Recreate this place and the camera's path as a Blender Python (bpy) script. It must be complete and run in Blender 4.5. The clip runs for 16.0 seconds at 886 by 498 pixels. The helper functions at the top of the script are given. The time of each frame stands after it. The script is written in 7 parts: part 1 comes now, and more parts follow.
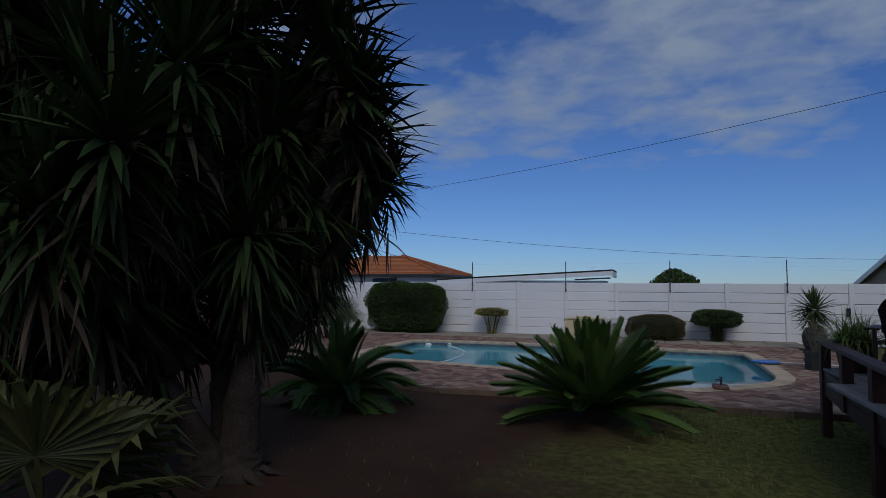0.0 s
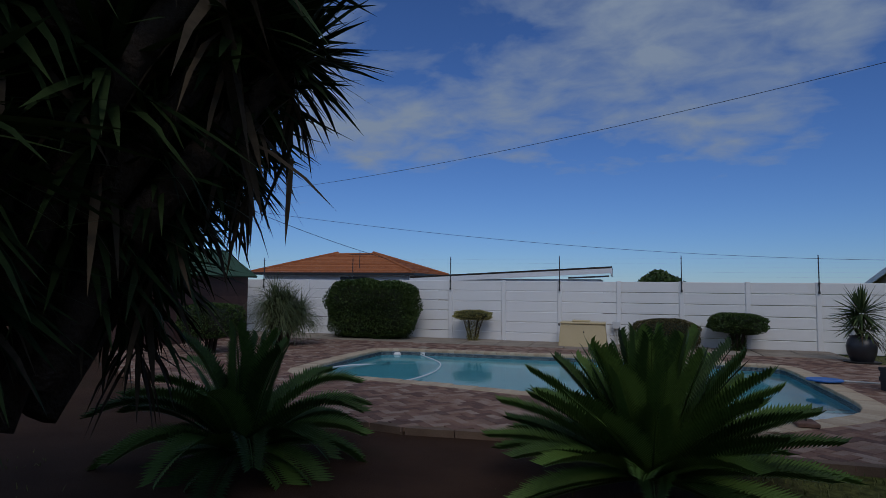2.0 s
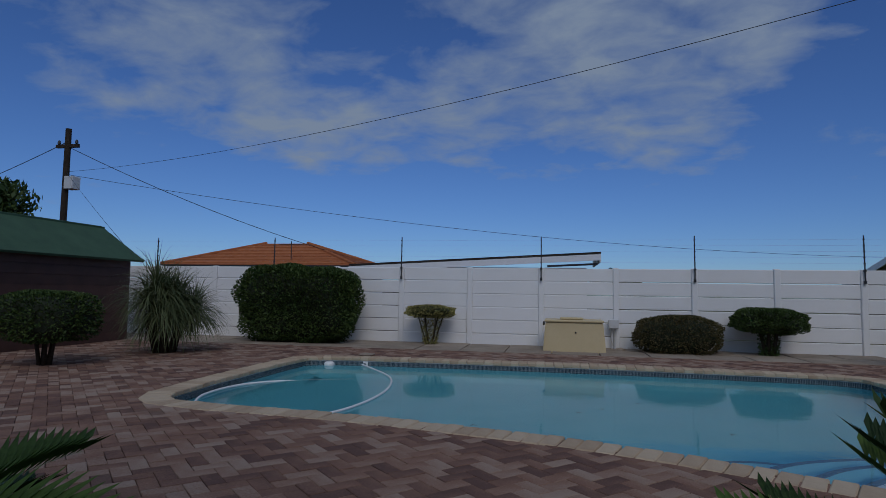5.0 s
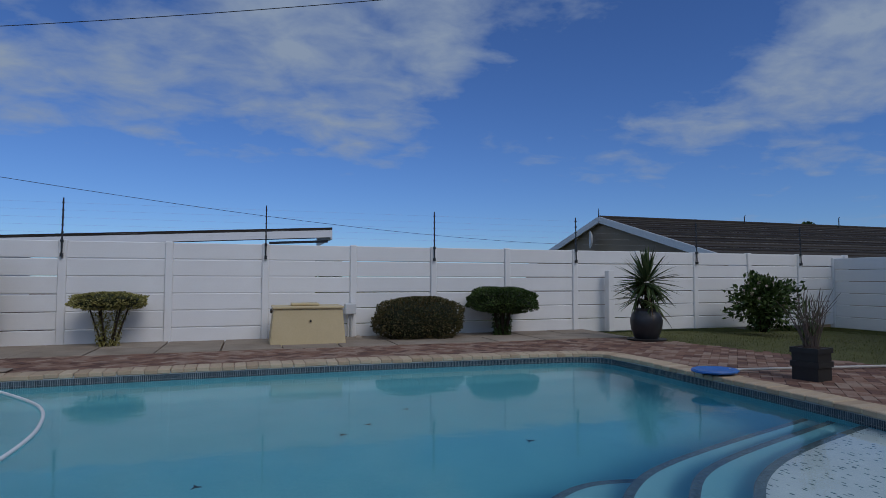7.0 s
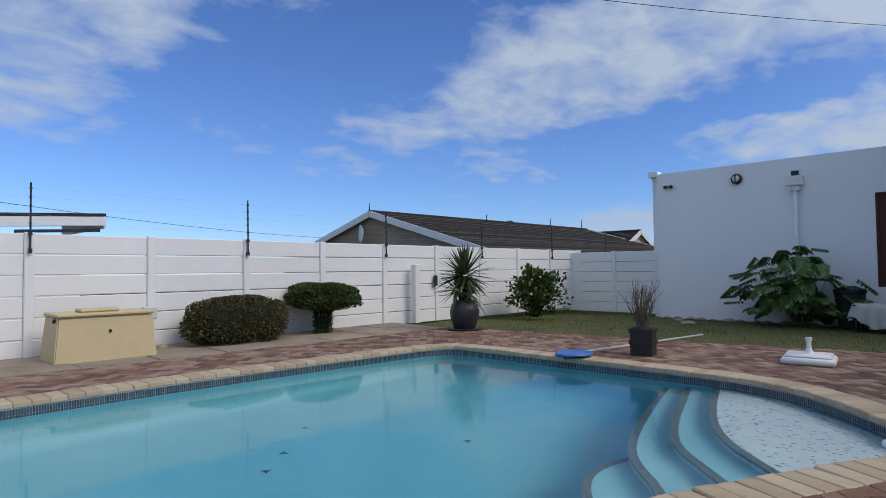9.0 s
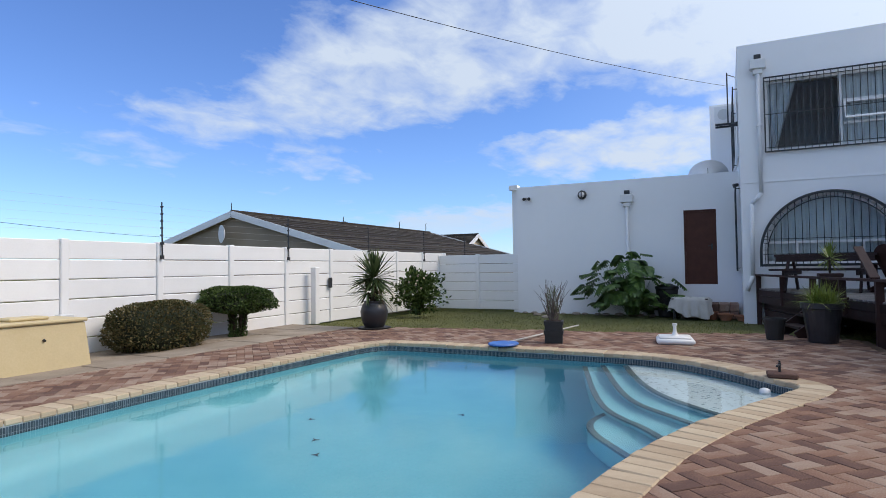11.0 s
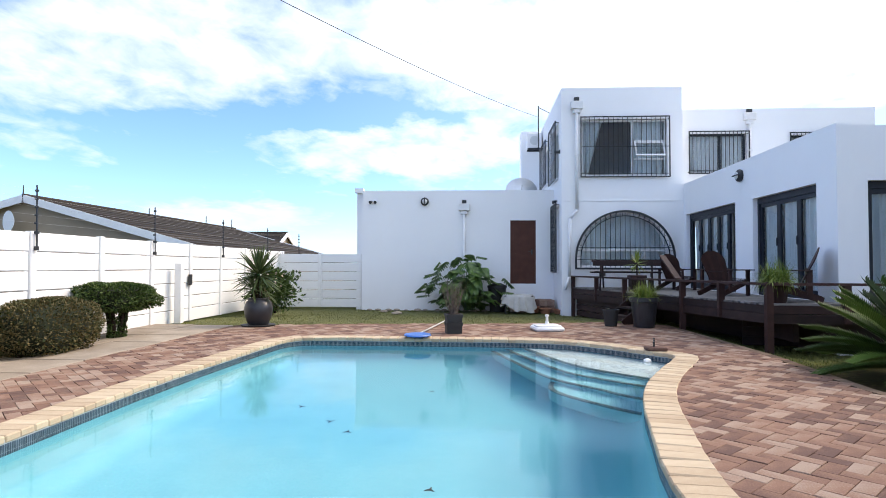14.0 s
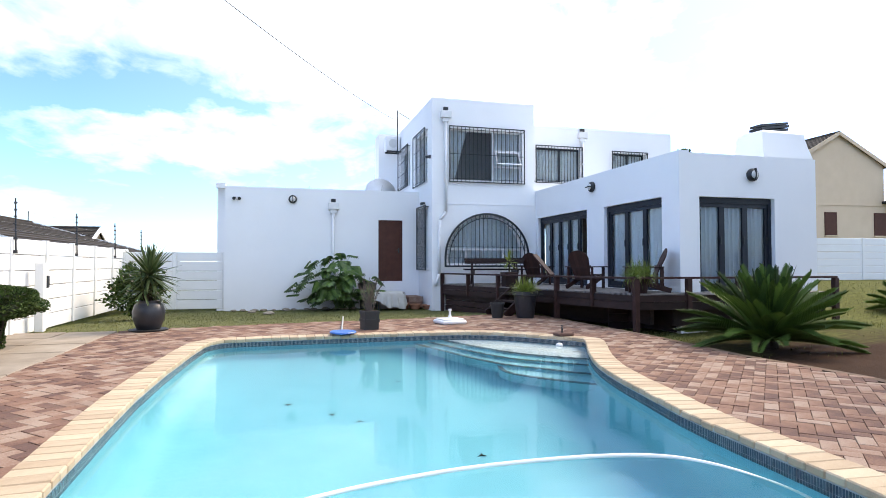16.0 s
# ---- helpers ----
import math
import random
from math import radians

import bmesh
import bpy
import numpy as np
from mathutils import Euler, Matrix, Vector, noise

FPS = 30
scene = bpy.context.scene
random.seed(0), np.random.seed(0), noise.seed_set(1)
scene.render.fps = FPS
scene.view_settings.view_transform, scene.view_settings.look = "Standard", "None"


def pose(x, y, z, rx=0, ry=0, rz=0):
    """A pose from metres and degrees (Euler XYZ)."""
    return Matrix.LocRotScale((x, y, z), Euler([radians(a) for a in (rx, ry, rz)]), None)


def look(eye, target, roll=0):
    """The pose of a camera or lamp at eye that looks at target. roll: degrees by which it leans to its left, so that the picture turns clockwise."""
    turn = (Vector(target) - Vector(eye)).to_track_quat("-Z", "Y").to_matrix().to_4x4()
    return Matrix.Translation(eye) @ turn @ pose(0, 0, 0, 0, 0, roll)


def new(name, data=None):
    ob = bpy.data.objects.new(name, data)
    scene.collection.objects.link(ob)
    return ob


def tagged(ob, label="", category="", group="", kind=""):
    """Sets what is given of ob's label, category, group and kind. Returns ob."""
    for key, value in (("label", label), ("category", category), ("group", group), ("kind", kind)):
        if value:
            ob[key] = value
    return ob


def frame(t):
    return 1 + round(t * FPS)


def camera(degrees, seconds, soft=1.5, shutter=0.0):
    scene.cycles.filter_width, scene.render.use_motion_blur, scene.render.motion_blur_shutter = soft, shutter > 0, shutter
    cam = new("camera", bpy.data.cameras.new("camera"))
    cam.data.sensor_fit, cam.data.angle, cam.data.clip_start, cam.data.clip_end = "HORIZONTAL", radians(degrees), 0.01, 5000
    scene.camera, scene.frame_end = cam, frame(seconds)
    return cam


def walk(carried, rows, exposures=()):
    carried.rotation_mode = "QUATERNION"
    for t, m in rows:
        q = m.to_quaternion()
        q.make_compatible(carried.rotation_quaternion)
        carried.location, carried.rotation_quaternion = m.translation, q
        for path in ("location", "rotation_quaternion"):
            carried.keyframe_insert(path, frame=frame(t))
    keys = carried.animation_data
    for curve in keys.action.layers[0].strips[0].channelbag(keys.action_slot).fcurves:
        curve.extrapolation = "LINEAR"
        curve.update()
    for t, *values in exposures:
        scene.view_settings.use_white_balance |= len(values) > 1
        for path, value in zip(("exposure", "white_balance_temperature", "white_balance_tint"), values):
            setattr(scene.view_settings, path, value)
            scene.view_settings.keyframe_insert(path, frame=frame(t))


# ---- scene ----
cam = camera(74.6, 16.0, soft=0.7)
PATH = [
    (0, (2.44, -19.149, 1.605), (1.783, -17.264, 1.73), 0.3),
    (0.5, (2.293, -18.5, 1.597), (1.655, -16.609, 1.725), 0.1),
    (1, (1.959, -17.797, 1.61), (1.346, -15.897, 1.735), 0.4),
    (1.5, (1.797, -17.125, 1.591), (1.202, -15.22, 1.718), 0.5),
    (2, (1.574, -16.442, 1.494), (0.996, -14.532, 1.627), 0.6),
    (2.5, (1.31, -15.808, 1.443), (0.752, -13.892, 1.58), 0.7),
    (3, (1.158, -15.184, 1.449), (0.599, -13.268, 1.58), 0.8),
    (5.5, (0.147, -12.375, 1.138), (-0.113, -10.397, 1.282), 0.8),
    (6, (-0.006, -11.863, 1.134), (-0.036, -9.867, 1.267), 0.7),
    (6.5, (-0.125, -11.344, 1.136), (0.272, -9.388, 1.251), 0.4),
    (7, (-0.245, -10.87, 1.096), (0.381, -8.973, 1.199), 0.1),
    (7.5, (-0.438, -10.462, 1.081), (0.423, -8.66, 1.172), -0.3),
    (8, (-0.882, -10.166, 1.124), (0.221, -8.499, 1.2), -0.5),
    (8.5, (-1.339, -9.869, 1.13), (-0.045, -8.346, 1.206), -0.7),
    (9, (-1.753, -9.546, 1.148), (-0.318, -8.155, 1.221), -0.6),
    (9.5, (-2.225, -9.247, 1.194), (-0.661, -8.001, 1.259), -0.6),
    (10, (-2.72, -9.018, 1.189), (-1.046, -7.925, 1.255), -0.7),
    (12.5, (-4.528, -7.689, 1.305), (-2.617, -7.101, 1.363), -0.2),
    (13, (-4.774, -7.24, 1.262), (-2.824, -6.801, 1.323), 0.1),
    (13.5, (-4.928, -6.899, 1.21), (-2.952, -6.599, 1.275), 0.2),
    (14, (-5.026, -6.558, 1.215), (-3.03, -6.438, 1.277), 0.2),
    (14.5, (-5.166, -5.946, 1.256), (-3.168, -6.013, 1.313), -0.0),
    (15, (-5.222, -5.379, 1.233), (-3.24, -5.641, 1.287), 0.0),
    (15.5, (-5.307, -4.864, 1.22), (-3.35, -5.275, 1.276), 0.0),
    (16, (-5.409, -4.512, 1.226), (-3.483, -5.049, 1.281), -0.1),
]
EXPOSURES = [(0.0, -1.35, 6250, 14), (3.0, -1.42, 6250, 14), (5.5, -1.45, 6250, 14), (7.0, -1.08, 6350, 14), (9.0, -0.25, 7000, 14), (10.2, 0.06, 7300, 14), (12.5, 0.65, 7600, 16), (14.5, 1.12, 8000, 16), (16.0, 1.25, 8000, 15)]
walk(cam, [(t, look(eye, target, roll)) for t, eye, target, roll in PATH], EXPOSURES)

# ---- sky, clouds and the veiled sun ----
SUN_AZ, SUN_EL = radians(160), radians(44)   # compass angle from +y towards +x
world = bpy.data.worlds.new("World")
scene.world = world
world.use_nodes = True
wt = world.node_tree
wt.nodes.clear()


def wn(kind, **values):
    n = wt.nodes.new(kind)
    for k, v in values.items():
        n.inputs[k].default_value = v
    return n


def wlink(a, i, b, j):
    wt.links.new(a.outputs[i], b.inputs[j])


sky = wt.nodes.new("ShaderNodeTexSky")
sky.sky_type = "NISHITA"
sky.sun_disc = False
sky.sun_elevation, sky.sun_rotation = SUN_EL, SUN_AZ
sky.air_density, sky.dust_density, sky.ozone_density = 1.0, 0.0, 2.0
wco = wt.nodes.new("ShaderNodeTexCoord")
sep = wt.nodes.new("ShaderNodeSeparateXYZ")
wlink(wco, "Generated", sep, 0)


def wmath(op, a, b, clamp=False):
    n = wt.nodes.new("ShaderNodeMath")
    n.operation, n.use_clamp = op, clamp
    for i, v in enumerate((a, b)):
        if isinstance(v, (int, float)):
            n.inputs[i].default_value = v
        else:
            wt.links.new(v, n.inputs[i])
    return n.outputs[0]


# clouds lie on a flat layer: direction divided by height
zz = wmath("ADD", wmath("MAXIMUM", sep.outputs[2], 0.0), 0.20)
comb = wt.nodes.new("ShaderNodeCombineXYZ")
wt.links.new(wmath("DIVIDE", sep.outputs[0], zz), comb.inputs[0])
wt.links.new(wmath("DIVIDE", sep.outputs[1], zz), comb.inputs[1])
cmap = wt.nodes.new("ShaderNodeMapping")
cmap.inputs["Location"].default_value = (5.3, 2.1, 0.0)
cmap.inputs["Rotation"].default_value = (0, 0, radians(25))
cmap.inputs["Scale"].default_value = (0.95, 1.15, 1.0)
wlink(comb, 0, cmap, 0)
n1 = wn("ShaderNodeTexNoise", Scale=0.85, Detail=7.0, Roughness=0.52, Distortion=0.25)
wlink(cmap, 0, n1, "Vector")
n2 = wn("ShaderNodeTexNoise", Scale=5.5, Detail=8.0, Roughness=0.55, Distortion=0.3)
wlink(cmap, 0, n2, "Vector")
# the cover thickens towards the sun
toward = wmath("ADD", wmath("MULTIPLY", sep.outputs[0], math.sin(SUN_AZ)), wmath("MULTIPLY", sep.outputs[1], math.cos(SUN_AZ)))
wob = wn("ShaderNodeTexNoise", Scale=1.6, Detail=6.0, Roughness=0.6)
wlink(comb, 0, wob, "Vector")
shift = wt.nodes.new("ShaderNodeVectorMath")
shift.operation = "MULTIPLY_ADD"
shift.inputs[1].default_value, shift.inputs[2].default_value = (0.75, 0.75, 0.0), (-0.375, -0.375, 0.0)
wlink(wob, "Color", shift, 0)
ragged = wt.nodes.new("ShaderNodeVectorMath")
wlink(comb, 0, ragged, 0)
wlink(shift, 0, ragged, 1)


def cloud_field(cu, cv, ru, rv, turn, amount):
    """A bank of cloud (or a clear gap) on the layer, fading out to a ragged edge."""
    mp, ln, mr = wt.nodes.new("ShaderNodeMapping"), wt.nodes.new("ShaderNodeVectorMath"), wt.nodes.new("ShaderNodeMapRange")
    mp.vector_type = "TEXTURE"
    mp.inputs["Location"].default_value, mp.inputs["Rotation"].default_value, mp.inputs["Scale"].default_value = (cu, cv, 0), (0, 0, radians(turn)), (ru, rv, 1)
    wlink(ragged, 0, mp, 0)
    ln.operation = "LENGTH"
    wlink(mp, 0, ln, 0)
    mr.interpolation_type = "SMOOTHSTEP"
    for k, v in (("From Min", 0.35), ("From Max", 1.15), ("To Min", amount), ("To Max", 0.0)):
        mr.inputs[k].default_value = v
    wlink(ln, "Value", mr, "Value")
    return mr.outputs[0]


banks = 0.0
# the last three banks lie out of view, added to whiten the house's shade
for row in ((0.20, 1.50, 0.62, 0.74, 0, 0.25), (0.42, 2.15, 0.36, 0.34, 0, 0.15), (-0.98, 1.62, 0.55, 0.60, 0, 0.22), (-0.60, 2.10, 0.66, 0.42, 0, 0.20), (-1.70, 2.60, 0.60, 0.40, 0, 0.08),
            (1.00, 1.55, 0.22, 0.55, 0, -0.16), (1.60, 0.80, 0.40, 1.05, 0, 0.27), (1.75, -0.45, 0.60, 0.80, 0, 0.25), (2.05, 1.58, 0.26, 0.34, 0, 0.18), (1.45, 1.65, 0.22, 0.25, 0, 0.10),
            (2.48, 0.30, 0.34, 0.70, 0, 0.22), (3.35, 1.50, 0.42, 0.70, 0, 0.30), (2.15, 0.65, 0.12, 0.70, 0, -0.12), (1.40, 2.20, 0.50, 0.35, 0, 0.07), (0.0, 3.0, 2.2, 0.55, 0, -0.10),
            (-0.3, -0.3, 1.3, 1.3, 0, 0.20), (-2.3, -0.4, 1.6, 1.7, 0, 0.20), (-1.5, -2.4, 2.0, 1.4, 0, 0.16)):
    banks = wmath("ADD", cloud_field(*row), banks)
cover = wmath("ADD", wmath("ADD", wmath("ADD", wmath("MULTIPLY", n1.outputs[0], 0.42), banks), wmath("MULTIPLY", n2.outputs[0], 0.58)), wmath("ADD", wmath("MULTIPLY", toward, 0.06), wmath("ADD", wmath("MULTIPLY", sep.outputs[1], -0.010), wmath("MULTIPLY", wmath("POWER", wmath("MAXIMUM", sep.outputs[2], 0.0), 2.0), 0.16))))
ramp = wt.nodes.new("ShaderNodeValToRGB")
ramp.color_ramp.elements[0].position, ramp.color_ramp.elements[1].position = 0.525, 0.79
ramp.color_ramp.elements[0].color, ramp.color_ramp.elements[1].color = (0, 0, 0, 1), (1, 1, 1, 1)
wt.links.new(cover, ramp.inputs[0])
fade = wmath("MULTIPLY", sep.outputs[2], 9.0, True)
# a thin high veil on the sun's side
veil = wmath("MULTIPLY", wmath("ADD", toward, -0.05), 0.42, True)
dens = wmath("MAXIMUM", wmath("MULTIPLY", ramp.outputs[0], fade), veil)
# brighter cloud round the sun
glow = wmath("POWER", wmath("MAXIMUM", wmath("ADD", wmath("MULTIPLY", toward, math.cos(SUN_EL)), wmath("MULTIPLY", sep.outputs[2], math.sin(SUN_EL))), 0.0), 3.0)
bright = wmath("ADD", wmath("MULTIPLY", glow, 5.0), 5.6)
ccol = wt.nodes.new("ShaderNodeMix")
ccol.data_type, ccol.blend_type = "RGBA", "MULTIPLY"
ccol.inputs["Factor"].default_value = 1.0
ccol.inputs["A"].default_value = (0.68, 0.885, 1.18, 1)
wt.links.new(bright, ccol.inputs["B"])
tint = wt.nodes.new("ShaderNodeMix")
tint.data_type, tint.blend_type = "RGBA", "MULTIPLY"
tint.inputs["Factor"].default_value = 1.0
tint.inputs["B"].default_value = (0.54, 0.84, 1.37, 1)
wlink(sky, 0, tint, "A")
mixc = wt.nodes.new("ShaderNodeMix")
mixc.data_type = "RGBA"
wt.links.new(dens, mixc.inputs["Factor"])
wt.links.new(tint.outputs["Result"], mixc.inputs["A"])
wt.links.new(ccol.outputs["Result"], mixc.inputs["B"])
bg = wn("ShaderNodeBackground", Strength=0.125)
wt.links.new(mixc.outputs["Result"], bg.inputs["Color"])
wout = wt.nodes.new("ShaderNodeOutputWorld")
wlink(bg, 0, wout, 0)

sun = new("sun", bpy.data.lights.new("sun", "SUN"))
sun.data.energy, sun.data.angle, sun.data.color = 1.9, radians(30), (1.0, 0.925, 0.81)
sun_dir = Vector((math.sin(SUN_AZ) * math.cos(SUN_EL), math.cos(SUN_AZ) * math.cos(SUN_EL), math.sin(SUN_EL)))
sun.matrix_world = look(sun_dir * 60, (0, 0, 0))

# ---- materials ----
def material(name, c1, c2, rough=0.7, scale=3.0, fine=60.0, bump=0.15, depth=0.004, metal=0.0, vary=0.0, spec=0.5, stain=0.0, stain_col=(0.1, 0.09, 0.08), back=0.0, mid=None):
    """Two colours blotched by noise, a finer grain, relief, and by-object variation."""
    m = bpy.data.materials.new(name)
    m.use_nodes = True
    nt = m.node_tree
    b = nt.nodes["Principled BSDF"]
    co = nt.nodes.new("ShaderNodeTexCoord")
    na, nb = nt.nodes.new("ShaderNodeTexNoise"), nt.nodes.new("ShaderNodeTexNoise")
    na.inputs["Scale"].default_value, na.inputs["Detail"].default_value = scale, 5
    nb.inputs["Scale"].default_value, nb.inputs["Detail"].default_value = fine, 4
    for n in (na, nb):
        nt.links.new(co.outputs["Object"], n.inputs["Vector"])
    add = nt.nodes.new("ShaderNodeMath")
    add.operation = "MULTIPLY_ADD"
    add.inputs[1].default_value = 0.45
    nt.links.new(nb.outputs[0], add.inputs[0])
    sc = nt.nodes.new("ShaderNodeMath")
    sc.operation = "MULTIPLY"
    sc.inputs[1].default_value = 0.6
    nt.links.new(na.outputs[0], sc.inputs[0])
    nt.links.new(sc.outputs[0], add.inputs[2])
    fac = add.outputs[0]
    if vary:
        oi, isl = nt.nodes.new("ShaderNodeObjectInfo"), nt.nodes.new("ShaderNodeNewGeometry")
        v = nt.nodes.new("ShaderNodeMath")
        v.operation = "ADD"
        nt.links.new(oi.outputs["Random"], v.inputs[0])
        nt.links.new(isl.outputs["Random Per Island"], v.inputs[1])
        fr = nt.nodes.new("ShaderNodeMath")
        fr.operation = "FRACT"
        nt.links.new(v.outputs[0], fr.inputs[0])
        v2 = nt.nodes.new("ShaderNodeMath")
        v2.operation = "MULTIPLY_ADD"
        v2.inputs[1].default_value = vary
        nt.links.new(fr.outputs[0], v2.inputs[0])
        off = nt.nodes.new("ShaderNodeMath")
        off.operation = "SUBTRACT"
        off.inputs[1].default_value = vary / 2
        nt.links.new(fac, off.inputs[0])
        nt.links.new(off.outputs[0], v2.inputs[2])
        fac = v2.outputs[0]
    r = nt.nodes.new("ShaderNodeValToRGB")
    r.color_ramp.elements[0].position, r.color_ramp.elements[1].position = 0.28, 0.78
    r.color_ramp.elements[0].color, r.color_ramp.elements[1].color = (*c1, 1), (*c2, 1)
    if mid:
        el = r.color_ramp.elements.new(0.53)
        el.color = (*mid, 1)
    nt.links.new(fac, r.inputs[0])
    col = r.outputs[0]
    if stain:
        ns = nt.nodes.new("ShaderNodeTexNoise")
        ns.inputs["Scale"].default_value, ns.inputs["Detail"].default_value, ns.inputs["Roughness"].default_value = scale * 0.45, 8, 0.7
        nt.links.new(co.outputs["Object"], ns.inputs["Vector"])
        rs = nt.nodes.new("ShaderNodeValToRGB")
        rs.color_ramp.elements[0].position, rs.color_ramp.elements[1].position = 0.55, 0.75
        rs.color_ramp.elements[0].color, rs.color_ramp.elements[1].color = (0, 0, 0, 1), (stain, stain, stain, 1)
        nt.links.new(ns.outputs[0], rs.inputs[0])
        mx = nt.nodes.new("ShaderNodeMix")
        mx.data_type = "RGBA"
        mx.inputs["B"].default_value = (*stain_col, 1)
        nt.links.new(rs.outputs[0], mx.inputs["Factor"])
        nt.links.new(col, mx.inputs["A"])
        col = mx.outputs["Result"]
    nt.links.new(col, b.inputs["Base Color"])
    b.inputs["Roughness"].default_value, b.inputs["Metallic"].default_value = rough, metal
    b.inputs["Specular IOR Level"].default_value = spec
    if bump:
        bp = nt.nodes.new("ShaderNodeBump")
        bp.inputs["Strength"].default_value, bp.inputs["Distance"].default_value = bump, depth
        nt.links.new(nb.outputs[0], bp.inputs["Height"])
        nt.links.new(bp.outputs[0], b.inputs["Normal"])
    if back:
        tr = nt.nodes.new("ShaderNodeBsdfTranslucent")
        nt.links.new(col, tr.inputs["Color"])
        ms = nt.nodes.new("ShaderNodeMixShader")
        ms.inputs[0].default_value = back
        nt.links.new(b.outputs[0], ms.inputs[1])
        nt.links.new(tr.outputs[0], ms.inputs[2])
        nt.links.new(ms.outputs[0], nt.nodes["Material Output"].inputs[0])
    return m


PLASTER = material("white plaster", (0.80, 0.81, 0.82), (0.87, 0.87, 0.87), 0.8, 0.8, 90, 0.25, 0.004, stain=0.10, stain_col=(0.5, 0.49, 0.46))
PRECAST = material("white painted precast", (0.72, 0.72, 0.71), (0.82, 0.82, 0.81), 0.75, 1.3, 70, 0.3, 0.004, stain=0.16, stain_col=(0.45, 0.42, 0.37))
COPING = material("sandy coping brick", (0.37, 0.27, 0.18), (0.56, 0.455, 0.325), 0.8, 7, 120, 0.5, 0.003, vary=0.30, spec=0.12, stain=0.35, stain_col=(0.34, 0.25, 0.17))
PAVER = material("red clay paver", (0.122, 0.072, 0.059), (0.325, 0.240, 0.187), 0.85, 3, 90, 0.6, 0.005, vary=0.50, mid=(0.232, 0.132, 0.094), stain=0.7, stain_col=(0.185, 0.140, 0.112), spec=0.10)
JOINT = material("sand joint", (0.075, 0.042, 0.027), (0.13, 0.078, 0.050), 0.95, 4, 150, 0.5, 0.004, spec=0.12)
KERB = material("earth-stained kerb", (0.085, 0.055, 0.038), (0.19, 0.13, 0.092), 0.9, 4, 90, 0.5, 0.004, vary=0.3, spec=0.12)
CONCRETE = material("old concrete slab", (0.22, 0.175, 0.135), (0.40, 0.34, 0.275), 0.9, 2.2, 90, 0.5, 0.004, vary=0.2, stain=0.4, stain_col=(0.13, 0.11, 0.09), spec=0.12)
GROUND = material("bare soil", (0.031, 0.016, 0.010), (0.072, 0.039, 0.024), 0.95, 1.6, 70, 0.8, 0.02, stain=0.5, stain_col=(0.034, 0.030, 0.011), spec=0.08)
LAWN = material("short lawn", (0.082, 0.088, 0.020), (0.172, 0.178, 0.048), 0.95, 1.1, 160, 1.0, 0.03, stain=0.45, stain_col=(0.10, 0.072, 0.040))
GRASS = material("grass blades", (0.060, 0.078, 0.016), (0.195, 0.188, 0.052), 0.7, 0.7, 30, 0, vary=0.5, back=0.25)


def grow_lawn(m, grass, edge, soft):
    """Grass takes over from bare soil east of an uneven line."""
    nt = m.node_tree
    b = nt.nodes["Principled BSDF"]
    soil = b.inputs["Base Color"].links[0].from_socket
    co, sp, no = nt.nodes.new("ShaderNodeTexCoord"), nt.nodes.new("ShaderNodeSeparateXYZ"), nt.nodes.new("ShaderNodeTexNoise")
    no.inputs["Scale"].default_value, no.inputs["Detail"].default_value, no.inputs["Roughness"].default_value = 0.55, 9, 0.68
    nt.links.new(co.outputs["Object"], sp.inputs[0])
    nt.links.new(co.outputs["Object"], no.inputs["Vector"])
    a = nt.nodes.new("ShaderNodeMath")
    a.operation = "MULTIPLY_ADD"
    a.inputs[1].default_value, a.inputs[2].default_value = 5.0, -2.5 - edge
    nt.links.new(no.outputs[0], a.inputs[0])
    s = nt.nodes.new("ShaderNodeMath")
    nt.links.new(a.outputs[0], s.inputs[0])
    nt.links.new(sp.outputs[0], s.inputs[1])
    d = nt.nodes.new("ShaderNodeMath")
    d.operation, d.use_clamp = "DIVIDE", True
    d.inputs[1].default_value = soft
    nt.links.new(s.outputs[0], d.inputs[0])
    g = nt.nodes.new("ShaderNodeValToRGB")
    g.color_ramp.elements[0].position, g.color_ramp.elements[1].position = 0.35, 0.7
    g.color_ramp.elements[0].color, g.color_ramp.elements[1].color = (*grass[0], 1), (*grass[1], 1)
    fine = nt.nodes.new("ShaderNodeTexNoise")
    fine.inputs["Scale"].default_value, fine.inputs["Detail"].default_value = 14.0, 8
    nt.links.new(co.outputs["Object"], fine.inputs["Vector"])
    nt.links.new(fine.outputs[0], g.inputs[0])
    mx = nt.nodes.new("ShaderNodeMix")
    mx.data_type = "RGBA"
    nt.links.new(d.outputs[0], mx.inputs["Factor"])
    nt.links.new(soil, mx.inputs["A"])
    nt.links.new(g.outputs[0], mx.inputs["B"])
    nt.links.new(mx.outputs["Result"], b.inputs["Base Color"])


grow_lawn(GROUND, ((0.052, 0.055, 0.014), (0.140, 0.142, 0.038)), 1.3, 1.6)
PLAST_POOL = material("pool plaster", (0.118, 0.45, 0.55), (0.185, 0.55, 0.64), 0.6, 2.0, 45, 0.1, stain=0.15, stain_col=(0.12, 0.38, 0.45))
PLAST_STEP = material("pale pool step plaster", (0.22, 0.54, 0.62), (0.33, 0.65, 0.72), 0.6, 2.0, 45, 0.1)
GROUT = material("pale grout", (0.30, 0.33, 0.34), (0.42, 0.45, 0.46), 0.8, 6, 90, 0.2)
TILE = material("dark mosaic tile", (0.024, 0.040, 0.055), (0.085, 0.125, 0.155), 0.25, 30, 60, 0.1, vary=0.35)
STEP_TILE = material("grey step tile", (0.055, 0.085, 0.10), (0.20, 0.27, 0.30), 0.3, 30, 60, 0.1)
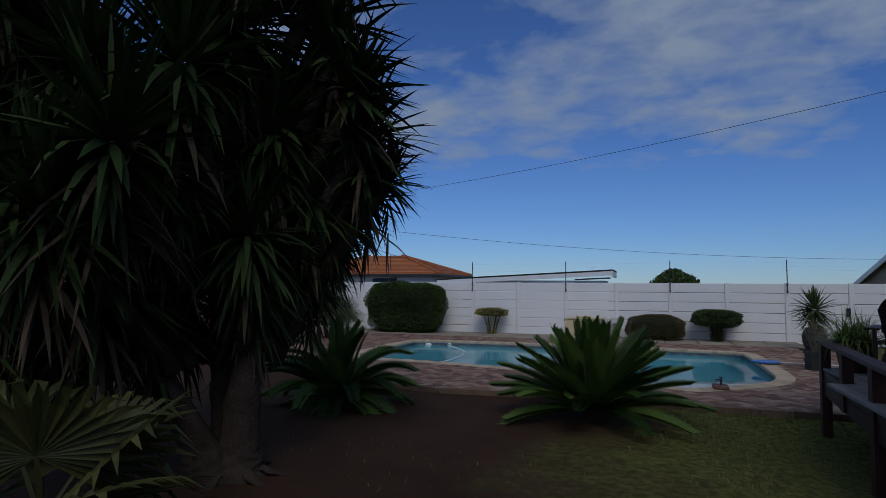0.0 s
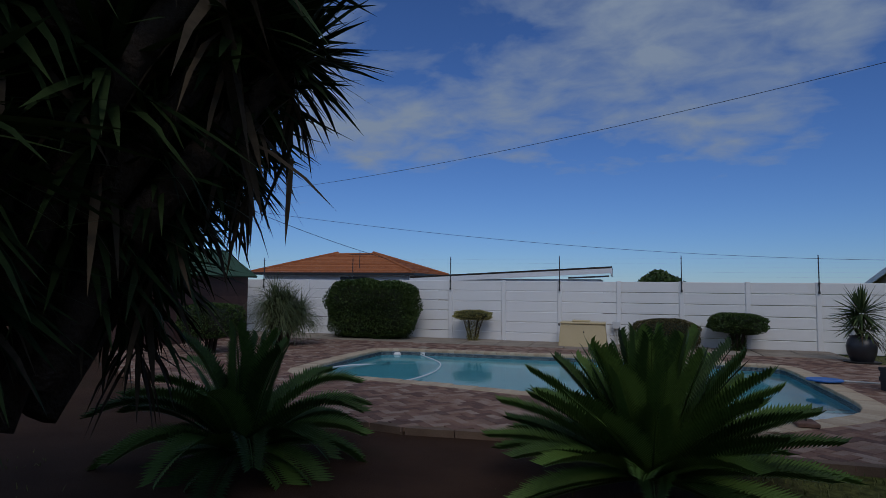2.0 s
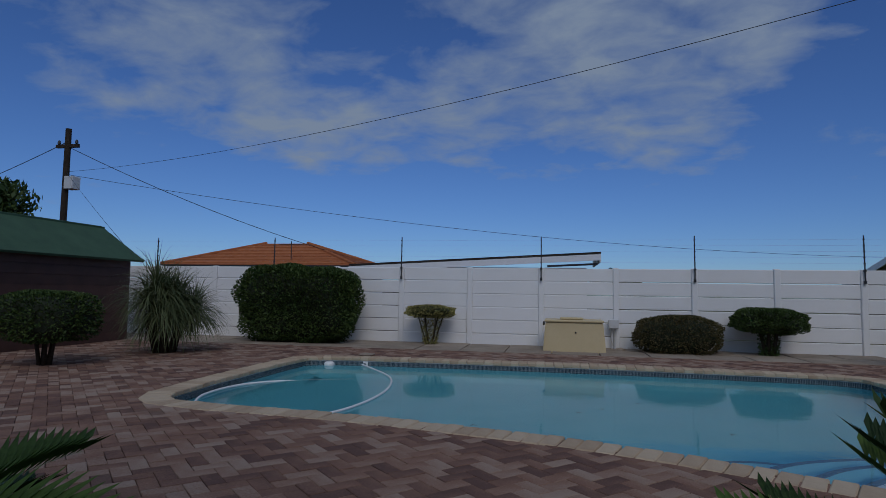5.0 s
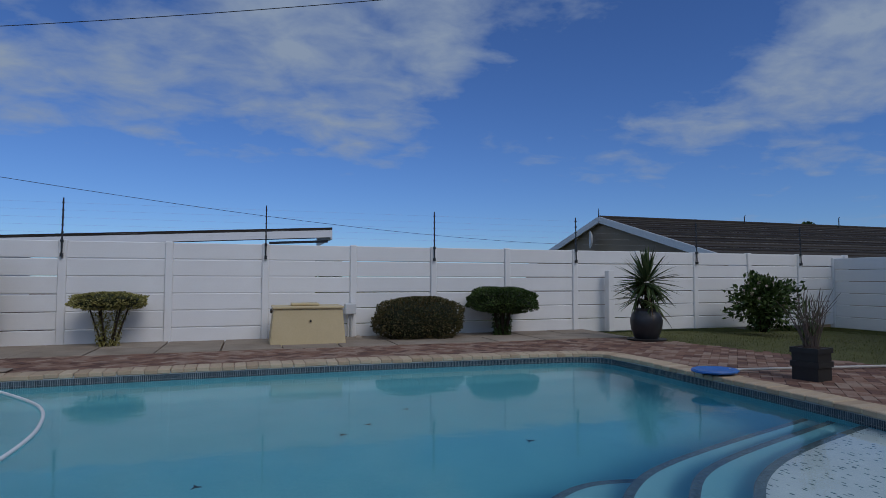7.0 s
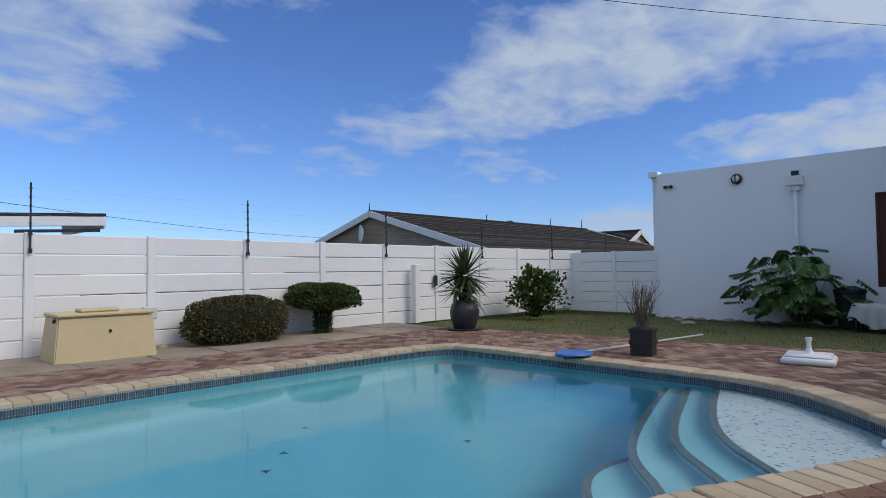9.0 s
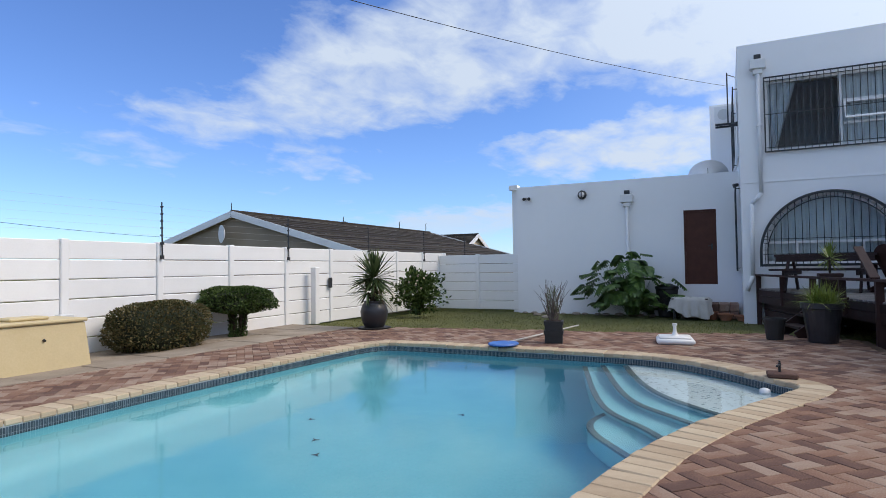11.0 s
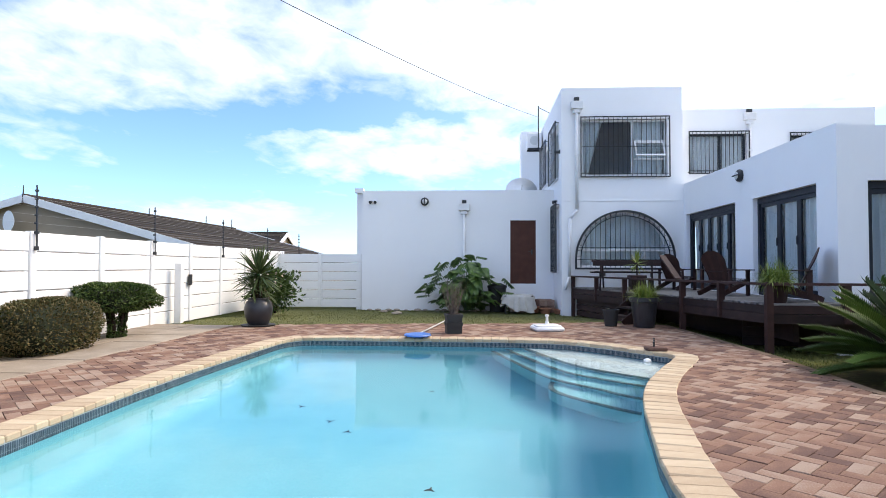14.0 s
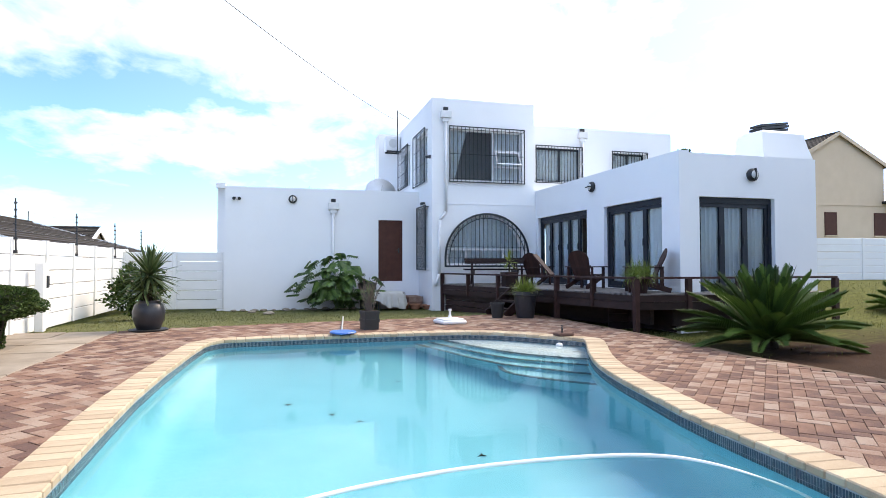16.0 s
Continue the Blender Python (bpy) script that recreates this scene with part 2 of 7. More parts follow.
SHELF = material("pale pebble shelf", (0.62, 0.68, 0.72), (0.80, 0.84, 0.86), 0.6, 6, 60, 0.2)


def fleck(m, size, cut, colour):
    """Dark chips scattered through a pale surface."""
    nt = m.node_tree
    b = nt.nodes["Principled BSDF"]
    base = b.inputs["Base Color"].links[0].from_socket
    co, mp, vo, cr, mx = (nt.nodes.new("ShaderNode" + k) for k in ("TexCoord", "Mapping", "TexVoronoi", "ValToRGB", "Mix"))
    mp.inputs["Scale"].default_value = (size, size * 0.42, size)
    mp.inputs["Rotation"].default_value = (0, 0, radians(28))
    nt.links.new(co.outputs["Object"], mp.inputs[0])
    nt.links.new(mp.outputs[0], vo.inputs["Vector"])
    vo.inputs["Scale"].default_value = 1.0
    cr.color_ramp.elements[0].position, cr.color_ramp.elements[1].position = cut, cut + 0.06
    cr.color_ramp.elements[0].color, cr.color_ramp.elements[1].color = (1, 1, 1, 1), (0, 0, 0, 1)
    nt.links.new(vo.outputs["Distance"], cr.inputs[0])
    mx.data_type = "RGBA"
    mx.inputs["B"].default_value = (*colour, 1)
    nt.links.new(cr.outputs[0], mx.inputs["Factor"])
    nt.links.new(base, mx.inputs["A"])
    nt.links.new(mx.outputs["Result"], b.inputs["Base Color"])


fleck(SHELF, 30.0, 0.20, (0.06, 0.12, 0.16))
WOOD_DARK = material("dark stained deck timber", (0.016, 0.009, 0.008), (0.050, 0.024, 0.020), 0.55, 6, 90, 0.35, 0.003, vary=0.3, spec=0.25)
WOOD_RED = material("red-brown timber", (0.028, 0.012, 0.010), (0.068, 0.029, 0.023), 0.55, 7, 90, 0.35, 0.003, vary=0.3, spec=0.25)
DECKTOP = material("weathered deck boards", (0.13, 0.115, 0.105), (0.25, 0.225, 0.21), 0.7, 5, 80, 0.35, 0.003, vary=0.4)
DOORWOOD = material("brown door", (0.065, 0.019, 0.012), (0.10, 0.034, 0.021), 0.5, 6, 80, 0.15, spec=0.25)
BLACK = material("black metal", (0.012, 0.013, 0.015), (0.03, 0.032, 0.036), 0.45, 8, 80, 0.1)
FRAME = material("charcoal aluminium", (0.012, 0.016, 0.024), (0.022, 0.027, 0.036), 0.4, 8, 80, 0.05, spec=0.25)
WHITE = material("white frame paint", (0.70, 0.71, 0.72), (0.80, 0.80, 0.80), 0.45, 8, 60, 0.05)
PIPE = material("white painted pipe", (0.66, 0.67, 0.68), (0.78, 0.78, 0.78), 0.5, 6, 60, 0.1, stain=0.15, stain_col=(0.4, 0.38, 0.35))
CURTAIN = material("sheer curtain", (0.78, 0.81, 0.82), (0.88, 0.89, 0.90), 0.9, 3, 60, 0.1, back=0.06)
# grey that puts the rooms' dimness into the colour of their inner walls
DARKROOM = material("room wall greyed for dimness", (0.24, 0.235, 0.23), (0.32, 0.31, 0.30), 0.9, 2, 40, 0)
TERRA = material("orange roof tile", (0.28, 0.085, 0.032), (0.48, 0.18, 0.075), 0.8, 4, 60, 0.4, vary=0.4, spec=0.12)
SLATE = material("dark roof tile", (0.026, 0.022, 0.019), (0.070, 0.060, 0.050), 0.85, 2.5, 60, 0.4, vary=0.4, spec=0.12)
TAN = material("tan plaster", (0.60, 0.45, 0.31), (0.70, 0.54, 0.39), 0.85, 1.2, 60, 0.3)
BEIGE = material("grey-brown plaster", (0.26, 0.205, 0.15), (0.36, 0.29, 0.215), 0.85, 1.2, 60, 0.3)
GREENROOF = material("green felt roof", (0.022, 0.060, 0.030), (0.05, 0.11, 0.055), 0.8, 3, 60, 0.3)
HUTWOOD = material("brown hut board", (0.040, 0.018, 0.013), (0.085, 0.038, 0.028), 0.7, 4, 60, 0.3, vary=0.3)
CREAM = material("cream fibreglass", (0.50, 0.40, 0.22), (0.60, 0.49, 0.29), 0.5, 2, 50, 0.1, stain=0.25, stain_col=(0.30, 0.23, 0.14))
GREYBOX = material("grey plastic", (0.52, 0.53, 0.53), (0.62, 0.63, 0.63), 0.5, 4, 60, 0.05)
POTBLK = material("black glazed pot", (0.014, 0.014, 0.017), (0.035, 0.036, 0.042), 0.35, 5, 60, 0.1, stain=0.2, stain_col=(0.08, 0.075, 0.07))
POTPL = material("black plastic pot", (0.012, 0.012, 0.012), (0.026, 0.026, 0.026), 0.6, 5, 60, 0.1)
CLAY = material("terracotta", (0.26, 0.10, 0.055), (0.40, 0.18, 0.10), 0.85, 6, 80, 0.3, vary=0.3)
BLUE = material("blue plastic", (0.02, 0.10, 0.36), (0.04, 0.17, 0.50), 0.4, 6, 60, 0.1)
WHITEPL = material("white plastic", (0.72, 0.72, 0.71), (0.80, 0.80, 0.79), 0.4, 4, 60, 0.05)
POLEGREY = material("galvanised pole", (0.38, 0.37, 0.35), (0.55, 0.54, 0.52), 0.5, 5, 60, 0.1)
CLOTH = material("pale cloth", (0.42, 0.40, 0.37), (0.58, 0.56, 0.53), 0.95, 6, 80, 0.3)
SOIL = material("dark soil", (0.03, 0.02, 0.015), (0.075, 0.052, 0.04), 0.95, 8, 60, 0.8, 0.01, spec=0.12)
BARK = material("grey-brown bark", (0.022, 0.016, 0.012), (0.066, 0.050, 0.039), 0.9, 7, 40, 0.9, 0.02, spec=0.12)
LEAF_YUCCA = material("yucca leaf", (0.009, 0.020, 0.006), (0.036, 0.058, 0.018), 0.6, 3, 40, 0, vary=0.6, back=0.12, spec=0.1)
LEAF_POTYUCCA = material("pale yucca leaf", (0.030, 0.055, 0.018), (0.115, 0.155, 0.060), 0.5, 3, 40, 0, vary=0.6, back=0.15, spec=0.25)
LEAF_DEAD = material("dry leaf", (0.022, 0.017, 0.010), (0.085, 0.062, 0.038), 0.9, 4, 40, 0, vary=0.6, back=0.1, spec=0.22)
LEAF_CYCAD = material("cycad leaf", (0.014, 0.036, 0.007), (0.086, 0.152, 0.029), 0.5, 2, 40, 0, vary=0.6, back=0.10, spec=0.2)
LEAF_HEDGE = material("hedge leaf", (0.020, 0.046, 0.010), (0.086, 0.130, 0.034), 0.55, 3, 40, 0, vary=0.7, back=0.12, spec=0.22)
LEAF_OLIVE = material("yellow-green leaf", (0.15, 0.145, 0.035), (0.42, 0.38, 0.14), 0.55, 3, 40, 0, vary=0.8, back=0.15, spec=0.22)
LEAF_RUST = material("bronze-green leaf", (0.045, 0.055, 0.020), (0.15, 0.115, 0.050), 0.55, 3, 40, 0, vary=0.8, back=0.12, spec=0.22)
LEAF_BIG = material("glossy split leaf", (0.034, 0.085, 0.016), (0.125, 0.215, 0.050), 0.35, 3, 40, 0, vary=0.6, back=0.12)
LEAF_STRAP = material("grey-green strap leaf", (0.060, 0.085, 0.035), (0.15, 0.175, 0.080), 0.5, 3, 40, 0, vary=0.6, back=0.15, spec=0.22)
LEAF_PALE = material("faded blossom", (0.35, 0.26, 0.20), (0.62, 0.52, 0.44), 0.7, 6, 40, 0, vary=0.6, back=0.2)
LEAF_LIME = material("lime leaf", (0.10, 0.155, 0.022), (0.23, 0.29, 0.055), 0.5, 3, 40, 0, vary=0.6, back=0.2)
LEAF_FAN = material("fan palm leaf", (0.030, 0.036, 0.010), (0.090, 0.088, 0.028), 0.45, 3, 40, 0, vary=0.5, back=0.15, spec=0.22)
# near-black colour holds the shade inside clipped bushes; sunken leaves use it too
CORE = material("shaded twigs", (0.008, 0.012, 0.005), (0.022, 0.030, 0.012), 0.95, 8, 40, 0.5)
TWIG = material("dry twig", (0.09, 0.065, 0.055), (0.17, 0.13, 0.11), 0.9, 8, 40, 0.3)


def glass_material(name, tint, gloss=1.0):
    m = bpy.data.materials.new(name)
    m.use_nodes = True
    nt = m.node_tree
    nt.nodes.clear()
    t, g = nt.nodes.new("ShaderNodeBsdfTransparent" if gloss == 1.0 else "ShaderNodeBsdfRefraction"), nt.nodes.new("ShaderNodeBsdfGlossy")
    t.inputs[0].default_value = (*tint, 1)
    if gloss != 1.0:
        t.inputs["IOR"].default_value, t.inputs["Roughness"].default_value = 1.33, 0.0
    g.inputs["Roughness"].default_value = 0.0 if gloss == 1.0 else 0.06
    f, mx, o = nt.nodes.new("ShaderNodeFresnel"), nt.nodes.new("ShaderNodeMixShader"), nt.nodes.new("ShaderNodeOutputMaterial")
    f.inputs["IOR"].default_value = 1.45 if gloss == 1.0 else 1.25
    nt.links.new(f.outputs[0], mx.inputs[0])
    nt.links.new(t.outputs[0], mx.inputs[1])
    nt.links.new(g.outputs[0], mx.inputs[2])
    nt.links.new(mx.outputs[0], o.inputs[0])
    if gloss != 1.0:
        co, no, bp = nt.nodes.new("ShaderNodeTexCoord"), nt.nodes.new("ShaderNodeTexNoise"), nt.nodes.new("ShaderNodeBump")
        no.inputs["Scale"].default_value, no.inputs["Detail"].default_value = 3.0, 3
        bp.inputs["Strength"].default_value, bp.inputs["Distance"].default_value = 0.09, 0.02
        nt.links.new(co.outputs["Object"], no.inputs["Vector"])
        nt.links.new(no.outputs[0], bp.inputs["Height"])
        nt.links.new(bp.outputs[0], f.inputs["Normal"])
        nt.links.new(bp.outputs[0], g.inputs["Normal"])
    return m


GLASS = glass_material("window glass", (0.82, 0.88, 0.90))
WATER = glass_material("pool water", (0.675, 0.80, 0.855), 0.9)


# ---- mesh helpers ----
def part(name, bm, mat, parent=None, label="", smooth=False, m=None):
    me = bpy.data.meshes.new(name)
    bm.to_mesh(me)
    bm.free()
    me.materials.append(mat)
    if smooth:
        me.polygons.foreach_set("use_smooth", [True] * len(me.polygons))
    ob = new(name, me)
    if parent is not None:
        ob.parent = parent
    if m is not None:
        ob.matrix_basis = m
    if label:
        ob["label"] = label
    return ob


def thing(name, label, category, m=None, group="", kind=""):
    ob = new(name)
    if m is not None:
        ob.matrix_basis = m
    return tagged(ob, label, category, group, kind)


def box(bm, x0, y0, z0, x1, y1, z1, bevel=0.0):
    vs = bmesh.ops.create_cube(bm, size=1.0)["verts"]
    for v in vs:
        v.co = Vector(((x0 + x1) / 2 + v.co.x * (x1 - x0), (y0 + y1) / 2 + v.co.y * (y1 - y0), (z0 + z1) / 2 + v.co.z * (z1 - z0)))
    if bevel:
        bmesh.ops.bevel(bm, geom=list({e for v in vs for e in v.link_edges}), offset=bevel, segments=1, affect="EDGES")
    return bm


def boxes(*rows, bevel=0.0):
    bm = bmesh.new()
    for r in rows:
        box(bm, *r, bevel=bevel)
    return bm


def rod(bm, a, b, r0, r1=None, n=8, caps=True):
    """A tapered round bar from a to b."""
    a, b = Vector(a), Vector(b)
    r1 = r0 if r1 is None else r1
    q = (b - a).to_track_quat("Z", "Y")
    m = Matrix.Translation((a + b) / 2) @ q.to_matrix().to_4x4()
    bmesh.ops.create_cone(bm, cap_ends=caps, segments=n, radius1=r0, radius2=r1, depth=(b - a).length, matrix=m)
    return bm


def beam(bm, a, b, w, h, up=(0, 0, 1)):
    """A rectangular bar from a to b, w wide and h high."""
    a, b = Vector(a), Vector(b)
    d = (b - a).normalized()
    side = d.cross(Vector(up))
    if side.length < 1e-4:
        side = Vector((1, 0, 0))
    side.normalize()
    top = side.cross(d).normalized()
    vs = []
    for p in (a, b):
        for s, t in ((-1, -1), (1, -1), (1, 1), (-1, 1)):
            vs.append(bm.verts.new(p + side * s * w / 2 + top * t * h / 2))
    for f in ((3, 2, 1, 0), (4, 5, 6, 7), (0, 1, 5, 4), (1, 2, 6, 5), (2, 3, 7, 6), (3, 0, 4, 7)):
        bm.faces.new([vs[i] for i in f])
    return bm


def lathe(bm, profile, n=24, cx=0.0, cy=0.0):
    """A round body from (radius, height) pairs."""
    rings = []
    for r, z in profile:
        rings.append([bm.verts.new((cx + r * math.cos(2 * math.pi * i / n), cy + r * math.sin(2 * math.pi * i / n), z)) for i in range(n)])
    for lo, hi in zip(rings, rings[1:]):
        for i in range(n):
            bm.faces.new((lo[i], lo[(i + 1) % n], hi[(i + 1) % n], hi[i]))
    bm.faces.new(list(reversed(rings[0])))
    bm.faces.new(rings[-1])
    return bm


def tube(bm, pts, r, n=6):
    for a, b in zip(pts, pts[1:]):
        rod(bm, a, b, r, r, n)
    return bm


def sweep(bm, pts, r, n=6):
    """One unbroken round tube through the points."""
    rings = []
    for i, p in enumerate(pts):
        d = (Vector(pts[min(i + 1, len(pts) - 1)]) - Vector(pts[max(0, i - 1)])).normalized()
        s = d.cross(Vector((0, 0, 1))).normalized()
        u = s.cross(d)
        rings.append([bm.verts.new(Vector(p) + (s * math.cos(2 * math.pi * k / n) + u * math.sin(2 * math.pi * k / n)) * r) for k in range(n)])
    for a, b in zip(rings, rings[1:]):
        for k in range(n):
            bm.faces.new((a[k], a[(k + 1) % n], b[(k + 1) % n], b[k]))
    return bm


def prism(bm, poly, z0, z1):
    """A flat-sided slab from an outline in plan."""
    lo, hi = [bm.verts.new((x, y, z0)) for x, y in poly], [bm.verts.new((x, y, z1)) for x, y in poly]
    n = len(poly)
    bm.faces.new(hi)
    bm.faces.new(list(reversed(lo)))
    for i in range(n):
        bm.faces.new((lo[i], lo[(i + 1) % n], hi[(i + 1) % n], hi[i]))
    bmesh.ops.recalc_face_normals(bm, faces=bm.faces)
    return bm


def smooth01(v):
    v = min(1.0, max(0.0, v))
    return v * v * (3 - 2 * v)


def ground_z(x, y):
    z = 0.10 * smooth01((-y - 11.2) / 3.0) * smooth01((4.5 - x) / 2.0)
    z += 0.62 * smooth01((-y - 15.5) / 8.0) * smooth01((x - 4.5) / 4.0)
    z -= 0.12 * smooth01((x - 8.0) / 4.0) * smooth01((y + 15) / 3.0)
    z -= 0.14 * smooth01((-y - 10.6) / 0.8) * smooth01((y + 15) / 3.0) * smooth01((x - 2.5) / 2.0) * smooth01((9.0 - x) / 1.0)
    return z - 0.03


def inside(poly, x, y):
    hit = False
    n = len(poly)
    for i in range(n):
        (x0, y0), (x1, y1) = poly[i], poly[(i + 1) % n]
        if (y0 > y) != (y1 > y) and x < (x1 - x0) * (y - y0) / (y1 - y0) + x0:
            hit = not hit
    return hit


def wall_mesh(length, height, thick, openings=(), z0=0.0):
    """A wall along local x, its front on y = 0 and its back at y = thick, with rectangular holes (u0, v0, u1, v1)."""
    us = sorted({0.0, length, *[o[0] for o in openings], *[o[2] for o in openings]})
    vs = sorted({z0, height, *[o[1] for o in openings], *[o[3] for o in openings]})
    bm = bmesh.new()
    for u0, u1 in zip(us, us[1:]):
        run = None
        for v0, v1 in zip(vs, vs[1:]):
            solid = not any(o[0] - 1e-6 <= u0 and u1 <= o[2] + 1e-6 and o[1] - 1e-6 <= v0 and v1 <= o[3] + 1e-6 for o in openings)
            if solid and run is None:
                run = v0
            if not solid and run is not None:
                box(bm, u0, 0, run, u1, thick, v0)
                run = None
        if run is not None:
            box(bm, u0, 0, run, u1, thick, height)
    return bm

# ---- ground, pool, paving ----
POOL = []   # outer edge of the coping, anticlockwise from the south-west corner
for p in ((-4.15, -7.0), (-3.85, -7.65), (-3.2, -7.82), (-2.4, -7.88), (-1.5, -7.95), (-0.7, -8.12), (0.1, -8.28), (0.9, -8.52), (1.7, -8.88), (2.4, -9.25), (2.95, -9.52), (3.25, -9.5),
          (3.7, -9.12), (4.15, -8.76), (4.6, -8.3), (4.85, -7.7), (4.92, -7.0), (4.92, -4.2), (4.88, -3.55), (4.5, -3.2), (4.0, -3.08), (1.0, -2.93), (-1.0, -2.97), (-3.3, -3.06), (-3.9, -3.28), (-4.15, -3.6)):
    POOL.append(p)


def resample(poly, step):
    """Points at even steps along a closed outline, each with its direction."""
    segs = [(Vector(a), Vector(b)) for a, b in zip(poly, poly[1:] + poly[:1])]
    total = sum((b - a).length for a, b in segs)
    n = round(total / step)
    out, want, done = [], 0.0, 0.0
    for a, b in segs:
        d = (b - a).length
        while want < done + d - 1e-6 and len(out) < n:
            out.append((a + (b - a) * ((want - done) / d), (b - a).normalized()))
            want += total / n
        done += d
    return out


def rounded(poly, rounds=2):
    for _ in range(rounds):
        out = []
        for a, b in zip(poly, poly[1:] + poly[:1]):
            out.append((a[0] * 0.75 + b[0] * 0.25, a[1] * 0.75 + b[1] * 0.25))
            out.append((a[0] * 0.25 + b[0] * 0.75, a[1] * 0.25 + b[1] * 0.75))
        poly = out
    return poly


def inset(poly, d):
    """The outline moved inwards by d (anticlockwise outline)."""
    out = []
    n = len(poly)
    for i in range(n):
        a, b, c = Vector(poly[i - 1]), Vector(poly[i]), Vector(poly[(i + 1) % n])
        t = ((b - a).normalized() + (c - b).normalized()).normalized()
        out.append((b.x - t.y * d, b.y + t.x * d))
    return out


POOL = rounded(POOL, 1)
POOL_IN = inset(POOL, 0.29)
WATER_Z = -0.10

# ground sheet with a hole for the pool: a fine grid near, a coarse skirt to the horizon
gbm = bmesh.new()
gx = [-400, -120, -50, -30] + [-22 + 0.5 * i for i in range(0, 89)] + [30, 50, 120, 400]
gy = [-400, -120, -60] + [-42 + 0.5 * i for i in range(0, 85)] + [8, 20, 40, 120, 400]
hole = inset(POOL, 0.12)
gv = {}
for ix, x in enumerate(gx):
    for iy, y in enumerate(gy):
        gv[ix, iy] = gbm.verts.new((x, y, ground_z(x, y) - 0.02))
for ix in range(len(gx) - 1):
    for iy in range(len(gy) - 1):
        if all(inside(hole, gx[ix + i], gy[iy + j]) for i, j in ((0, 0), (1, 0), (1, 1), (0, 1))):
            continue
        gbm.faces.new((gv[ix, iy], gv[ix + 1, iy], gv[ix + 1, iy + 1], gv[ix, iy + 1]))
cells = [f for f in gbm.faces if any(inside(POOL, v.co.x, v.co.y) for v in f.verts)]
bmesh.ops.delete(gbm, geom=cells, context="FACES")
ground = part("ground", gbm, GROUND, label="patchy green lawn with bare brown soil", smooth=True)
tagged(ground, category="ground", kind="structure")


def lawn(label, outline, lift, step=0.5):
    """A grassy sheet that follows the ground inside an uneven outline."""
    bm = bmesh.new()
    xs, ys = [p[0] for p in outline], [p[1] for p in outline]
    made = {}
    nx, ny = int((max(xs) - min(xs)) / step) + 1, int((max(ys) - min(ys)) / step) + 1
    for i in range(nx):
        for j in range(ny):
            x0, y0 = min(xs) + i * step, min(ys) + j * step
            wob = 0.7 * noise.noise(Vector((x0 * 0.8, y0 * 0.8, 1.7))) + 0.45 * noise.noise(Vector((x0 * 3.1, y0 * 3.1, 4.0))) + random.uniform(-0.12, 0.12)
            if inside(outline, x0 + step / 2 + wob, y0 + step / 2 + 0.3 * wob):
                f = []
                for a, b in ((0, 0), (1, 0), (1, 1), (0, 1)):
                    k = (i + a, j + b)
                    if k not in made:
                        x, y = x0 + a * step, y0 + b * step
                        made[k] = bm.verts.new((x, y, ground_z(x, y) - 0.02 + lift))
                    f.append(made[k])
                bm.faces.new(f)
    return tagged(part("lawn", bm, LAWN, smooth=True), label, "lawn", kind="structure")


lawn("short patchy green lawn beside the house", [(6.3, -1.6), (6.3, -0.1), (13.4, -0.1), (13.4, -9.2), (11.6, -9.2), (8.4, -10.4), (7.0, -10.4), (7.0, -3.0)], 0.006, 0.25)

# paved court: a bed of sand joints with a hole, as a ring of quads from the pool outwards
PAVED = [(-5.6, -9.2), (-4.2, -9.6), (-2.6, -10.1), (-0.6, -10.5), (1.0, -10.35), (3.2, -10.5), (5.2, -10.45), (7.3, -10.4), (7.9, -9.4), (7.55, -8.0), (7.3, -6.8), (7.1, -4.6), (6.8, -3.0), (6.5, -1.7),
         (6.0, -1.7), (-9.0, -1.7), (-9.0, -6.5), (-7.0, -8.0)]


def bed(name, outer, inner, z, mat, label):
    bm = bmesh.new()
    o = [bm.verts.new((x, y, z)) for x, y in outer]
    i = [bm.verts.new((x, y, z)) for x, y in inner]
    eo = [bm.edges.new((o[k], o[(k + 1) % len(o)])) for k in range(len(o))]
    ei = [bm.edges.new((i[k], i[(k + 1) % len(i)])) for k in range(len(i))]
    bmesh.ops.triangle_fill(bm, use_beauty=True, edges=eo + ei)
    bmesh.ops.recalc_face_normals(bm, faces=bm.faces)
    if sum(f.normal.z for f in bm.faces) < 0:
        bmesh.ops.reverse_faces(bm, faces=bm.faces)
    return tagged(part(name, bm, mat), label, name, kind="structure")


paving = bed("paving", PAVED, inset(POOL, 0.1), 0.003, JOINT, "red clay brick paving laid in herringbone round the pool")

# the pool shell
pbm = bmesh.new()
band = []
for z, d in ((0.0, 0.29), (WATER_Z - 0.04, 0.29)):
    band.append([pbm.verts.new((x, y, z)) for x, y in inset(POOL, d)])
for k in range(len(POOL)):
    pbm.faces.new((band[0][k], band[0][(k + 1) % len(POOL)], band[1][(k + 1) % len(POOL)], band[1][k]))
pool = thing("swimming_pool", "swimming pool with pale blue plaster and a brick rim, full of clear water", "pool", kind="structure")
shell = bmesh.new()
rings = []
for z, d in ((WATER_Z - 0.035, 0.292), (-0.82, 0.34), (-1.02, 0.46), (-1.08, 0.62), (-1.081, 0.70), (-1.082, 0.80)):
    rings.append([shell.verts.new((x, y, z)) for x, y in inset(POOL, d)])
for a, b in zip(rings, rings[1:]):
    for k in range(len(POOL)):
        shell.faces.new((a[k], a[(k + 1) % len(POOL)], b[(k + 1) % len(POOL)], b[k]))
bot = [shell.edges.get((rings[-1][k], rings[-1][(k + 1) % len(POOL)])) for k in range(len(POOL))]
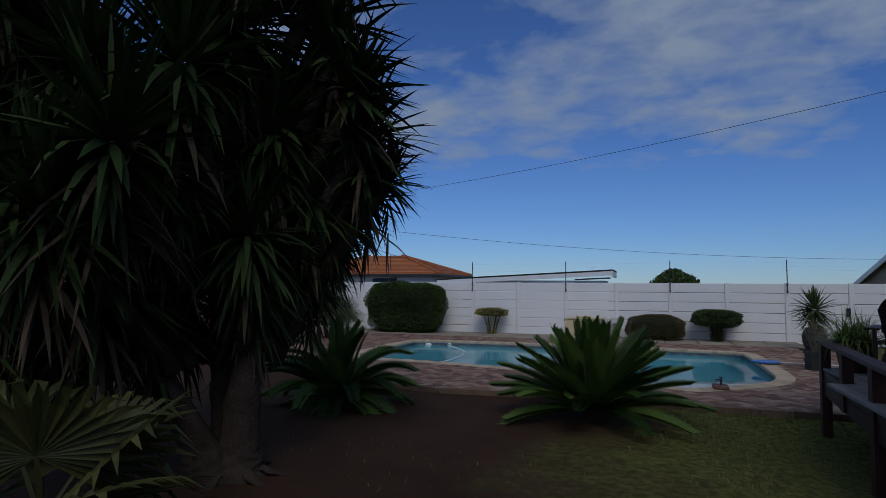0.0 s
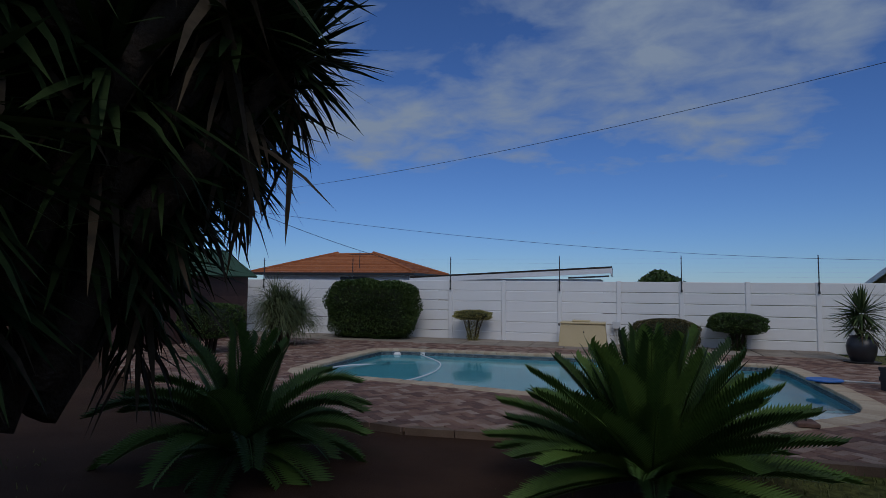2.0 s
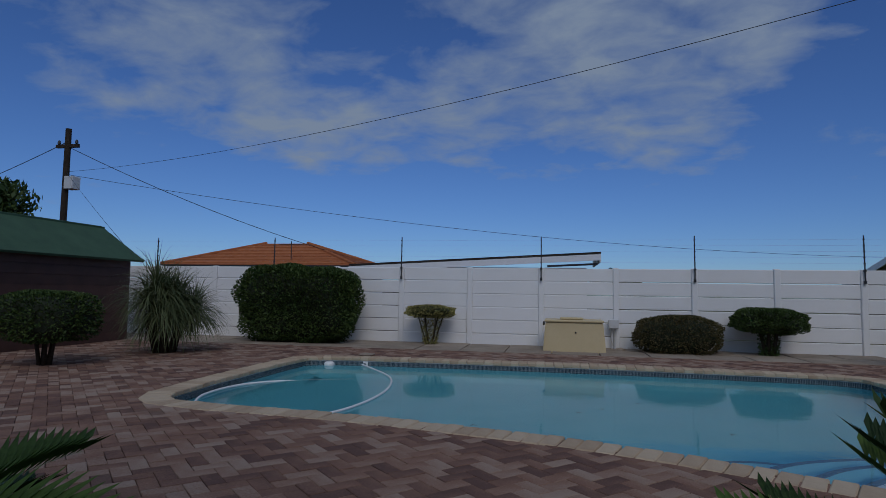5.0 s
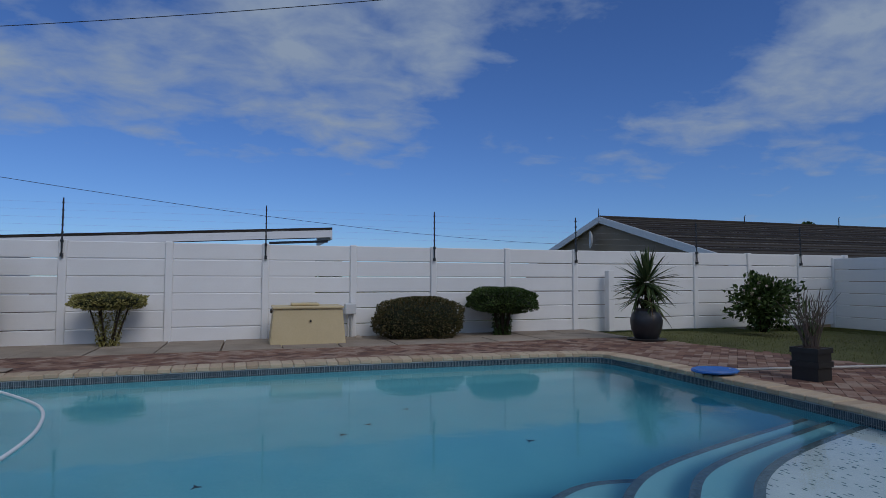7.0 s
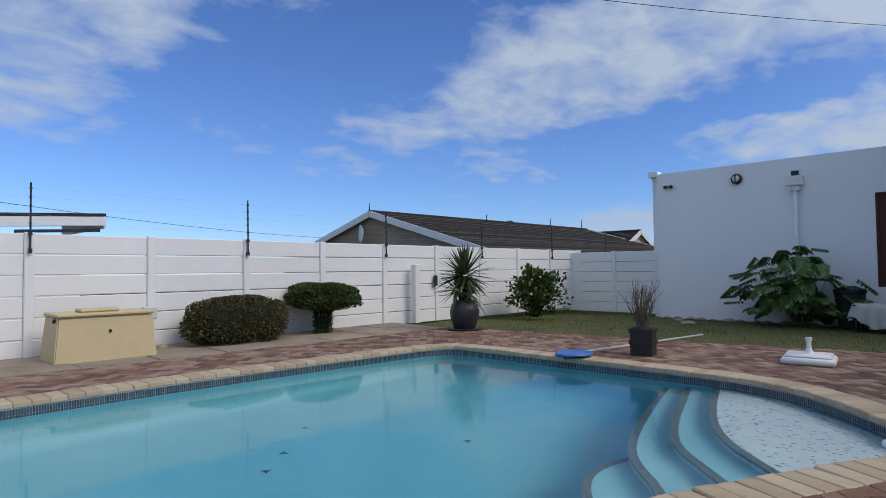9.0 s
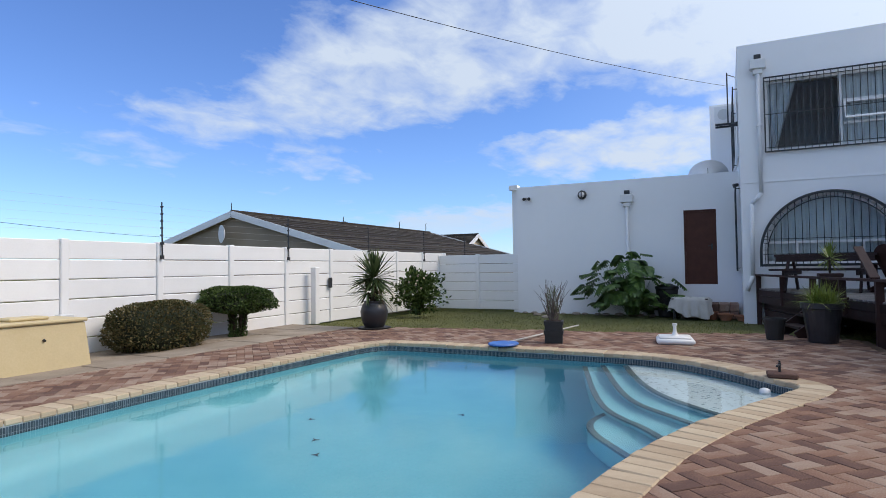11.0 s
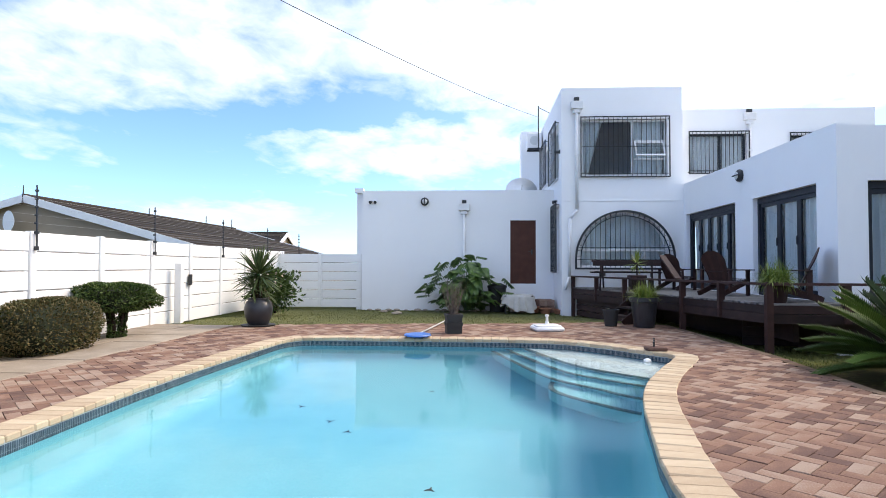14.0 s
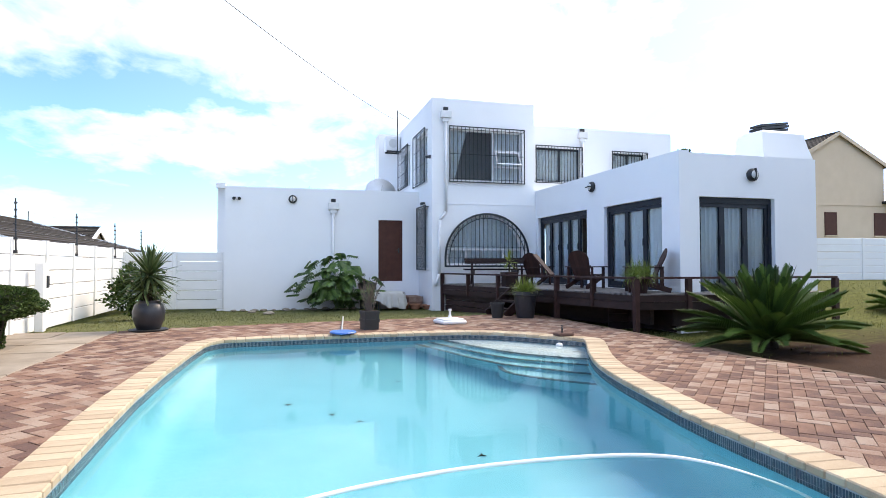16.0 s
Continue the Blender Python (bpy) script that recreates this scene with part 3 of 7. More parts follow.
bmesh.ops.triangle_fill(shell, use_beauty=True, edges=bot)
part("basin", shell, PLAST_POOL, pool, smooth=True)
part("tile_bed", pbm, GROUT, pool, "pale grout behind the tiles")
tv, tf = [], []
for z0, z1 in ((-0.030, -0.084), (-0.086, -0.140)):
    for p, d in resample(inset(POOL, 0.294), 0.0215):
        q, n = p + d * 0.0175, len(tv)
        tv += [(p.x, p.y, z0), (q.x, q.y, z0), (q.x, q.y, z1), (p.x, p.y, z1)]
        tf.append((n, n + 1, n + 2, n + 3))
tme = bpy.data.meshes.new("mosaic_tile")
tme.from_pydata(tv, [], tf)
tme.materials.append(TILE)
tob = new("mosaic_tile", tme)
tob.parent = pool
tagged(tob, "band of small dark blue-grey mosaic tiles", kind="stuff")
wbm = bmesh.new()
wv = [wbm.verts.new((x, y, WATER_Z)) for x, y in inset(POOL, 0.285)]
we = [wbm.edges.new((wv[k], wv[(k + 1) % len(wv)])) for k in range(len(wv))]
bmesh.ops.triangle_fill(wbm, use_beauty=True, edges=we)
bmesh.ops.recalc_face_normals(wbm, faces=wbm.faces)
if sum(f.normal.z for f in wbm.faces) < 0:
    bmesh.ops.reverse_faces(wbm, faces=wbm.faces)
water = tagged(part("water", wbm, WATER), "clear still pool water reflecting the sky", "water", kind="structure")
water.visible_shadow = False


# bathing shelf and steps, each edge running from the east wall round a bend to the curved wall
STEPS = (("shelf", -0.16, SHELF, "pale pebbled bathing shelf", [(4.70, -7.28), (4.35, -7.38), (3.62, -7.60), (3.08, -7.81), (2.68, -8.05), (2.41, -8.30), (2.18, -8.53), (1.95, -8.80)]),
         ("step", -0.30, PLAST_STEP, "", [(4.70, -6.98), (4.30, -7.11), (3.30, -7.41), (2.76, -7.61), (2.45, -7.79), (2.20, -8.04), (1.95, -8.29), (1.62, -8.66)]),
         ("step", -0.45, PLAST_STEP, "", [(4.70, -6.74), (4.20, -6.88), (3.05, -7.20), (2.40, -7.43), (2.08, -7.64), (1.82, -7.90), (1.48, -8.12), (1.15, -8.50)]),
         ("step", -0.60, PLAST_STEP, "", [(2.50, -7.52), (2.10, -7.40), (1.86, -7.40), (1.62, -7.50), (1.36, -7.70), (1.08, -7.93), (0.78, -8.25)]))
BACK = [(2.2, -8.86), (2.5, -9.02), (2.8, -9.2), (3.15, -9.2), (3.6, -8.85), (4.05, -8.4), (4.45, -7.95), (4.62, -7.4)]


def soft_line(pts):
    """A bent edge with its corners rounded, ends kept."""
    for _ in range(2):
        out = [pts[0]]
        for p, q in zip(pts, pts[1:]):
            out += [(p[0] * 0.75 + q[0] * 0.25, p[1] * 0.75 + q[1] * 0.25), (p[0] * 0.25 + q[0] * 0.75, p[1] * 0.25 + q[1] * 0.75)]
        pts = out + [pts[-1]]
    return pts


def pushed(line, d):
    out = []
    for i, p in enumerate(line):
        t = (Vector(line[min(i + 1, len(line) - 1)]) - Vector(line[max(0, i - 1)])).normalized()
        out.append((p[0] + t.y * d, p[1] - t.x * d))
    return out


for nm, z, mat, lab, edge in STEPS:
    edge = soft_line(edge)
    bm = bmesh.new()
    prism(bm, edge + BACK, -1.07, z)
    part(nm, bm, mat, pool, lab)
    rim = bmesh.new()
    front, rear = pushed(edge, 0.004), pushed(edge, -0.06)
    for i in range(len(edge) - 1):
        rim.faces.new([rim.verts.new((*p, z + 0.004)) for p in (front[i], front[i + 1], rear[i + 1], rear[i])])
        rim.faces.new([rim.verts.new((*p, h)) for p, h in ((front[i], z + 0.004), (front[i + 1], z + 0.004), (front[i + 1], z - 0.05), (front[i], z - 0.05))])
    part("step_tile", rim, STEP_TILE, pool, "grey tiled step edge")

# concrete strip along the back wall, slab by slab
strip = thing("pavement", "pale cracked concrete slabs along the foot of the wall", "pavement", kind="structure")
part("bed", boxes((-14, -1.66, -0.08, 6.45, 0.02, -0.012)), JOINT, strip)
for i in range(23):
    x0 = -14 + i * 0.89
    for y0, y1 in ((-1.64, -0.84), (-0.82, -0.02)):
        part("slab", boxes((x0 + 0.012, y0, -0.06, x0 + 0.878, y1, 0.031 + 0.004 * ((i * 7 + int(y0 * 10)) % 3)), bevel=0.006), CONCRETE, strip)

# lawn kerb at the paving's southern edge
kerb = thing("kerb", "earth-stained edging kerb between the paving and the lawn", "kerb", kind="structure")
for a, b in zip(PAVED[0:7], PAVED[1:8]):
    n = max(1, round((Vector(b) - Vector(a)).length / 0.55))
    for k in range(n):
        p, q = Vector(a).lerp(Vector(b), (k + 0.01) / n), Vector(a).lerp(Vector(b), (k + 0.99) / n)
        part("kerbstone", beam(bmesh.new(), (p.x, p.y - 0.05, -0.032), (q.x, q.y - 0.05, -0.032), 0.12, 0.115), KERB, kerb)

# ---- boundary walls of precast panels ----
PANEL_H, BAY, WALL_H = 0.29, 1.57, 1.74


def precast_run(name, label, x0, bays, m, base=0.0, bay=BAY, rows=6):
    w = thing(name, label, "wall", m, kind="structure")
    pm = boxes((0, -0.02, 0, bay - 0.11, 0.025, PANEL_H - 0.012), bevel=0.010)
    ps = boxes((-0.06, -0.055, 0, 0.06, 0.06, WALL_H + 0.004), bevel=0.012)
    first_panel = part("panel", pm, PRECAST, w)
    first_post = part("post", ps, PRECAST, w)
    first_post.matrix_basis = pose(x0, 0, base)
    first_panel.matrix_basis = pose(x0 + 0.055, 0, base)
    for i in range(bays + 1):
        if i:
            o = new("post", first_post.data)
            o.parent, o.matrix_basis = w, pose(x0 + i * bay, 0, base)
        if i == bays:
            break
        for r in range(rows):
            if i or r:
                o = new("panel", first_panel.data)
                o.parent, o.matrix_basis = w, pose(x0 + i * bay + 0.055, random.uniform(-0.006, 0.006), base + r * PANEL_H, random.uniform(-0.5, 0.5), random.uniform(-0.12, 0.12), 0)
    return w


wall_north = precast_run("wall_north", "white painted precast panel boundary wall", -3.14 - 12 * BAY, 23, pose(0, 0.0, -0.02))
wall_east = precast_run("wall_east", "white painted precast panel wall beside the house", 0, 2, pose(13.7, 0.0, -0.1, 0, 0, -90), bay=1.42)
wall_west = precast_run("wall_west", "white painted precast panel wall behind the hut", 0, 22, pose(-20.4, -34.5, 0, 0, 0, 90))
wall_south = precast_run("wall_south", "white painted precast panel wall behind the lawn", 0, 24, pose(17.0, -35.0, 0.4, 0, 0, 180))
wall_far = precast_run("wall_far", "white painted precast panel wall at the end of the lawn", 0, 4, pose(14.2, -18.5, 0.58, 0, 0, -96), bay=4.7)

# ---- the white house ----
TX, LX, MX, EX = 11.70, 13.45, 13.0, 4.72        # faces towards the garden: tower, low wing, upper wing, extension
TY0, TY1, EY = -8.94, -12.32, -12.36


def facing_west(x, y):
    """Local x runs south along the wall, local y into the house."""
    return pose(x, y, 0, 0, 0, -90)


house = thing("house", "two-storey white plastered house with flat roofs and parapets", "house", kind="structure")
W = 0.24


def hwall(name, bm, m, mat=PLASTER):
    return part(name, bm, mat, house, m=m)


# low wing: local u from y = -2.85
hwall("wall", wall_mesh(6.09, 3.66, W, [(4.73, 0.70, 5.53, 2.70)], z0=-0.3), facing_west(LX, -2.85))
hwall("wall", boxes((LX - 0.004, -2.87, 3.6, LX + 0.25, -2.6, 3.74)), None)
hwall("wall", boxes((LX + W, -2.86, -0.3, LX + 10, -2.62, 3.66)), None)
hwall("roof", boxes((LX + W, -8.9, 3.42, LX + 10, -2.85, 3.5)), None)
# tower front: arch below, wide window above
AC, AR, AZ = 1.74, 1.28, 1.22      # arch centre along the wall, radius and sill
ops = [(0.57, 3.83, 2.97, 5.45)]
bm = wall_mesh(TY0 - TY1, 6.36, W, ops + [(AC - AR, AZ, AC + AR, AZ + 1.62)], z0=-0.3)
N = 36
prev = None
for i in range(N + 1):
    a = math.pi * i / N
    u, v = AC - AR * math.cos(a), min(AZ + 0.30 + 1.3 * math.sin(a), AZ + 1.618)
    now = [bm.verts.new(c) for c in ((u, 0, v), (u, 0, AZ + 1.62), (u, W, v), (u, W, AZ + 1.62))]
    if prev:
        bm.faces.new((prev[0], now[0], now[1], prev[1]))
        bm.faces.new((now[2], prev[2], prev[3], now[3]))
        bm.faces.new((prev[2], now[2], now[0], prev[0]))
    prev = now
hwall("wall", bm, facing_west(TX, TY0))
# the tower's north side, local u from the west corner eastwards, mirrored into the house
north = Matrix.Translation((TX + W, TY0, 0)) @ Matrix.Diagonal((1, -1, 1, 1))
bm = wall_mesh(7.0, 6.36, W, [(0.25, 1.12, 1.38, 3.05), (0.35, 3.88, 1.95, 5.5), (2.9, 4.1, 4.6, 5.5)], z0=-0.3)
bmesh.ops.transform(bm, matrix=north, verts=bm.verts)
bmesh.ops.reverse_faces(bm, faces=bm.faces)
hwall("wall", bm, None)
hwall("wall", boxes((TX + W, TY1, -0.3, TX + 7.0, TY1 + W, 6.36)), None)
hwall("wall", boxes((TX + 6.7, TY1, 3.0, TX + 7.0, TY0 - W, 6.36)), None)
hwall("roof", boxes((TX + W, TY1 + W, 6.0, TX + 6.7, TY0 - W, 6.1)), None)
hwall("wall", boxes((TX + 5.6, TY0, 3.5, TX + 6.6, TY0 + 0.72, 6.42)), None)
# thin shadow joint between the storeys
part("string_course", boxes((TX - 0.012, TY1, 3.10, TX, TY0, 3.13)), PLASTER, house)
# upper wing behind the tower
hwall("wall", wall_mesh(6.1, 6.05, W, [(0.66, 4.11, 2.36, 5.30), (3.63, 4.2, 5.0, 5.24)], z0=3.2), facing_west(MX, TY1))
hwall("wall", boxes((MX + W, -18.42, -0.3, MX + 8, -18.18, 6.05)), None)
hwall("wall", boxes((MX + 7.8, -18.2, 3.0, MX + 8, TY1, 6.05)), None)
hwall("roof", boxes((MX + W, -18.2, 5.7, MX + 7.8, TY1, 5.8)), None)
# extension with its sliding doors: north face, local u from the tower westwards
ext_n = Matrix.Translation((TX, EY, 0)) @ Matrix.Rotation(math.pi, 4, "Z")
D = 0.66   # level of the deck and the floor inside
hwall("wall", wall_mesh(TX - EX, 3.58, W, [(0.16, D, 3.24, 2.70), (4.08, D, 6.40, 2.68)], z0=-0.3), ext_n)
hwall("wall", wall_mesh(3.53 - W, 3.54, W, [(0.24, D, 2.16, 2.64)], z0=-0.3), facing_west(EX, EY - W))
hwall("wall", boxes((EX + W, -15.82, -0.3, MX + 2, -15.58, 3.54)), None)
hwall("roof", boxes((EX + W, -15.6, 3.25, MX + 2, EY - W, 3.33)), None)
hwall("floor", boxes((EX + W, -15.58, 0.5, MX + 2, EY - W, D)), None, DECKTOP)
# inner walls close the rooms, their dimness painted in as grey
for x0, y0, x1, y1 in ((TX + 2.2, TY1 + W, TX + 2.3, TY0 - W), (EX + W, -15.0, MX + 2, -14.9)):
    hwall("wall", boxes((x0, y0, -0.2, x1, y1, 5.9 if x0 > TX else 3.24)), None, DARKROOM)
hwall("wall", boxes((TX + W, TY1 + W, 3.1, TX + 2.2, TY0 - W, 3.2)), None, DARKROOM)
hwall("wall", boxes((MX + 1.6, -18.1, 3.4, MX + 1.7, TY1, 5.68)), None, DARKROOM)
hwall("wall", boxes((TX + 0.003, EY - W, -0.3, TX + W, TY1, 3.575)), None)
# chimney on the extension's roof: a flared white stack
ch = bmesh.new()
CHX, CHY = 6.95, -16.9
tiers = []
for hx, hy0, hy1, z in ((0.52, 0.90, 0.72, 3.30), (0.50, 0.86, 0.70, 3.95), (0.47, 0.76, 0.68, 4.20), (0.44, 0.68, 0.67, 4.45), (0.43, 0.66, 0.66, 4.58), (0.36, 0.58, 0.58, 4.66)):
    tiers.append([ch.verts.new((CHX + sx * hx, CHY + y, z)) for sx, y in ((-1, -hy0), (1, -hy0), (1, hy1), (-1, hy1))])
for lo, hi in zip(tiers, tiers[1:]):
    for i in range(4):
        ch.faces.new((lo[i], lo[(i + 1) % 4], hi[(i + 1) % 4], hi[i]))
ch.faces.new(tiers[-1])
part("chimney", ch, PLASTER, house, "tapered white chimney")
cap = bmesh.new()
for z, w in ((4.72, 0.36), (4.80, 0.42), (4.88, 0.36)):
    beam(cap, (CHX, CHY - 0.42, z + 0.05), (CHX, CHY + 0.46, z - 0.06), w, 0.06)
for y in (-0.3, 0.3):
    box(cap, CHX - 0.12, CHY + y - 0.02, 4.62, CHX + 0.12, CHY + y + 0.02, 4.88)
part("chimney_cap", cap, BLACK, house, "black metal chimney cap")

# ---- windows, doors and fittings of the house ----
def grid_bars(bm, w, h, n, rails, r=0.008):
    for i in range(n):
        u = w * i / (n - 1)
        box(bm, u - r, -r, 0, u + r, r, h)
    for v in rails:
        box(bm, 0, -r * 0.6 - 0.012, v - r, w, r * 0.6 - 0.012, v + r)
    return bm


def curtain_mesh(w, h, amp=0.03, pitch=0.14, pull=None):
    """A hanging curtain with soft folds; pull gathers it towards one side lower down."""
    bm = bmesh.new()
    nu, nv = max(8, int(w / 0.03)), 8
    vs = []
    for j in range(nv + 1):
        row = []
        for i in range(nu + 1):
            u, v = w * i / nu, h * j / nv
            if pull:
                u = u * (1 - pull * (1 - v / h))
            row.append(bm.verts.new((u, amp * math.sin(2 * math.pi * w * i / nu / pitch + 0.4 * math.sin(v * 2)) + 0.012 * math.sin(i * 0.7), v)))
        vs.append(row)
    for j in range(nv):
        for i in range(nu):
            bm.faces.new((vs[j][i], vs[j][i + 1], vs[j + 1][i + 1], vs[j + 1][i]))
    return bm


def pane_mesh(x0, z0, x1, z1, y):
    """One sheet of glass."""
    bm = bmesh.new()
    bm.faces.new([bm.verts.new(c) for c in ((x0, y, z0), (x1, y, z0), (x1, y, z1), (x0, y, z1))])
    return bm


def window(name, label, m, w, h, mullions, bars, rails, opened=None, frame_mat=WHITE, fw=0.05, deep=0.12, curtains=((0.0, 0.45, 0.5), (0.6, 0.4, 0.0)), stand=0.10, net=True):
    """Local x along the wall, y into the house, z up from the sill."""
    t = thing(name, label, "window", m, kind="structure")
    part("window_frame", boxes((0, deep, 0, fw, deep + 0.06, h), (w - fw, deep, 0, w, deep + 0.06, h), (fw, deep, 0, w - fw, deep + 0.06, fw), (fw, deep, h - fw, w - fw, deep + 0.06, h)), frame_mat, t)
    xs = [fw] + [u for u in mullions] + [w - fw]
    for u in mullions:
        part("mullion", boxes((u - 0.03, deep, fw, u + 0.03, deep + 0.055, h - fw)), frame_mat, t)
    for a, b in zip(xs, xs[1:]):
        part("pane", pane_mesh(a, fw, b, h - fw, deep + 0.025), GLASS, t).visible_shadow = False
    part("window_sill", boxes((-0.03, -0.03, -0.04, w + 0.03, deep, 0.0)), PLASTER, t)
    if opened:
        u0, v0, u1, v1 = opened
        s = bmesh.new()
        for r in ((0, 0, 0, u1 - u0, 0.035, 0.045), (0, 0, v1 - v0 - 0.045, u1 - u0, 0.035, v1 - v0), (0, 0, 0.045, 0.045, 0.035, v1 - v0 - 0.045), (u1 - u0 - 0.045, 0, 0.045, u1 - u0, 0.035, v1 - v0 - 0.045)):
            box(s, *r)
        sash = part("sash", s, frame_mat, t, "white top-hung sash standing open", m=Matrix.Translation((u0, deep - 0.02, v1)) @ Matrix.Rotation(radians(-28), 4, "X") @ Matrix.Translation((0, 0, -(v1 - v0))))
        part("pane", pane_mesh(0.045, 0.045, u1 - u0 - 0.045, v1 - v0 - 0.045, 0.017), GLASS, sash)
        part("transom", boxes((u0, deep, v0 - 0.03, u1, deep + 0.055, v0 + 0.02), (u0, deep, v1, u1, deep + 0.055, v1 + 0.05)), frame_mat, t)
    if net:
        part("net_curtain", curtain_mesh(w - 0.04, h - 0.06, 0.015, 0.09), CURTAIN, t, "fine net curtain", m=pose(0.02, deep + 0.16, 0.03))
    for u, cw, pull in curtains:
        part("curtain", curtain_mesh(cw * w, h - 0.06, pull=pull), CURTAIN, t, "pale sheer curtain", m=pose(u * w, deep + 0.105, 0.03))
    if bars:
        g = thing("burglar_bars", "", "", pose(-0.05, -stand, -0.06))
        g.parent = t
        bw, bh = w + 0.10, h + 0.12
        part("bar_frame", boxes((0, -0.014, 0, 0.03, 0.014, bh), (bw - 0.03, -0.014, 0, bw, 0.014, bh), (0.03, -0.014, 0, bw - 0.03, 0.014, 0.03), (0.03, -0.014, bh - 0.03, bw - 0.03, 0.014, bh), (0.0, 0, 0.05, 0.02, stand, 0.07), (bw - 0.02, 0, bh - 0.07, bw, stand, bh - 0.05)), BLACK, g, "black steel burglar-bar frame")
        for i in range(1, bars):
            u = bw * i / bars
            part("bar", boxes((u - 0.007, -0.007, 0.03, u + 0.007, 0.007, bh - 0.03)), BLACK, g)
        for v in rails:
            part("bar", boxes((0.03, -0.016, bh * v - 0.007, bw - 0.03, -0.004, bh * v + 0.007)), BLACK, g)
    return t


window("window_1", "wide upstairs window with black burglar bars, pale curtains and one sash open", facing_west(TX, TY0 - 0.57) @ pose(0, 0, 3.83), 2.40, 1.62, [1.45], 19, [0.06, 0.5, 0.94], (1.5, 0.50, 2.33, 0.98), curtains=((0.02, 0.24, 0.72), (0.62, 0.35, 0.0)), net=False)
window("window_2", "upper wing window with dark frame and black bars", facing_west(MX, TY1 - 0.66) @ pose(0, 0, 4.11), 1.70, 1.19, [0.95], 15, [0.08, 0.92], None, FRAME)
window("window_3", "half-hidden upper wing window with black bars", facing_west(MX, TY1 - 3.63) @ pose(0, 0, 4.2), 1.37, 1.04, [0.7], 13, [0.08, 0.92], None, FRAME)
# the tower's north side: local x runs west to east, seen from outside it is mirrored by turning half round
for nm, x1, z, w, h in (("window_4", 1.38, 1.12, 1.13, 1.93), ("window_5", 1.95, 3.88, 1.60, 1.62), ("window_6", 4.6, 4.1, 1.70, 1.4)):
    window(nm, "narrow side window behind black burglar bars", pose(TX + W + x1, TY0, z, 0, 0, 180), w, h, [w / 2], 9, [0.05, 0.35, 0.65, 0.95], None)

# the arched window: frame, fan of panes, curtain and curved bars
arch = thing("window_7", "large arched window with sheer curtain behind black curved burglar bars", "window", facing_west(TX, TY0 - AC) @ pose(0, 0, AZ), kind="structure")


def arch_h(u, r, rise, foot=0.30):
    return foot + rise * math.sqrt(max(0.0, 1 - (u / r) ** 2))


def arch_band(r, rise, w, y0, y1, foot=0.30, n=36):
    """A flat band that follows the arch and closes along the sill."""
    bm = bmesh.new()
    pts = [(-r, 0.0)] + [(r * math.cos(math.pi - math.pi * i / n), foot + rise * math.sin(math.pi * i / n)) for i in range(n + 1)] + [(r, 0.0)]
    k = (r - w) / r
    inner = [(-r + w, w)] + [((r - w) * math.cos(math.pi - math.pi * i / n), foot + (rise - w) * math.sin(math.pi * i / n)) for i in range(n + 1)] + [(r - w, w)]
    vo = [[bm.verts.new((x, y, z)) for x, z in pts] for y in (y0, y1)]
    vi = [[bm.verts.new((x, y, z)) for x, z in inner] for y in (y0, y1)]
    m = len(pts)
    for i in range(m):
        j = (i + 1) % m
        bm.faces.new((vo[0][i], vo[0][j], vi[0][j], vi[0][i]))
        bm.faces.new((vo[1][j], vo[1][i], vi[1][i], vi[1][j]))
        bm.faces.new((vo[0][j], vo[0][i], vo[1][i], vo[1][j]))
        bm.faces.new((vi[0][i], vi[0][j], vi[1][j], vi[1][i]))
    return bm


part("window_frame", arch_band(1.26, 1.28, 0.06, 0.13, 0.19), WHITE, arch)
part("transom", boxes((-1.2, 0.135, 0.46, 1.2, 0.185, 0.52)), WHITE, arch)
for u in (-0.62, 0.62):
    part("mullion", boxes((u - 0.025, 0.135, 0.06, u + 0.025, 0.185, 0.46)), WHITE, arch)
gl = bmesh.new()
gl.faces.new([gl.verts.new((1.24 * math.cos(math.pi * i / 30), 0.16, 0.30 + 1.26 * math.sin(math.pi * i / 30))) for i in range(31)] + [gl.verts.new((-1.24, 0.16, 0.02)), gl.verts.new((1.24, 0.16, 0.02))])
part("pane", gl, GLASS, arch).visible_shadow = False
cu = curtain_mesh(2.5, 1.6, 0.035, 0.17)
part("curtain", cu, CURTAIN, arch, "pale sheer curtain", m=pose(-1.25, 0.27, 0.0))
ab = thing("burglar_bars", "", "", pose(0, -0.16, -0.06))
ab.parent = arch
part("bar_frame", arch_band(1.39, 1.37, 0.055, -0.02, 0.02), BLACK, ab, "curved black steel bar frame")
part("bar_frame", arch_band(1.24, 1.22, 0.022, -0.012, 0.012), BLACK, ab)
for i in range(1, 20):
    u = -1.36 + 2.72 * i / 20
    part("bar", boxes((u - 0.007, -0.007, 0.02, u + 0.007, 0.007, arch_h(u, 1.38, 1.36) - 0.02)), BLACK, ab)
for v in (0.28, 0.62):
    part("bar", boxes((-1.36, -0.016, v - 0.007, 1.36, -0.004, v + 0.007)), BLACK, ab)
for i in range(26):
    a = math.pi * (i + 0.5) / 26
    part("bar", beam(bmesh.new(), (1.23 * math.cos(a), 0, 0.30 + 1.21 * math.sin(a)), (1.36 * math.cos(a), 0, 0.30 + 1.34 * math.sin(a)), 0.012, 0.012, (0, 1, 0)), BLACK, ab)


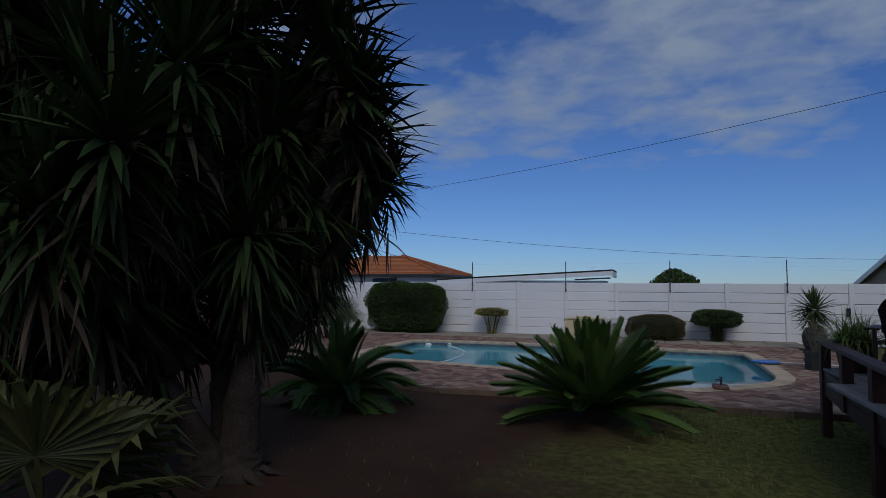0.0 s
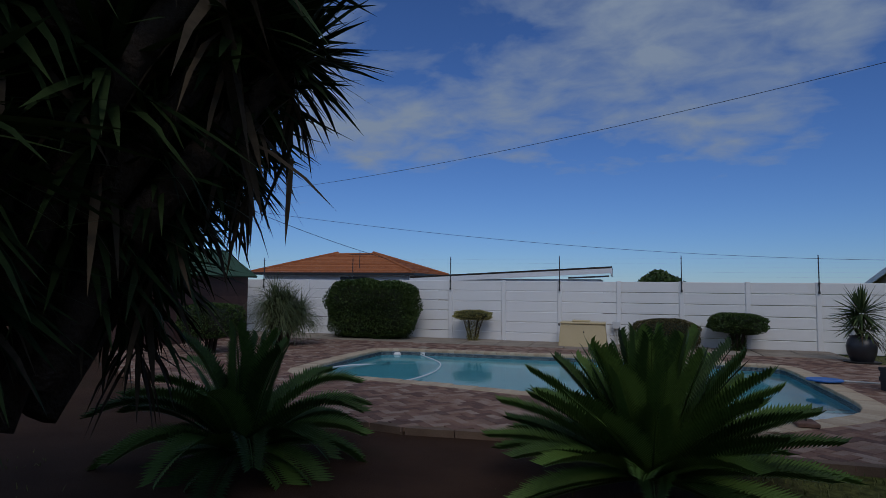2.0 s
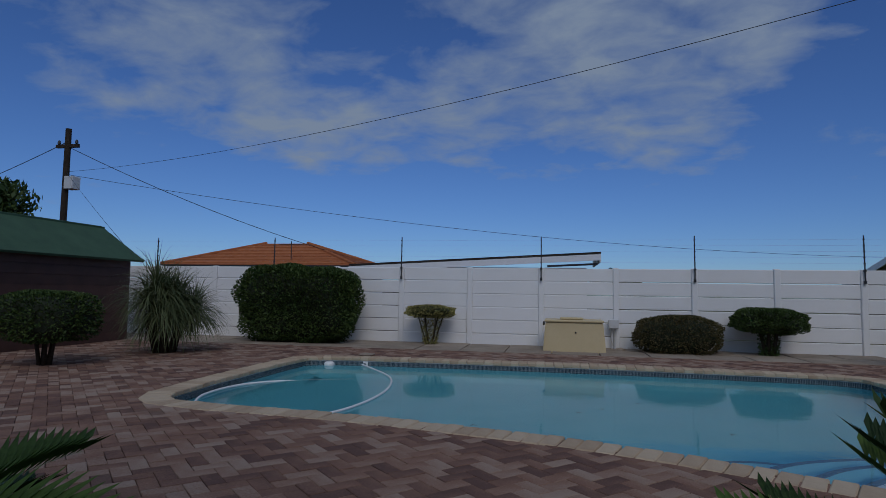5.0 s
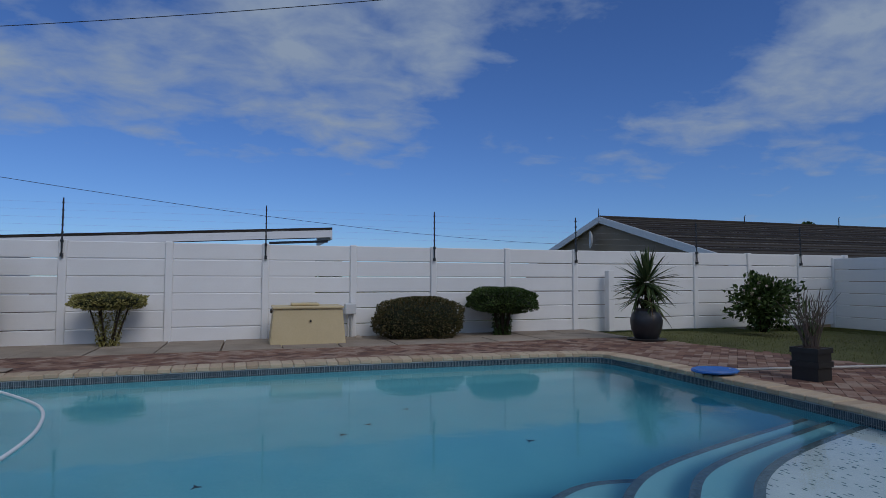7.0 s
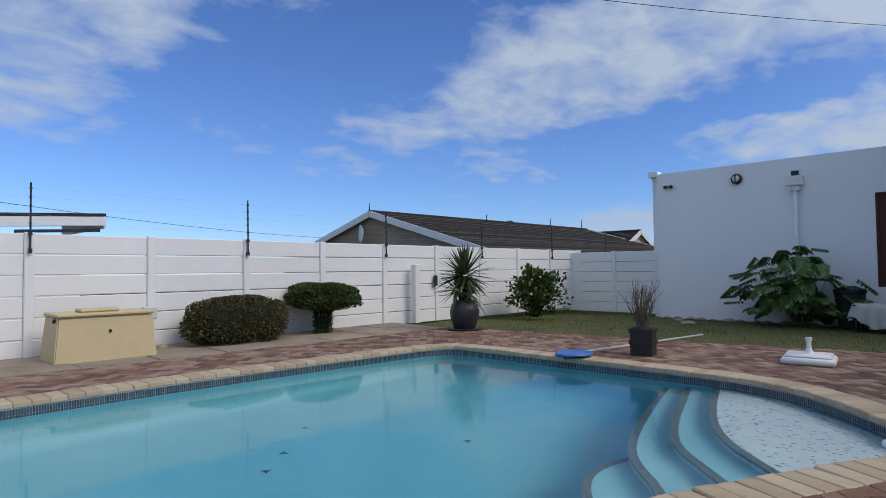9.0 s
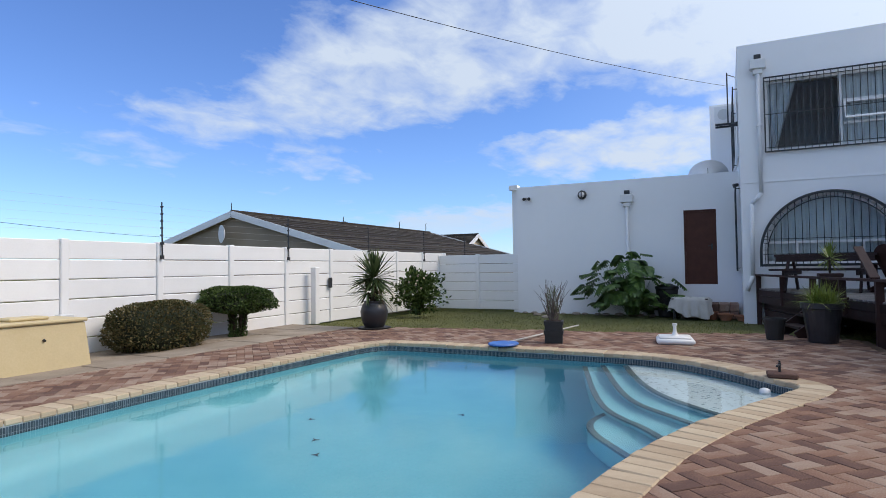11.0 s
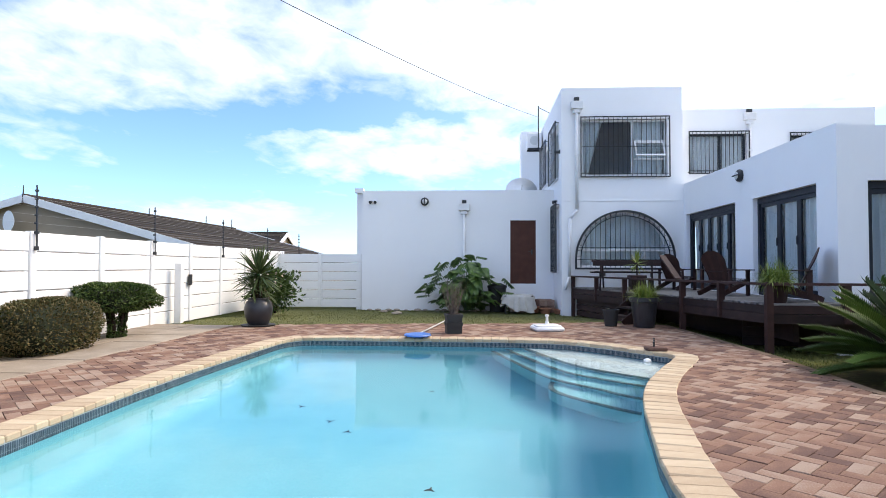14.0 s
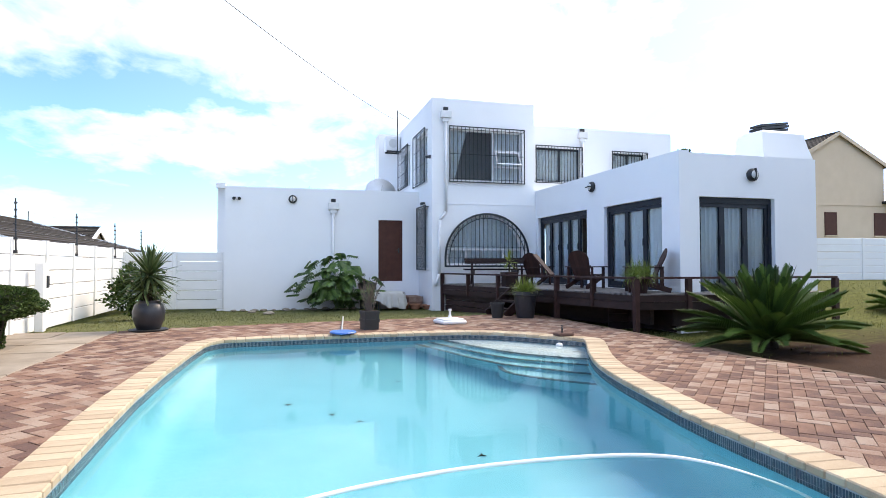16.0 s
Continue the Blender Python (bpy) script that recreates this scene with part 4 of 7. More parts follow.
def sliding_door(name, label, m, w, h, leaves, dark_leaf=None):
    t = thing(name, label, "door", m, kind="structure")
    f, dp = 0.075, 0.13
    part("door_frame", boxes((0, dp - 0.03, 0, f, dp + 0.07, h), (w - f, dp - 0.03, 0, w, dp + 0.07, h), (f, dp - 0.03, h - 0.12, w - f, dp + 0.07, h), (f, dp - 0.03, 0, w - f, dp + 0.07, 0.05)), FRAME, t, "charcoal aluminium frame")
    step = (w - 2 * f) / leaves
    for i in range(leaves):
        u = f + i * step
        lf = part("leaf", boxes((u, dp, 0.05, u + 0.065, dp + 0.045, h - 0.12), (u + step - 0.065, dp, 0.05, u + step, dp + 0.045, h - 0.12), (u + 0.065, dp, 0.05, u + step - 0.065, dp + 0.045, 0.16), (u + 0.065, dp, h - 0.2, u + step - 0.065, dp + 0.045, h - 0.12)), FRAME, t)
        if i != dark_leaf:
            part("pane", pane_mesh(u + 0.065, 0.16, u + step - 0.065, h - 0.2, dp + 0.02), GLASS, lf).visible_shadow = False
            part("curtain", curtain_mesh(step, h - 0.12, 0.03, 0.13), CURTAIN, t, "pale floor-length sheer curtain", m=pose(u, dp + 0.10, 0.04))
        part("handle", boxes((u + step - 0.05, dp - 0.03, 1.0, u + step - 0.03, dp, 1.16)), BLACK, lf)
    return t


sliding_door("door_1", "black-framed glass sliding doors standing partly open, sheer curtains inside", ext_n @ pose(0.16, 0, D), 3.08, 2.04, 5, 4)
sliding_door("door_2", "black-framed glass sliding doors with sheer curtains", ext_n @ pose(4.08, 0, D), 2.32, 2.02, 3)
sliding_door("door_3", "black-framed glass sliding doors with sheer curtains", facing_west(EX, EY - W - 0.24) @ pose(0, 0, D), 1.92, 1.98, 3)

bd = thing("door_4", "plain dark brown wooden back door, closed", "door", facing_west(LX, -2.85 - 4.73) @ pose(0, 0, 0.70), kind="structure")
part("door_frame", boxes((0, 0.02, 0, 0.05, 0.12, 2.0), (0.75, 0.02, 0, 0.80, 0.12, 2.0), (0.05, 0.02, 1.95, 0.75, 0.12, 2.0)), DOORWOOD, bd)
lf = part("door_leaf", boxes((0.05, 0.05, 0, 0.75, 0.09, 1.95), (0.05, 0.046, 0.95, 0.75, 0.05, 0.965)), DOORWOOD, bd)
part("handle", rod(boxes((0.66, 0.03, 0.92, 0.70, 0.05, 1.08)), (0.68, 0.0, 1.02), (0.58, 0.0, 1.02), 0.009), BLACK, lf)


def downpipe(x, y, z_top, z_bot, kick):
    t = thing("downpipe", "white painted rainwater head and downpipe", "downpipe", pose(x, y, 0), "downpipes")
    part("hopper", boxes((-0.16, -0.17, z_top - 0.22, 0, 0.17, z_top), (-0.12, -0.10, z_top - 0.34, 0, 0.10, z_top - 0.22), bevel=0.012), PIPE, t)
    part("spout", boxes((-0.10, -0.07, z_top + 0.02, 0.0, 0.07, z_top + 0.12)), BLACK, t, "dark overflow outlet")
    p = bmesh.new()
    rod(p, (-0.07, 0, z_top - 0.32), (-0.07, 0, z_bot), 0.045, 0.045, 12)
    if kick:
        rod(p, (-0.07, 0, z_bot), (-0.10, 0.20, z_bot - 0.25), 0.045, 0.045, 12)
        rod(p, (-0.10, 0.20, z_bot - 0.25), (-0.07, 0.22, z_bot - 1.9), 0.045, 0.045, 12)
        rod(p, (-0.07, 0.22, z_bot - 1.9), (-0.09, 0.34, z_bot - 2.25), 0.045, 0.045, 12)
    part("pipe", p, PIPE, t, smooth=True)
    part("bracket", boxes((-0.125, -0.055, (z_top + z_bot) / 2, 0, 0.055, (z_top + z_bot) / 2 + 0.03)), PIPE, t)


downpipe(TX, TY0 - 0.42, 5.95, 2.85, True)
downpipe(LX, -6.12, 3.22, 0.0, False)
downpipe(MX, TY1 - 2.42, 5.9, 3.6, False)


def bulkhead(m, s=1.0):
    t = thing("bulkhead_lamp", "round black bulkhead wall lamp", "wall lamp", m, "bulkhead lamps")
    b = bmesh.new()
    lathe(b, [(0.13 * s, 0), (0.14 * s, 0.03), (0.13 * s, 0.07), (0.09 * s, 0.10)], 24)
    part("housing", b, BLACK, t)
    g = bmesh.new()
    lathe(g, [(0.095 * s, 0.09), (0.07 * s, 0.12), (0.02 * s, 0.135)], 20)
    part("glass", g, GREYBOX, t, "frosted glass")
    part("guard", boxes((-0.13 * s, -0.012, 0.10, 0.13 * s, 0.012, 0.145)), BLACK, t)
    return t


WEST, NORTH = Matrix.Rotation(radians(-90), 4, "Y"), Matrix.Rotation(radians(-90), 4, "X")
bulkhead(Matrix.Translation((LX, -4.86, 3.30)) @ WEST, 0.95)
bulkhead(Matrix.Translation((EX, -14.16, 3.13)) @ WEST, 1.0)
bulkhead(Matrix.Translation((8.15, EY, 3.26)) @ NORTH, 1.0)


def spot(m):
    t = thing("security_light", "small twin security spotlight", "wall lamp", m, "security lights")
    part("base", boxes((-0.03, -0.05, -0.05, 0.0, 0.05, 0.05)), WHITE, t)
    for y in (-0.05, 0.05):
        b = bmesh.new()
        rod(b, (-0.03, y, 0), (-0.14, y * 1.6, -0.03), 0.03, 0.05, 12)
        part("lamp", b, BLACK, t)


spot(pose(LX, -3.20, 3.30))
spot(Matrix.Translation((TX + 0.9, TY0, 3.2)) @ pose(0, 0, 0, 0, 0, -90))
sc = thing("security_camera", "small black security camera", "camera", pose(TX + 0.12, TY0 + 0.02, 4.55))
part("bracket", boxes((-0.03, 0, -0.05, 0.03, 0.04, 0.05)), BLACK, sc)
part("body", rod(bmesh.new(), (0, 0.03, 0), (-0.14, 0.16, -0.04), 0.04, 0.045, 12), BLACK, sc)

ac = thing("air_conditioner", "white wall-mounted air conditioner unit", "air conditioner", pose(TX + 5.1, TY0 + 0.03, 5.62))
part("case", boxes((-0.35, 0, 0, 0.14, 0.55, 0.55), bevel=0.02), WHITE, ac)
part("grille", lathe(bmesh.new(), [(0.17, 0), (0.17, 0.012), (0.02, 0.014)], 24), GREYBOX, ac, m=Matrix.Translation((-0.352, 0.28, 0.27)) @ WEST)
for x in (-0.3, 0.05):
    part("bracket", boxes((x, -0.05, -0.06, x + 0.04, 0.52, 0.0)), BLACK, ac)
ds = thing("satellite_dish", "white satellite dish on the low roof", "dish", Matrix.Translation((16.6, -8.15, 3.95)) @ Matrix.Rotation(radians(-62), 4, "Y"))
part("reflector", lathe(bmesh.new(), [(0.02, 0.0), (0.3, 0.05), (0.52, 0.13), (0.58, 0.17), (0.585, 0.175)], 30), WHITE, ds, smooth=True)
part("arm", rod(bmesh.new(), (-0.35, 0, 0.0), (0, 0, 0.55), 0.015), POLEGREY, ds)
part("mast", rod(bmesh.new(), (0.02, 0, -0.05), (-0.45, 0, -0.30), 0.025), POLEGREY, ds)
ma = thing("aerial_mast", "thin dark aerial mast on the parapet", "aerial", pose(16.2, -8.75, 6.1))
part("mast", rod(bmesh.new(), (0, 0, -0.6), (0, 0, 1.0), 0.02), BLACK, ma)
part("arm", rod(bmesh.new(), (0, 0, 0.95), (0.1, -0.5, 0.72), 0.012), BLACK, ma)
rg = thing("burglar_bars", "black steel burglar bars on the low wing's side wall", "window bars", pose(15.3, -2.5, 2.3))
part("frame", boxes((0, -0.02, -0.1, 0.04, 0.02, 0.9), (0.5, -0.02, -0.1, 0.54, 0.02, 0.9), (0.04, -0.02, 0.0, 0.5, 0.02, 0.03), (0.04, -0.02, 0.3, 0.5, 0.02, 0.33), (0.04, -0.02, 0.6, 0.5, 0.02, 0.63), (0.0, -0.3, 0.85, 0.04, 0.0, 0.88)), BLACK, rg)

# ---- timber deck ----
deck = thing("deck", "raised dark-stained timber deck with weathered boards and low railing", "deck", kind="structure")
NW, SW_, NE, STEP = Vector((4.42, -11.12)), Vector((4.05, -15.6)), Vector((11.66, -9.25)), Vector((8.9, -10.0))
EDGE = [NE, STEP, NW, SW_]
# edge boards, posts and rail; set-back dark boards are added for the shade below
for a, b in zip(EDGE, EDGE[1:]):
    part("fascia_board", beam(bmesh.new(), (a.x, a.y, 0.565), (b.x, b.y, 0.565), 0.045, 0.125), WOOD_DARK, deck)
    part("fascia_board", beam(bmesh.new(), (a.x, a.y, 0.42), (b.x, b.y, 0.42), 0.040, 0.15), WOOD_DARK, deck)
    part("underside_board", beam(bmesh.new(), (a.x + 0.25, a.y - 1.0, 0.17), (b.x + 0.25, b.y - 1.0 if b is not SW_ else b.y, 0.17), 0.03, 0.36), WOOD_DARK, deck)
    run = (b - a).normalized()
    inward = Vector((run.y, -run.x)) if (a.x - b.x) > 1 else Vector((-run.y, run.x))
    depth = 0.12 if a is NE else 1.15
    back = inward * (depth if inward.y < 0 or inward.x > 0 else -depth)
    # dark boards down to the ground, standing in for the shadow under the deck
    for h in range(3):
        part("skirt_board", beam(bmesh.new(), (a.x + back.x, a.y + back.y, 0.27 - 0.165 * h), (b.x + back.x, b.y + back.y, 0.27 - 0.165 * h), 0.025, 0.15), WOOD_DARK, deck)
    n = max(2, round((b - a).length / 1.25))
    for k in range(n + 1):
        if k == n and b is not SW_:
            continue
        p = a.lerp(b, k / n)
        z = ground_z(p.x, p.y) - 0.1 if k % 2 == 0 else 0.36
        part("post", boxes((p.x - 0.05, p.y - 0.05, z, p.x + 0.05, p.y + 0.05, 0.95)), WOOD_RED, deck)
    part("handrail", beam(bmesh.new(), (a.x, a.y, 0.965), (b.x, b.y, 0.965), 0.13, 0.04), WOOD_RED, deck, "flat brown handrail")
part("sloping_rail", beam(bmesh.new(), (6.85, -10.55, 0.99), (7.70, -10.50, 1.47), 0.12, 0.035), WOOD_RED, deck, "sloping plank beside the steps")
for k in range(7):
    part("joist", boxes((4.9 + k * 1.0, EY + 0.05, 0.50, 4.95 + k * 1.0, -11.1 + k * 0.22, 0.628)), WOOD_DARK, deck)
# deep board added behind, keeping the space under the deck dark
part("bearer", boxes((4.75, -11.75, 0.02, 11.6, -11.65, 0.498)), WOOD_DARK, deck)
for i in range(54):
    x0 = 4.1 + i * 0.141
    x = x0 + 0.07
    # front line of the deck at this board
    if x < NW.x:
        y1 = -11.3 - (NW.x - x) * 12
    elif x < STEP.x:
        y1 = NW.y + (STEP.y - NW.y) * (x - NW.x) / (STEP.x - NW.x)
    else:
        y1 = STEP.y + (NE.y - STEP.y) * (x - STEP.x) / (NE.x - STEP.x)
    y0 = (EY + 0.01) if x > EX else -15.6
    if x < TX - 0.05 and y1 - y0 > 0.1:
        part("deck_board", boxes((x0 + 0.004, y0, 0.63, x0 + 0.137, y1, 0.66), bevel=0.003), DECKTOP, deck)
for x0 in (4.12, 4.27, 4.42, 4.57):
    part("deck_board", boxes((x0, -15.6, 0.631, x0 + 0.138, EY - 0.02, 0.659)), DECKTOP, deck)

st = thing("deck_stairs", "short dark timber stair down from the deck", "stairs", pose(7.85, -9.80, 0, 0, 0, 15), kind="structure")
for k in range(3):
    part("tread", boxes((-0.36, 0.05 + 0.24 * (2 - k) - 0.5, 0.15 + 0.17 * k, 0.36, 0.30 + 0.24 * (2 - k) - 0.5, 0.19 + 0.17 * k)), WOOD_DARK, st)
for x in (-0.40, 0.36):
    part("stringer", beam(bmesh.new(), (x + 0.02, 0.30, 0.02), (x + 0.02, -0.50, 0.60), 0.04, 0.20), WOOD_DARK, st)


def adirondack(x, y, turn):
    t = thing("adirondack_chair", "reddish-brown slatted wooden garden armchair on the deck", "chair", pose(x, y, 0.66, 0, 0, turn) @ Matrix.Scale(0.92, 4), "garden armchairs")
    for i in range(6):
        part("seat_slat", beam(bmesh.new(), (-0.27, 0.28 - i * 0.095, 0.36 - i * 0.025), (0.27, 0.28 - i * 0.095, 0.36 - i * 0.025), 0.085, 0.02), WOOD_RED, t)
    for i in range(7):
        # a fan of slats whose tops follow one round line
        sl = bmesh.new()
        face = []
        for e in (-0.039, 0.0, 0.039):
            u = -0.24 + i * 0.08 + e
            hgt = 0.70 + 0.28 * math.sqrt(max(0.0, 1 - (u / 0.29) ** 2))
            face.append(((u * 0.80, -0.20, 0.22), (u * 1.04, -0.20 - 0.33 * hgt / 0.98, hgt)))
        for d in (0.0, -0.02):
            for p, q in zip(face, face[1:]):
                sl.faces.new([sl.verts.new((c[0], c[1] + d, c[2])) for c in (p[0], q[0], q[1], p[1])])
        ring = [face[0][0], face[0][1], face[1][1], face[2][1], face[2][0]]
        for p, q in zip(ring, ring[1:]):
            sl.faces.new([sl.verts.new(c) for c in (p, q, (q[0], q[1] - 0.02, q[2]), (p[0], p[1] - 0.02, p[2]))])
        bmesh.ops.remove_doubles(sl, verts=sl.verts, dist=0.0005)
        bmesh.ops.recalc_face_normals(sl, faces=sl.faces)
        part("back_slat", sl, WOOD_RED, t)
    part("back_rail", boxes((-0.28, -0.36, 0.52, 0.28, -0.33, 0.60)), WOOD_RED, t)
    for s in (-1, 1):
        part("arm", boxes((s * 0.36 - 0.07, -0.42, 0.55, s * 0.36 + 0.07, 0.36, 0.575), bevel=0.008), WOOD_RED, t)
        part("leg", boxes((s * 0.31 - 0.02, 0.22, 0, s * 0.31 + 0.02, 0.32, 0.55)), WOOD_RED, t)
        part("leg", beam(bmesh.new(), (s * 0.29, 0.30, 0.32), (s * 0.29, -0.58, 0.04), 0.035, 0.11), WOOD_RED, t)
        part("leg", boxes((s * 0.34 - 0.015, -0.42, 0.12, s * 0.34 + 0.015, -0.34, 0.55)), WOOD_RED, t)
    return t


adirondack(5.12, -11.72, -26)
adirondack(7.15, -11.62, -148)
adirondack(10.0, -11.62, -140)

pt = thing("picnic_table", "dark-stained picnic table with attached benches under the arched window", "table", pose(10.3, -10.4, 0.66, 0, 0, 74))
for i in range(5):
    part("top_board", boxes((-0.85, -0.36 + i * 0.145, 0.70, 0.85, -0.225 + i * 0.145, 0.75)), WOOD_DARK, pt)
for s in (-1, 1):
    for k in range(2):
        part("seat_board", boxes((-0.85, s * 0.70 - 0.14 + k * 0.145, 0.42, 0.85, s * 0.70 - 0.005 + k * 0.145, 0.455)), WOOD_DARK, pt)
    part("seat_beam", boxes((s * 0.6 - 0.02, -0.82, 0.33, s * 0.6 + 0.02, 0.82, 0.42)), WOOD_DARK, pt)
    part("top_beam", boxes((s * 0.6 - 0.02, -0.34, 0.62, s * 0.6 + 0.02, 0.34, 0.71)), WOOD_DARK, pt)
    part("apron", boxes((-0.82, s * 0.33 - 0.015, 0.60, 0.82, s * 0.33 + 0.015, 0.698)), WOOD_DARK, pt)
    for q in (-1, 1):
        part("leg", beam(bmesh.new(), (s * 0.62, q * 0.62, 0.0), (s * 0.62, q * 0.18, 0.70), 0.04, 0.10), WOOD_DARK, pt)

pl = thing("planter_box", "square dark timber planter with a small spiky yucca", "planter", pose(8.75, -10.25, 0.66))
part("box", boxes((-0.16, -0.16, 0, 0.16, 0.16, 0.36), (-0.18, -0.18, 0.32, 0.18, 0.18, 0.38), bevel=0.008), WOOD_DARK, pl)
pb = bmesh.new()
rod(pb, (0, 0, 0.36), (0, 0, 0.62), 0.02, 0.018, 8)
part("stem", pb, BARK, pl)

# ---- by the low wing ----
sp = thing("brick_steps", "low dark brick steps at the back door", "steps", pose(12.9, -8.3, -0.14), kind="structure")
for k in range(2):
    for j in range(6):
        part("brick", boxes((-0.35 + 0.0 * k, -0.55 + j * 0.225, k * 0.19, 0.54, -0.335 + j * 0.225, k * 0.19 + 0.18 if k < 3 else k * 0.19 + 0.17), bevel=0.006) if k < 2 else boxes((0.0 + 0.1 * k - 0.2, -0.55 + j * 0.225, k * 0.19, 0.54, -0.335 + j * 0.225, k * 0.19 + 0.18), bevel=0.006), PAVER, sp)
ct = thing("side_table", "small garden table draped with a pale cloth", "table", pose(12.35, -7.75, -0.14))
part("tabletop", boxes((-0.3, -0.42, 0.50, 0.3, 0.42, 0.53), bevel=0.01), WOOD_DARK, ct)
for x in (-0.26, 0.24):
    for y in (-0.38, 0.36):
        part("leg", boxes((x, y, 0, x + 0.03, y + 0.03, 0.5)), BLACK, ct)
cl = bmesh.new()
# a sheet thrown over the top: the flat of it, then folds hanging to an uneven hem
TURNS, rows_ = 72, []
for j in range(9):
    row = []
    for i in range(TURNS):
        a = 2 * math.pi * i / TURNS
        k = (abs(math.cos(a) / 0.31) ** 6 + abs(math.sin(a) / 0.43) ** 6) ** (-1 / 6)
        if j < 3:
            r, z = k * (0.02, 0.6, 1.0)[j], 0.545 + 0.008 * math.sin(5 * a + j)
        else:
            f = (j - 2) / 6
            hem = 0.34 + 0.10 * math.sin(2 * a + 0.7) + 0.05 * math.sin(5 * a) + (0.06 if math.cos(a) < 0 else -0.16)
            r = k * 1.02 + f * (0.05 + 0.045 * math.sin(13 * a + 1.2 * math.sin(3 * a)) + 0.02 * math.sin(23 * a))
            z = 0.54 - hem * f
        row.append(cl.verts.new((r * math.cos(a), r * math.sin(a), z)))
    rows_.append(row)
for lo_, hi_ in zip(rows_, rows_[1:]):
    for i in range(TURNS):
        cl.faces.new((lo_[i], lo_[(i + 1) % TURNS], hi_[(i + 1) % TURNS], hi_[i]))
cl.faces.new(rows_[0])
tc = part("tablecloth", cl, CLOTH, smooth=True, m=pose(12.35, -7.75, -0.14))
tagged(tc, "crumpled pale grey cloth draped over the side table", "cloth")
bn = thing("refuse_bin", "black plastic refuse bin against the house wall", "bin", pose(13.0, -7.15, -0.15))
bb = bmesh.new()
lathe(bb, [(0.20, 0), (0.22, 0.02), (0.28, 0.72), (0.30, 0.74), (0.30, 0.80), (0.10, 0.88)], 20)
part("body", bb, POTPL, bn)
for k, (x, y, r, h) in enumerate(((12.3, -8.55, 0.17, 0.16), (12.2, -8.95, 0.20, 0.14), (12.45, -8.25, 0.13, 0.2))):
    tp = thing("clay_pot", "weathered empty terracotta pot by the steps", "pot", pose(x, y, -0.145), "terracotta pots")
    part("body", lathe(bmesh.new(), [(r * 0.7, 0), (r * 0.95, h * 0.8), (r * 1.08, h * 0.82), (r * 1.08, h), (r * 0.9, h), (r * 0.8, h * 0.5)], 20), CLAY, tp)
stones = [(11.9, -4.2, 0.16), (12.6, -3.7, 0.12)]
for k in range(15):
    stones.append((13.25 - 0.12 * random.random(), -3.1 - 0.30 * k - 0.1 * random.random(), random.uniform(0.07, 0.14)))
for k, (x, y, s) in enumerate(stones):
    sb = bmesh.new()
    bmesh.ops.create_icosphere(sb, subdivisions=2, radius=s)
    for v in sb.verts:
        v.co = Vector((v.co.x * 1.3, v.co.y, v.co.z * 0.4)) * (1 + 0.2 * noise.noise(v.co * 9 + Vector((k, 0, 0))))
    tagged(part("garden_stone", sb, CONCRETE, m=pose(x, y, -0.14)), "flat grey garden stone in the lawn edge", "stone", "garden stones")

# ---- along the back wall ----
pc = thing("pump_cover", "cream fibreglass pool pump cover against the wall", "pump box", pose(0.68, -0.72, 0.0))
b = bmesh.new()
lo = [(-0.62, -0.40), (0.60, -0.40), (0.60, 0.36), (-0.62, 0.36)]
v0 = [b.verts.new((x, y, 0.0)) for x, y in lo]
v1 = [b.verts.new((x * 0.91, y * 0.84, 0.60)) for x, y in lo]
for i in range(4):
    b.faces.new((v0[i], v0[(i + 1) % 4], v1[(i + 1) % 4], v1[i]))
b.faces.new(v1)
bmesh.ops.bevel(b, geom=list(b.edges), offset=0.015, segments=2, affect="EDGES")
part("cover", b, CREAM, pc)
part("lid", boxes((-0.585, -0.37, 0.60, 0.565, 0.33, 0.645), bevel=0.014), CREAM, pc)
part("lid_grip", boxes((-0.28, -0.20, 0.645, 0.18, 0.1, 0.69), bevel=0.016), CREAM, pc)
part("vent_hole", rod(bmesh.new(), (0.02, -0.385, 0.40), (0.02, -0.36, 0.41), 0.016, 0.016, 12), BLACK, pc)
part("hinge", rod(bmesh.new(), (-0.60, -0.36, 0.60), (-0.60, -0.30, 0.55), 0.02), BLACK, pc)
eb = thing("electrical_box", "grey weatherproof electrical box on a conduit", "electrical box", pose(1.50, -0.12, 0.0))
part("case", boxes((-0.10, -0.10, 0.45, 0.10, 0.04, 0.64), bevel=0.012), GREYBOX, eb)
part("conduit", rod(rod(bmesh.new(), (-0.03, 0, 0), (-0.03, 0, 0.46), 0.018), (0.03, 0, 0), (0.03, 0, 0.46), 0.018), GREYBOX, eb)
gs = bmesh.new()
bmesh.ops.create_icosphere(gs, subdivisions=2, radius=0.08)
for v in gs.verts:
    v.co.z *= 0.6
tagged(part("loose_stone", gs, CONCRETE, m=pose(1.62, -0.35, 0.03)), "small grey stone at the wall's foot", "stone")
gp = thing("gate_post", "short square white concrete post in front of the wall", "post", pose(7.0, -0.22, 0.0))
part("post", boxes((-0.075, -0.075, 0, 0.075, 0.075, 1.28), bevel=0.012), PRECAST, gp)
gl_ = thing("gate_lock", "black lock box on the wall gate", "lock", pose(7.76, -0.05, 0.91))
part("case", boxes((-0.05, -0.05, -0.12, 0.05, 0.0, 0.12), bevel=0.008), BLACK, gl_)

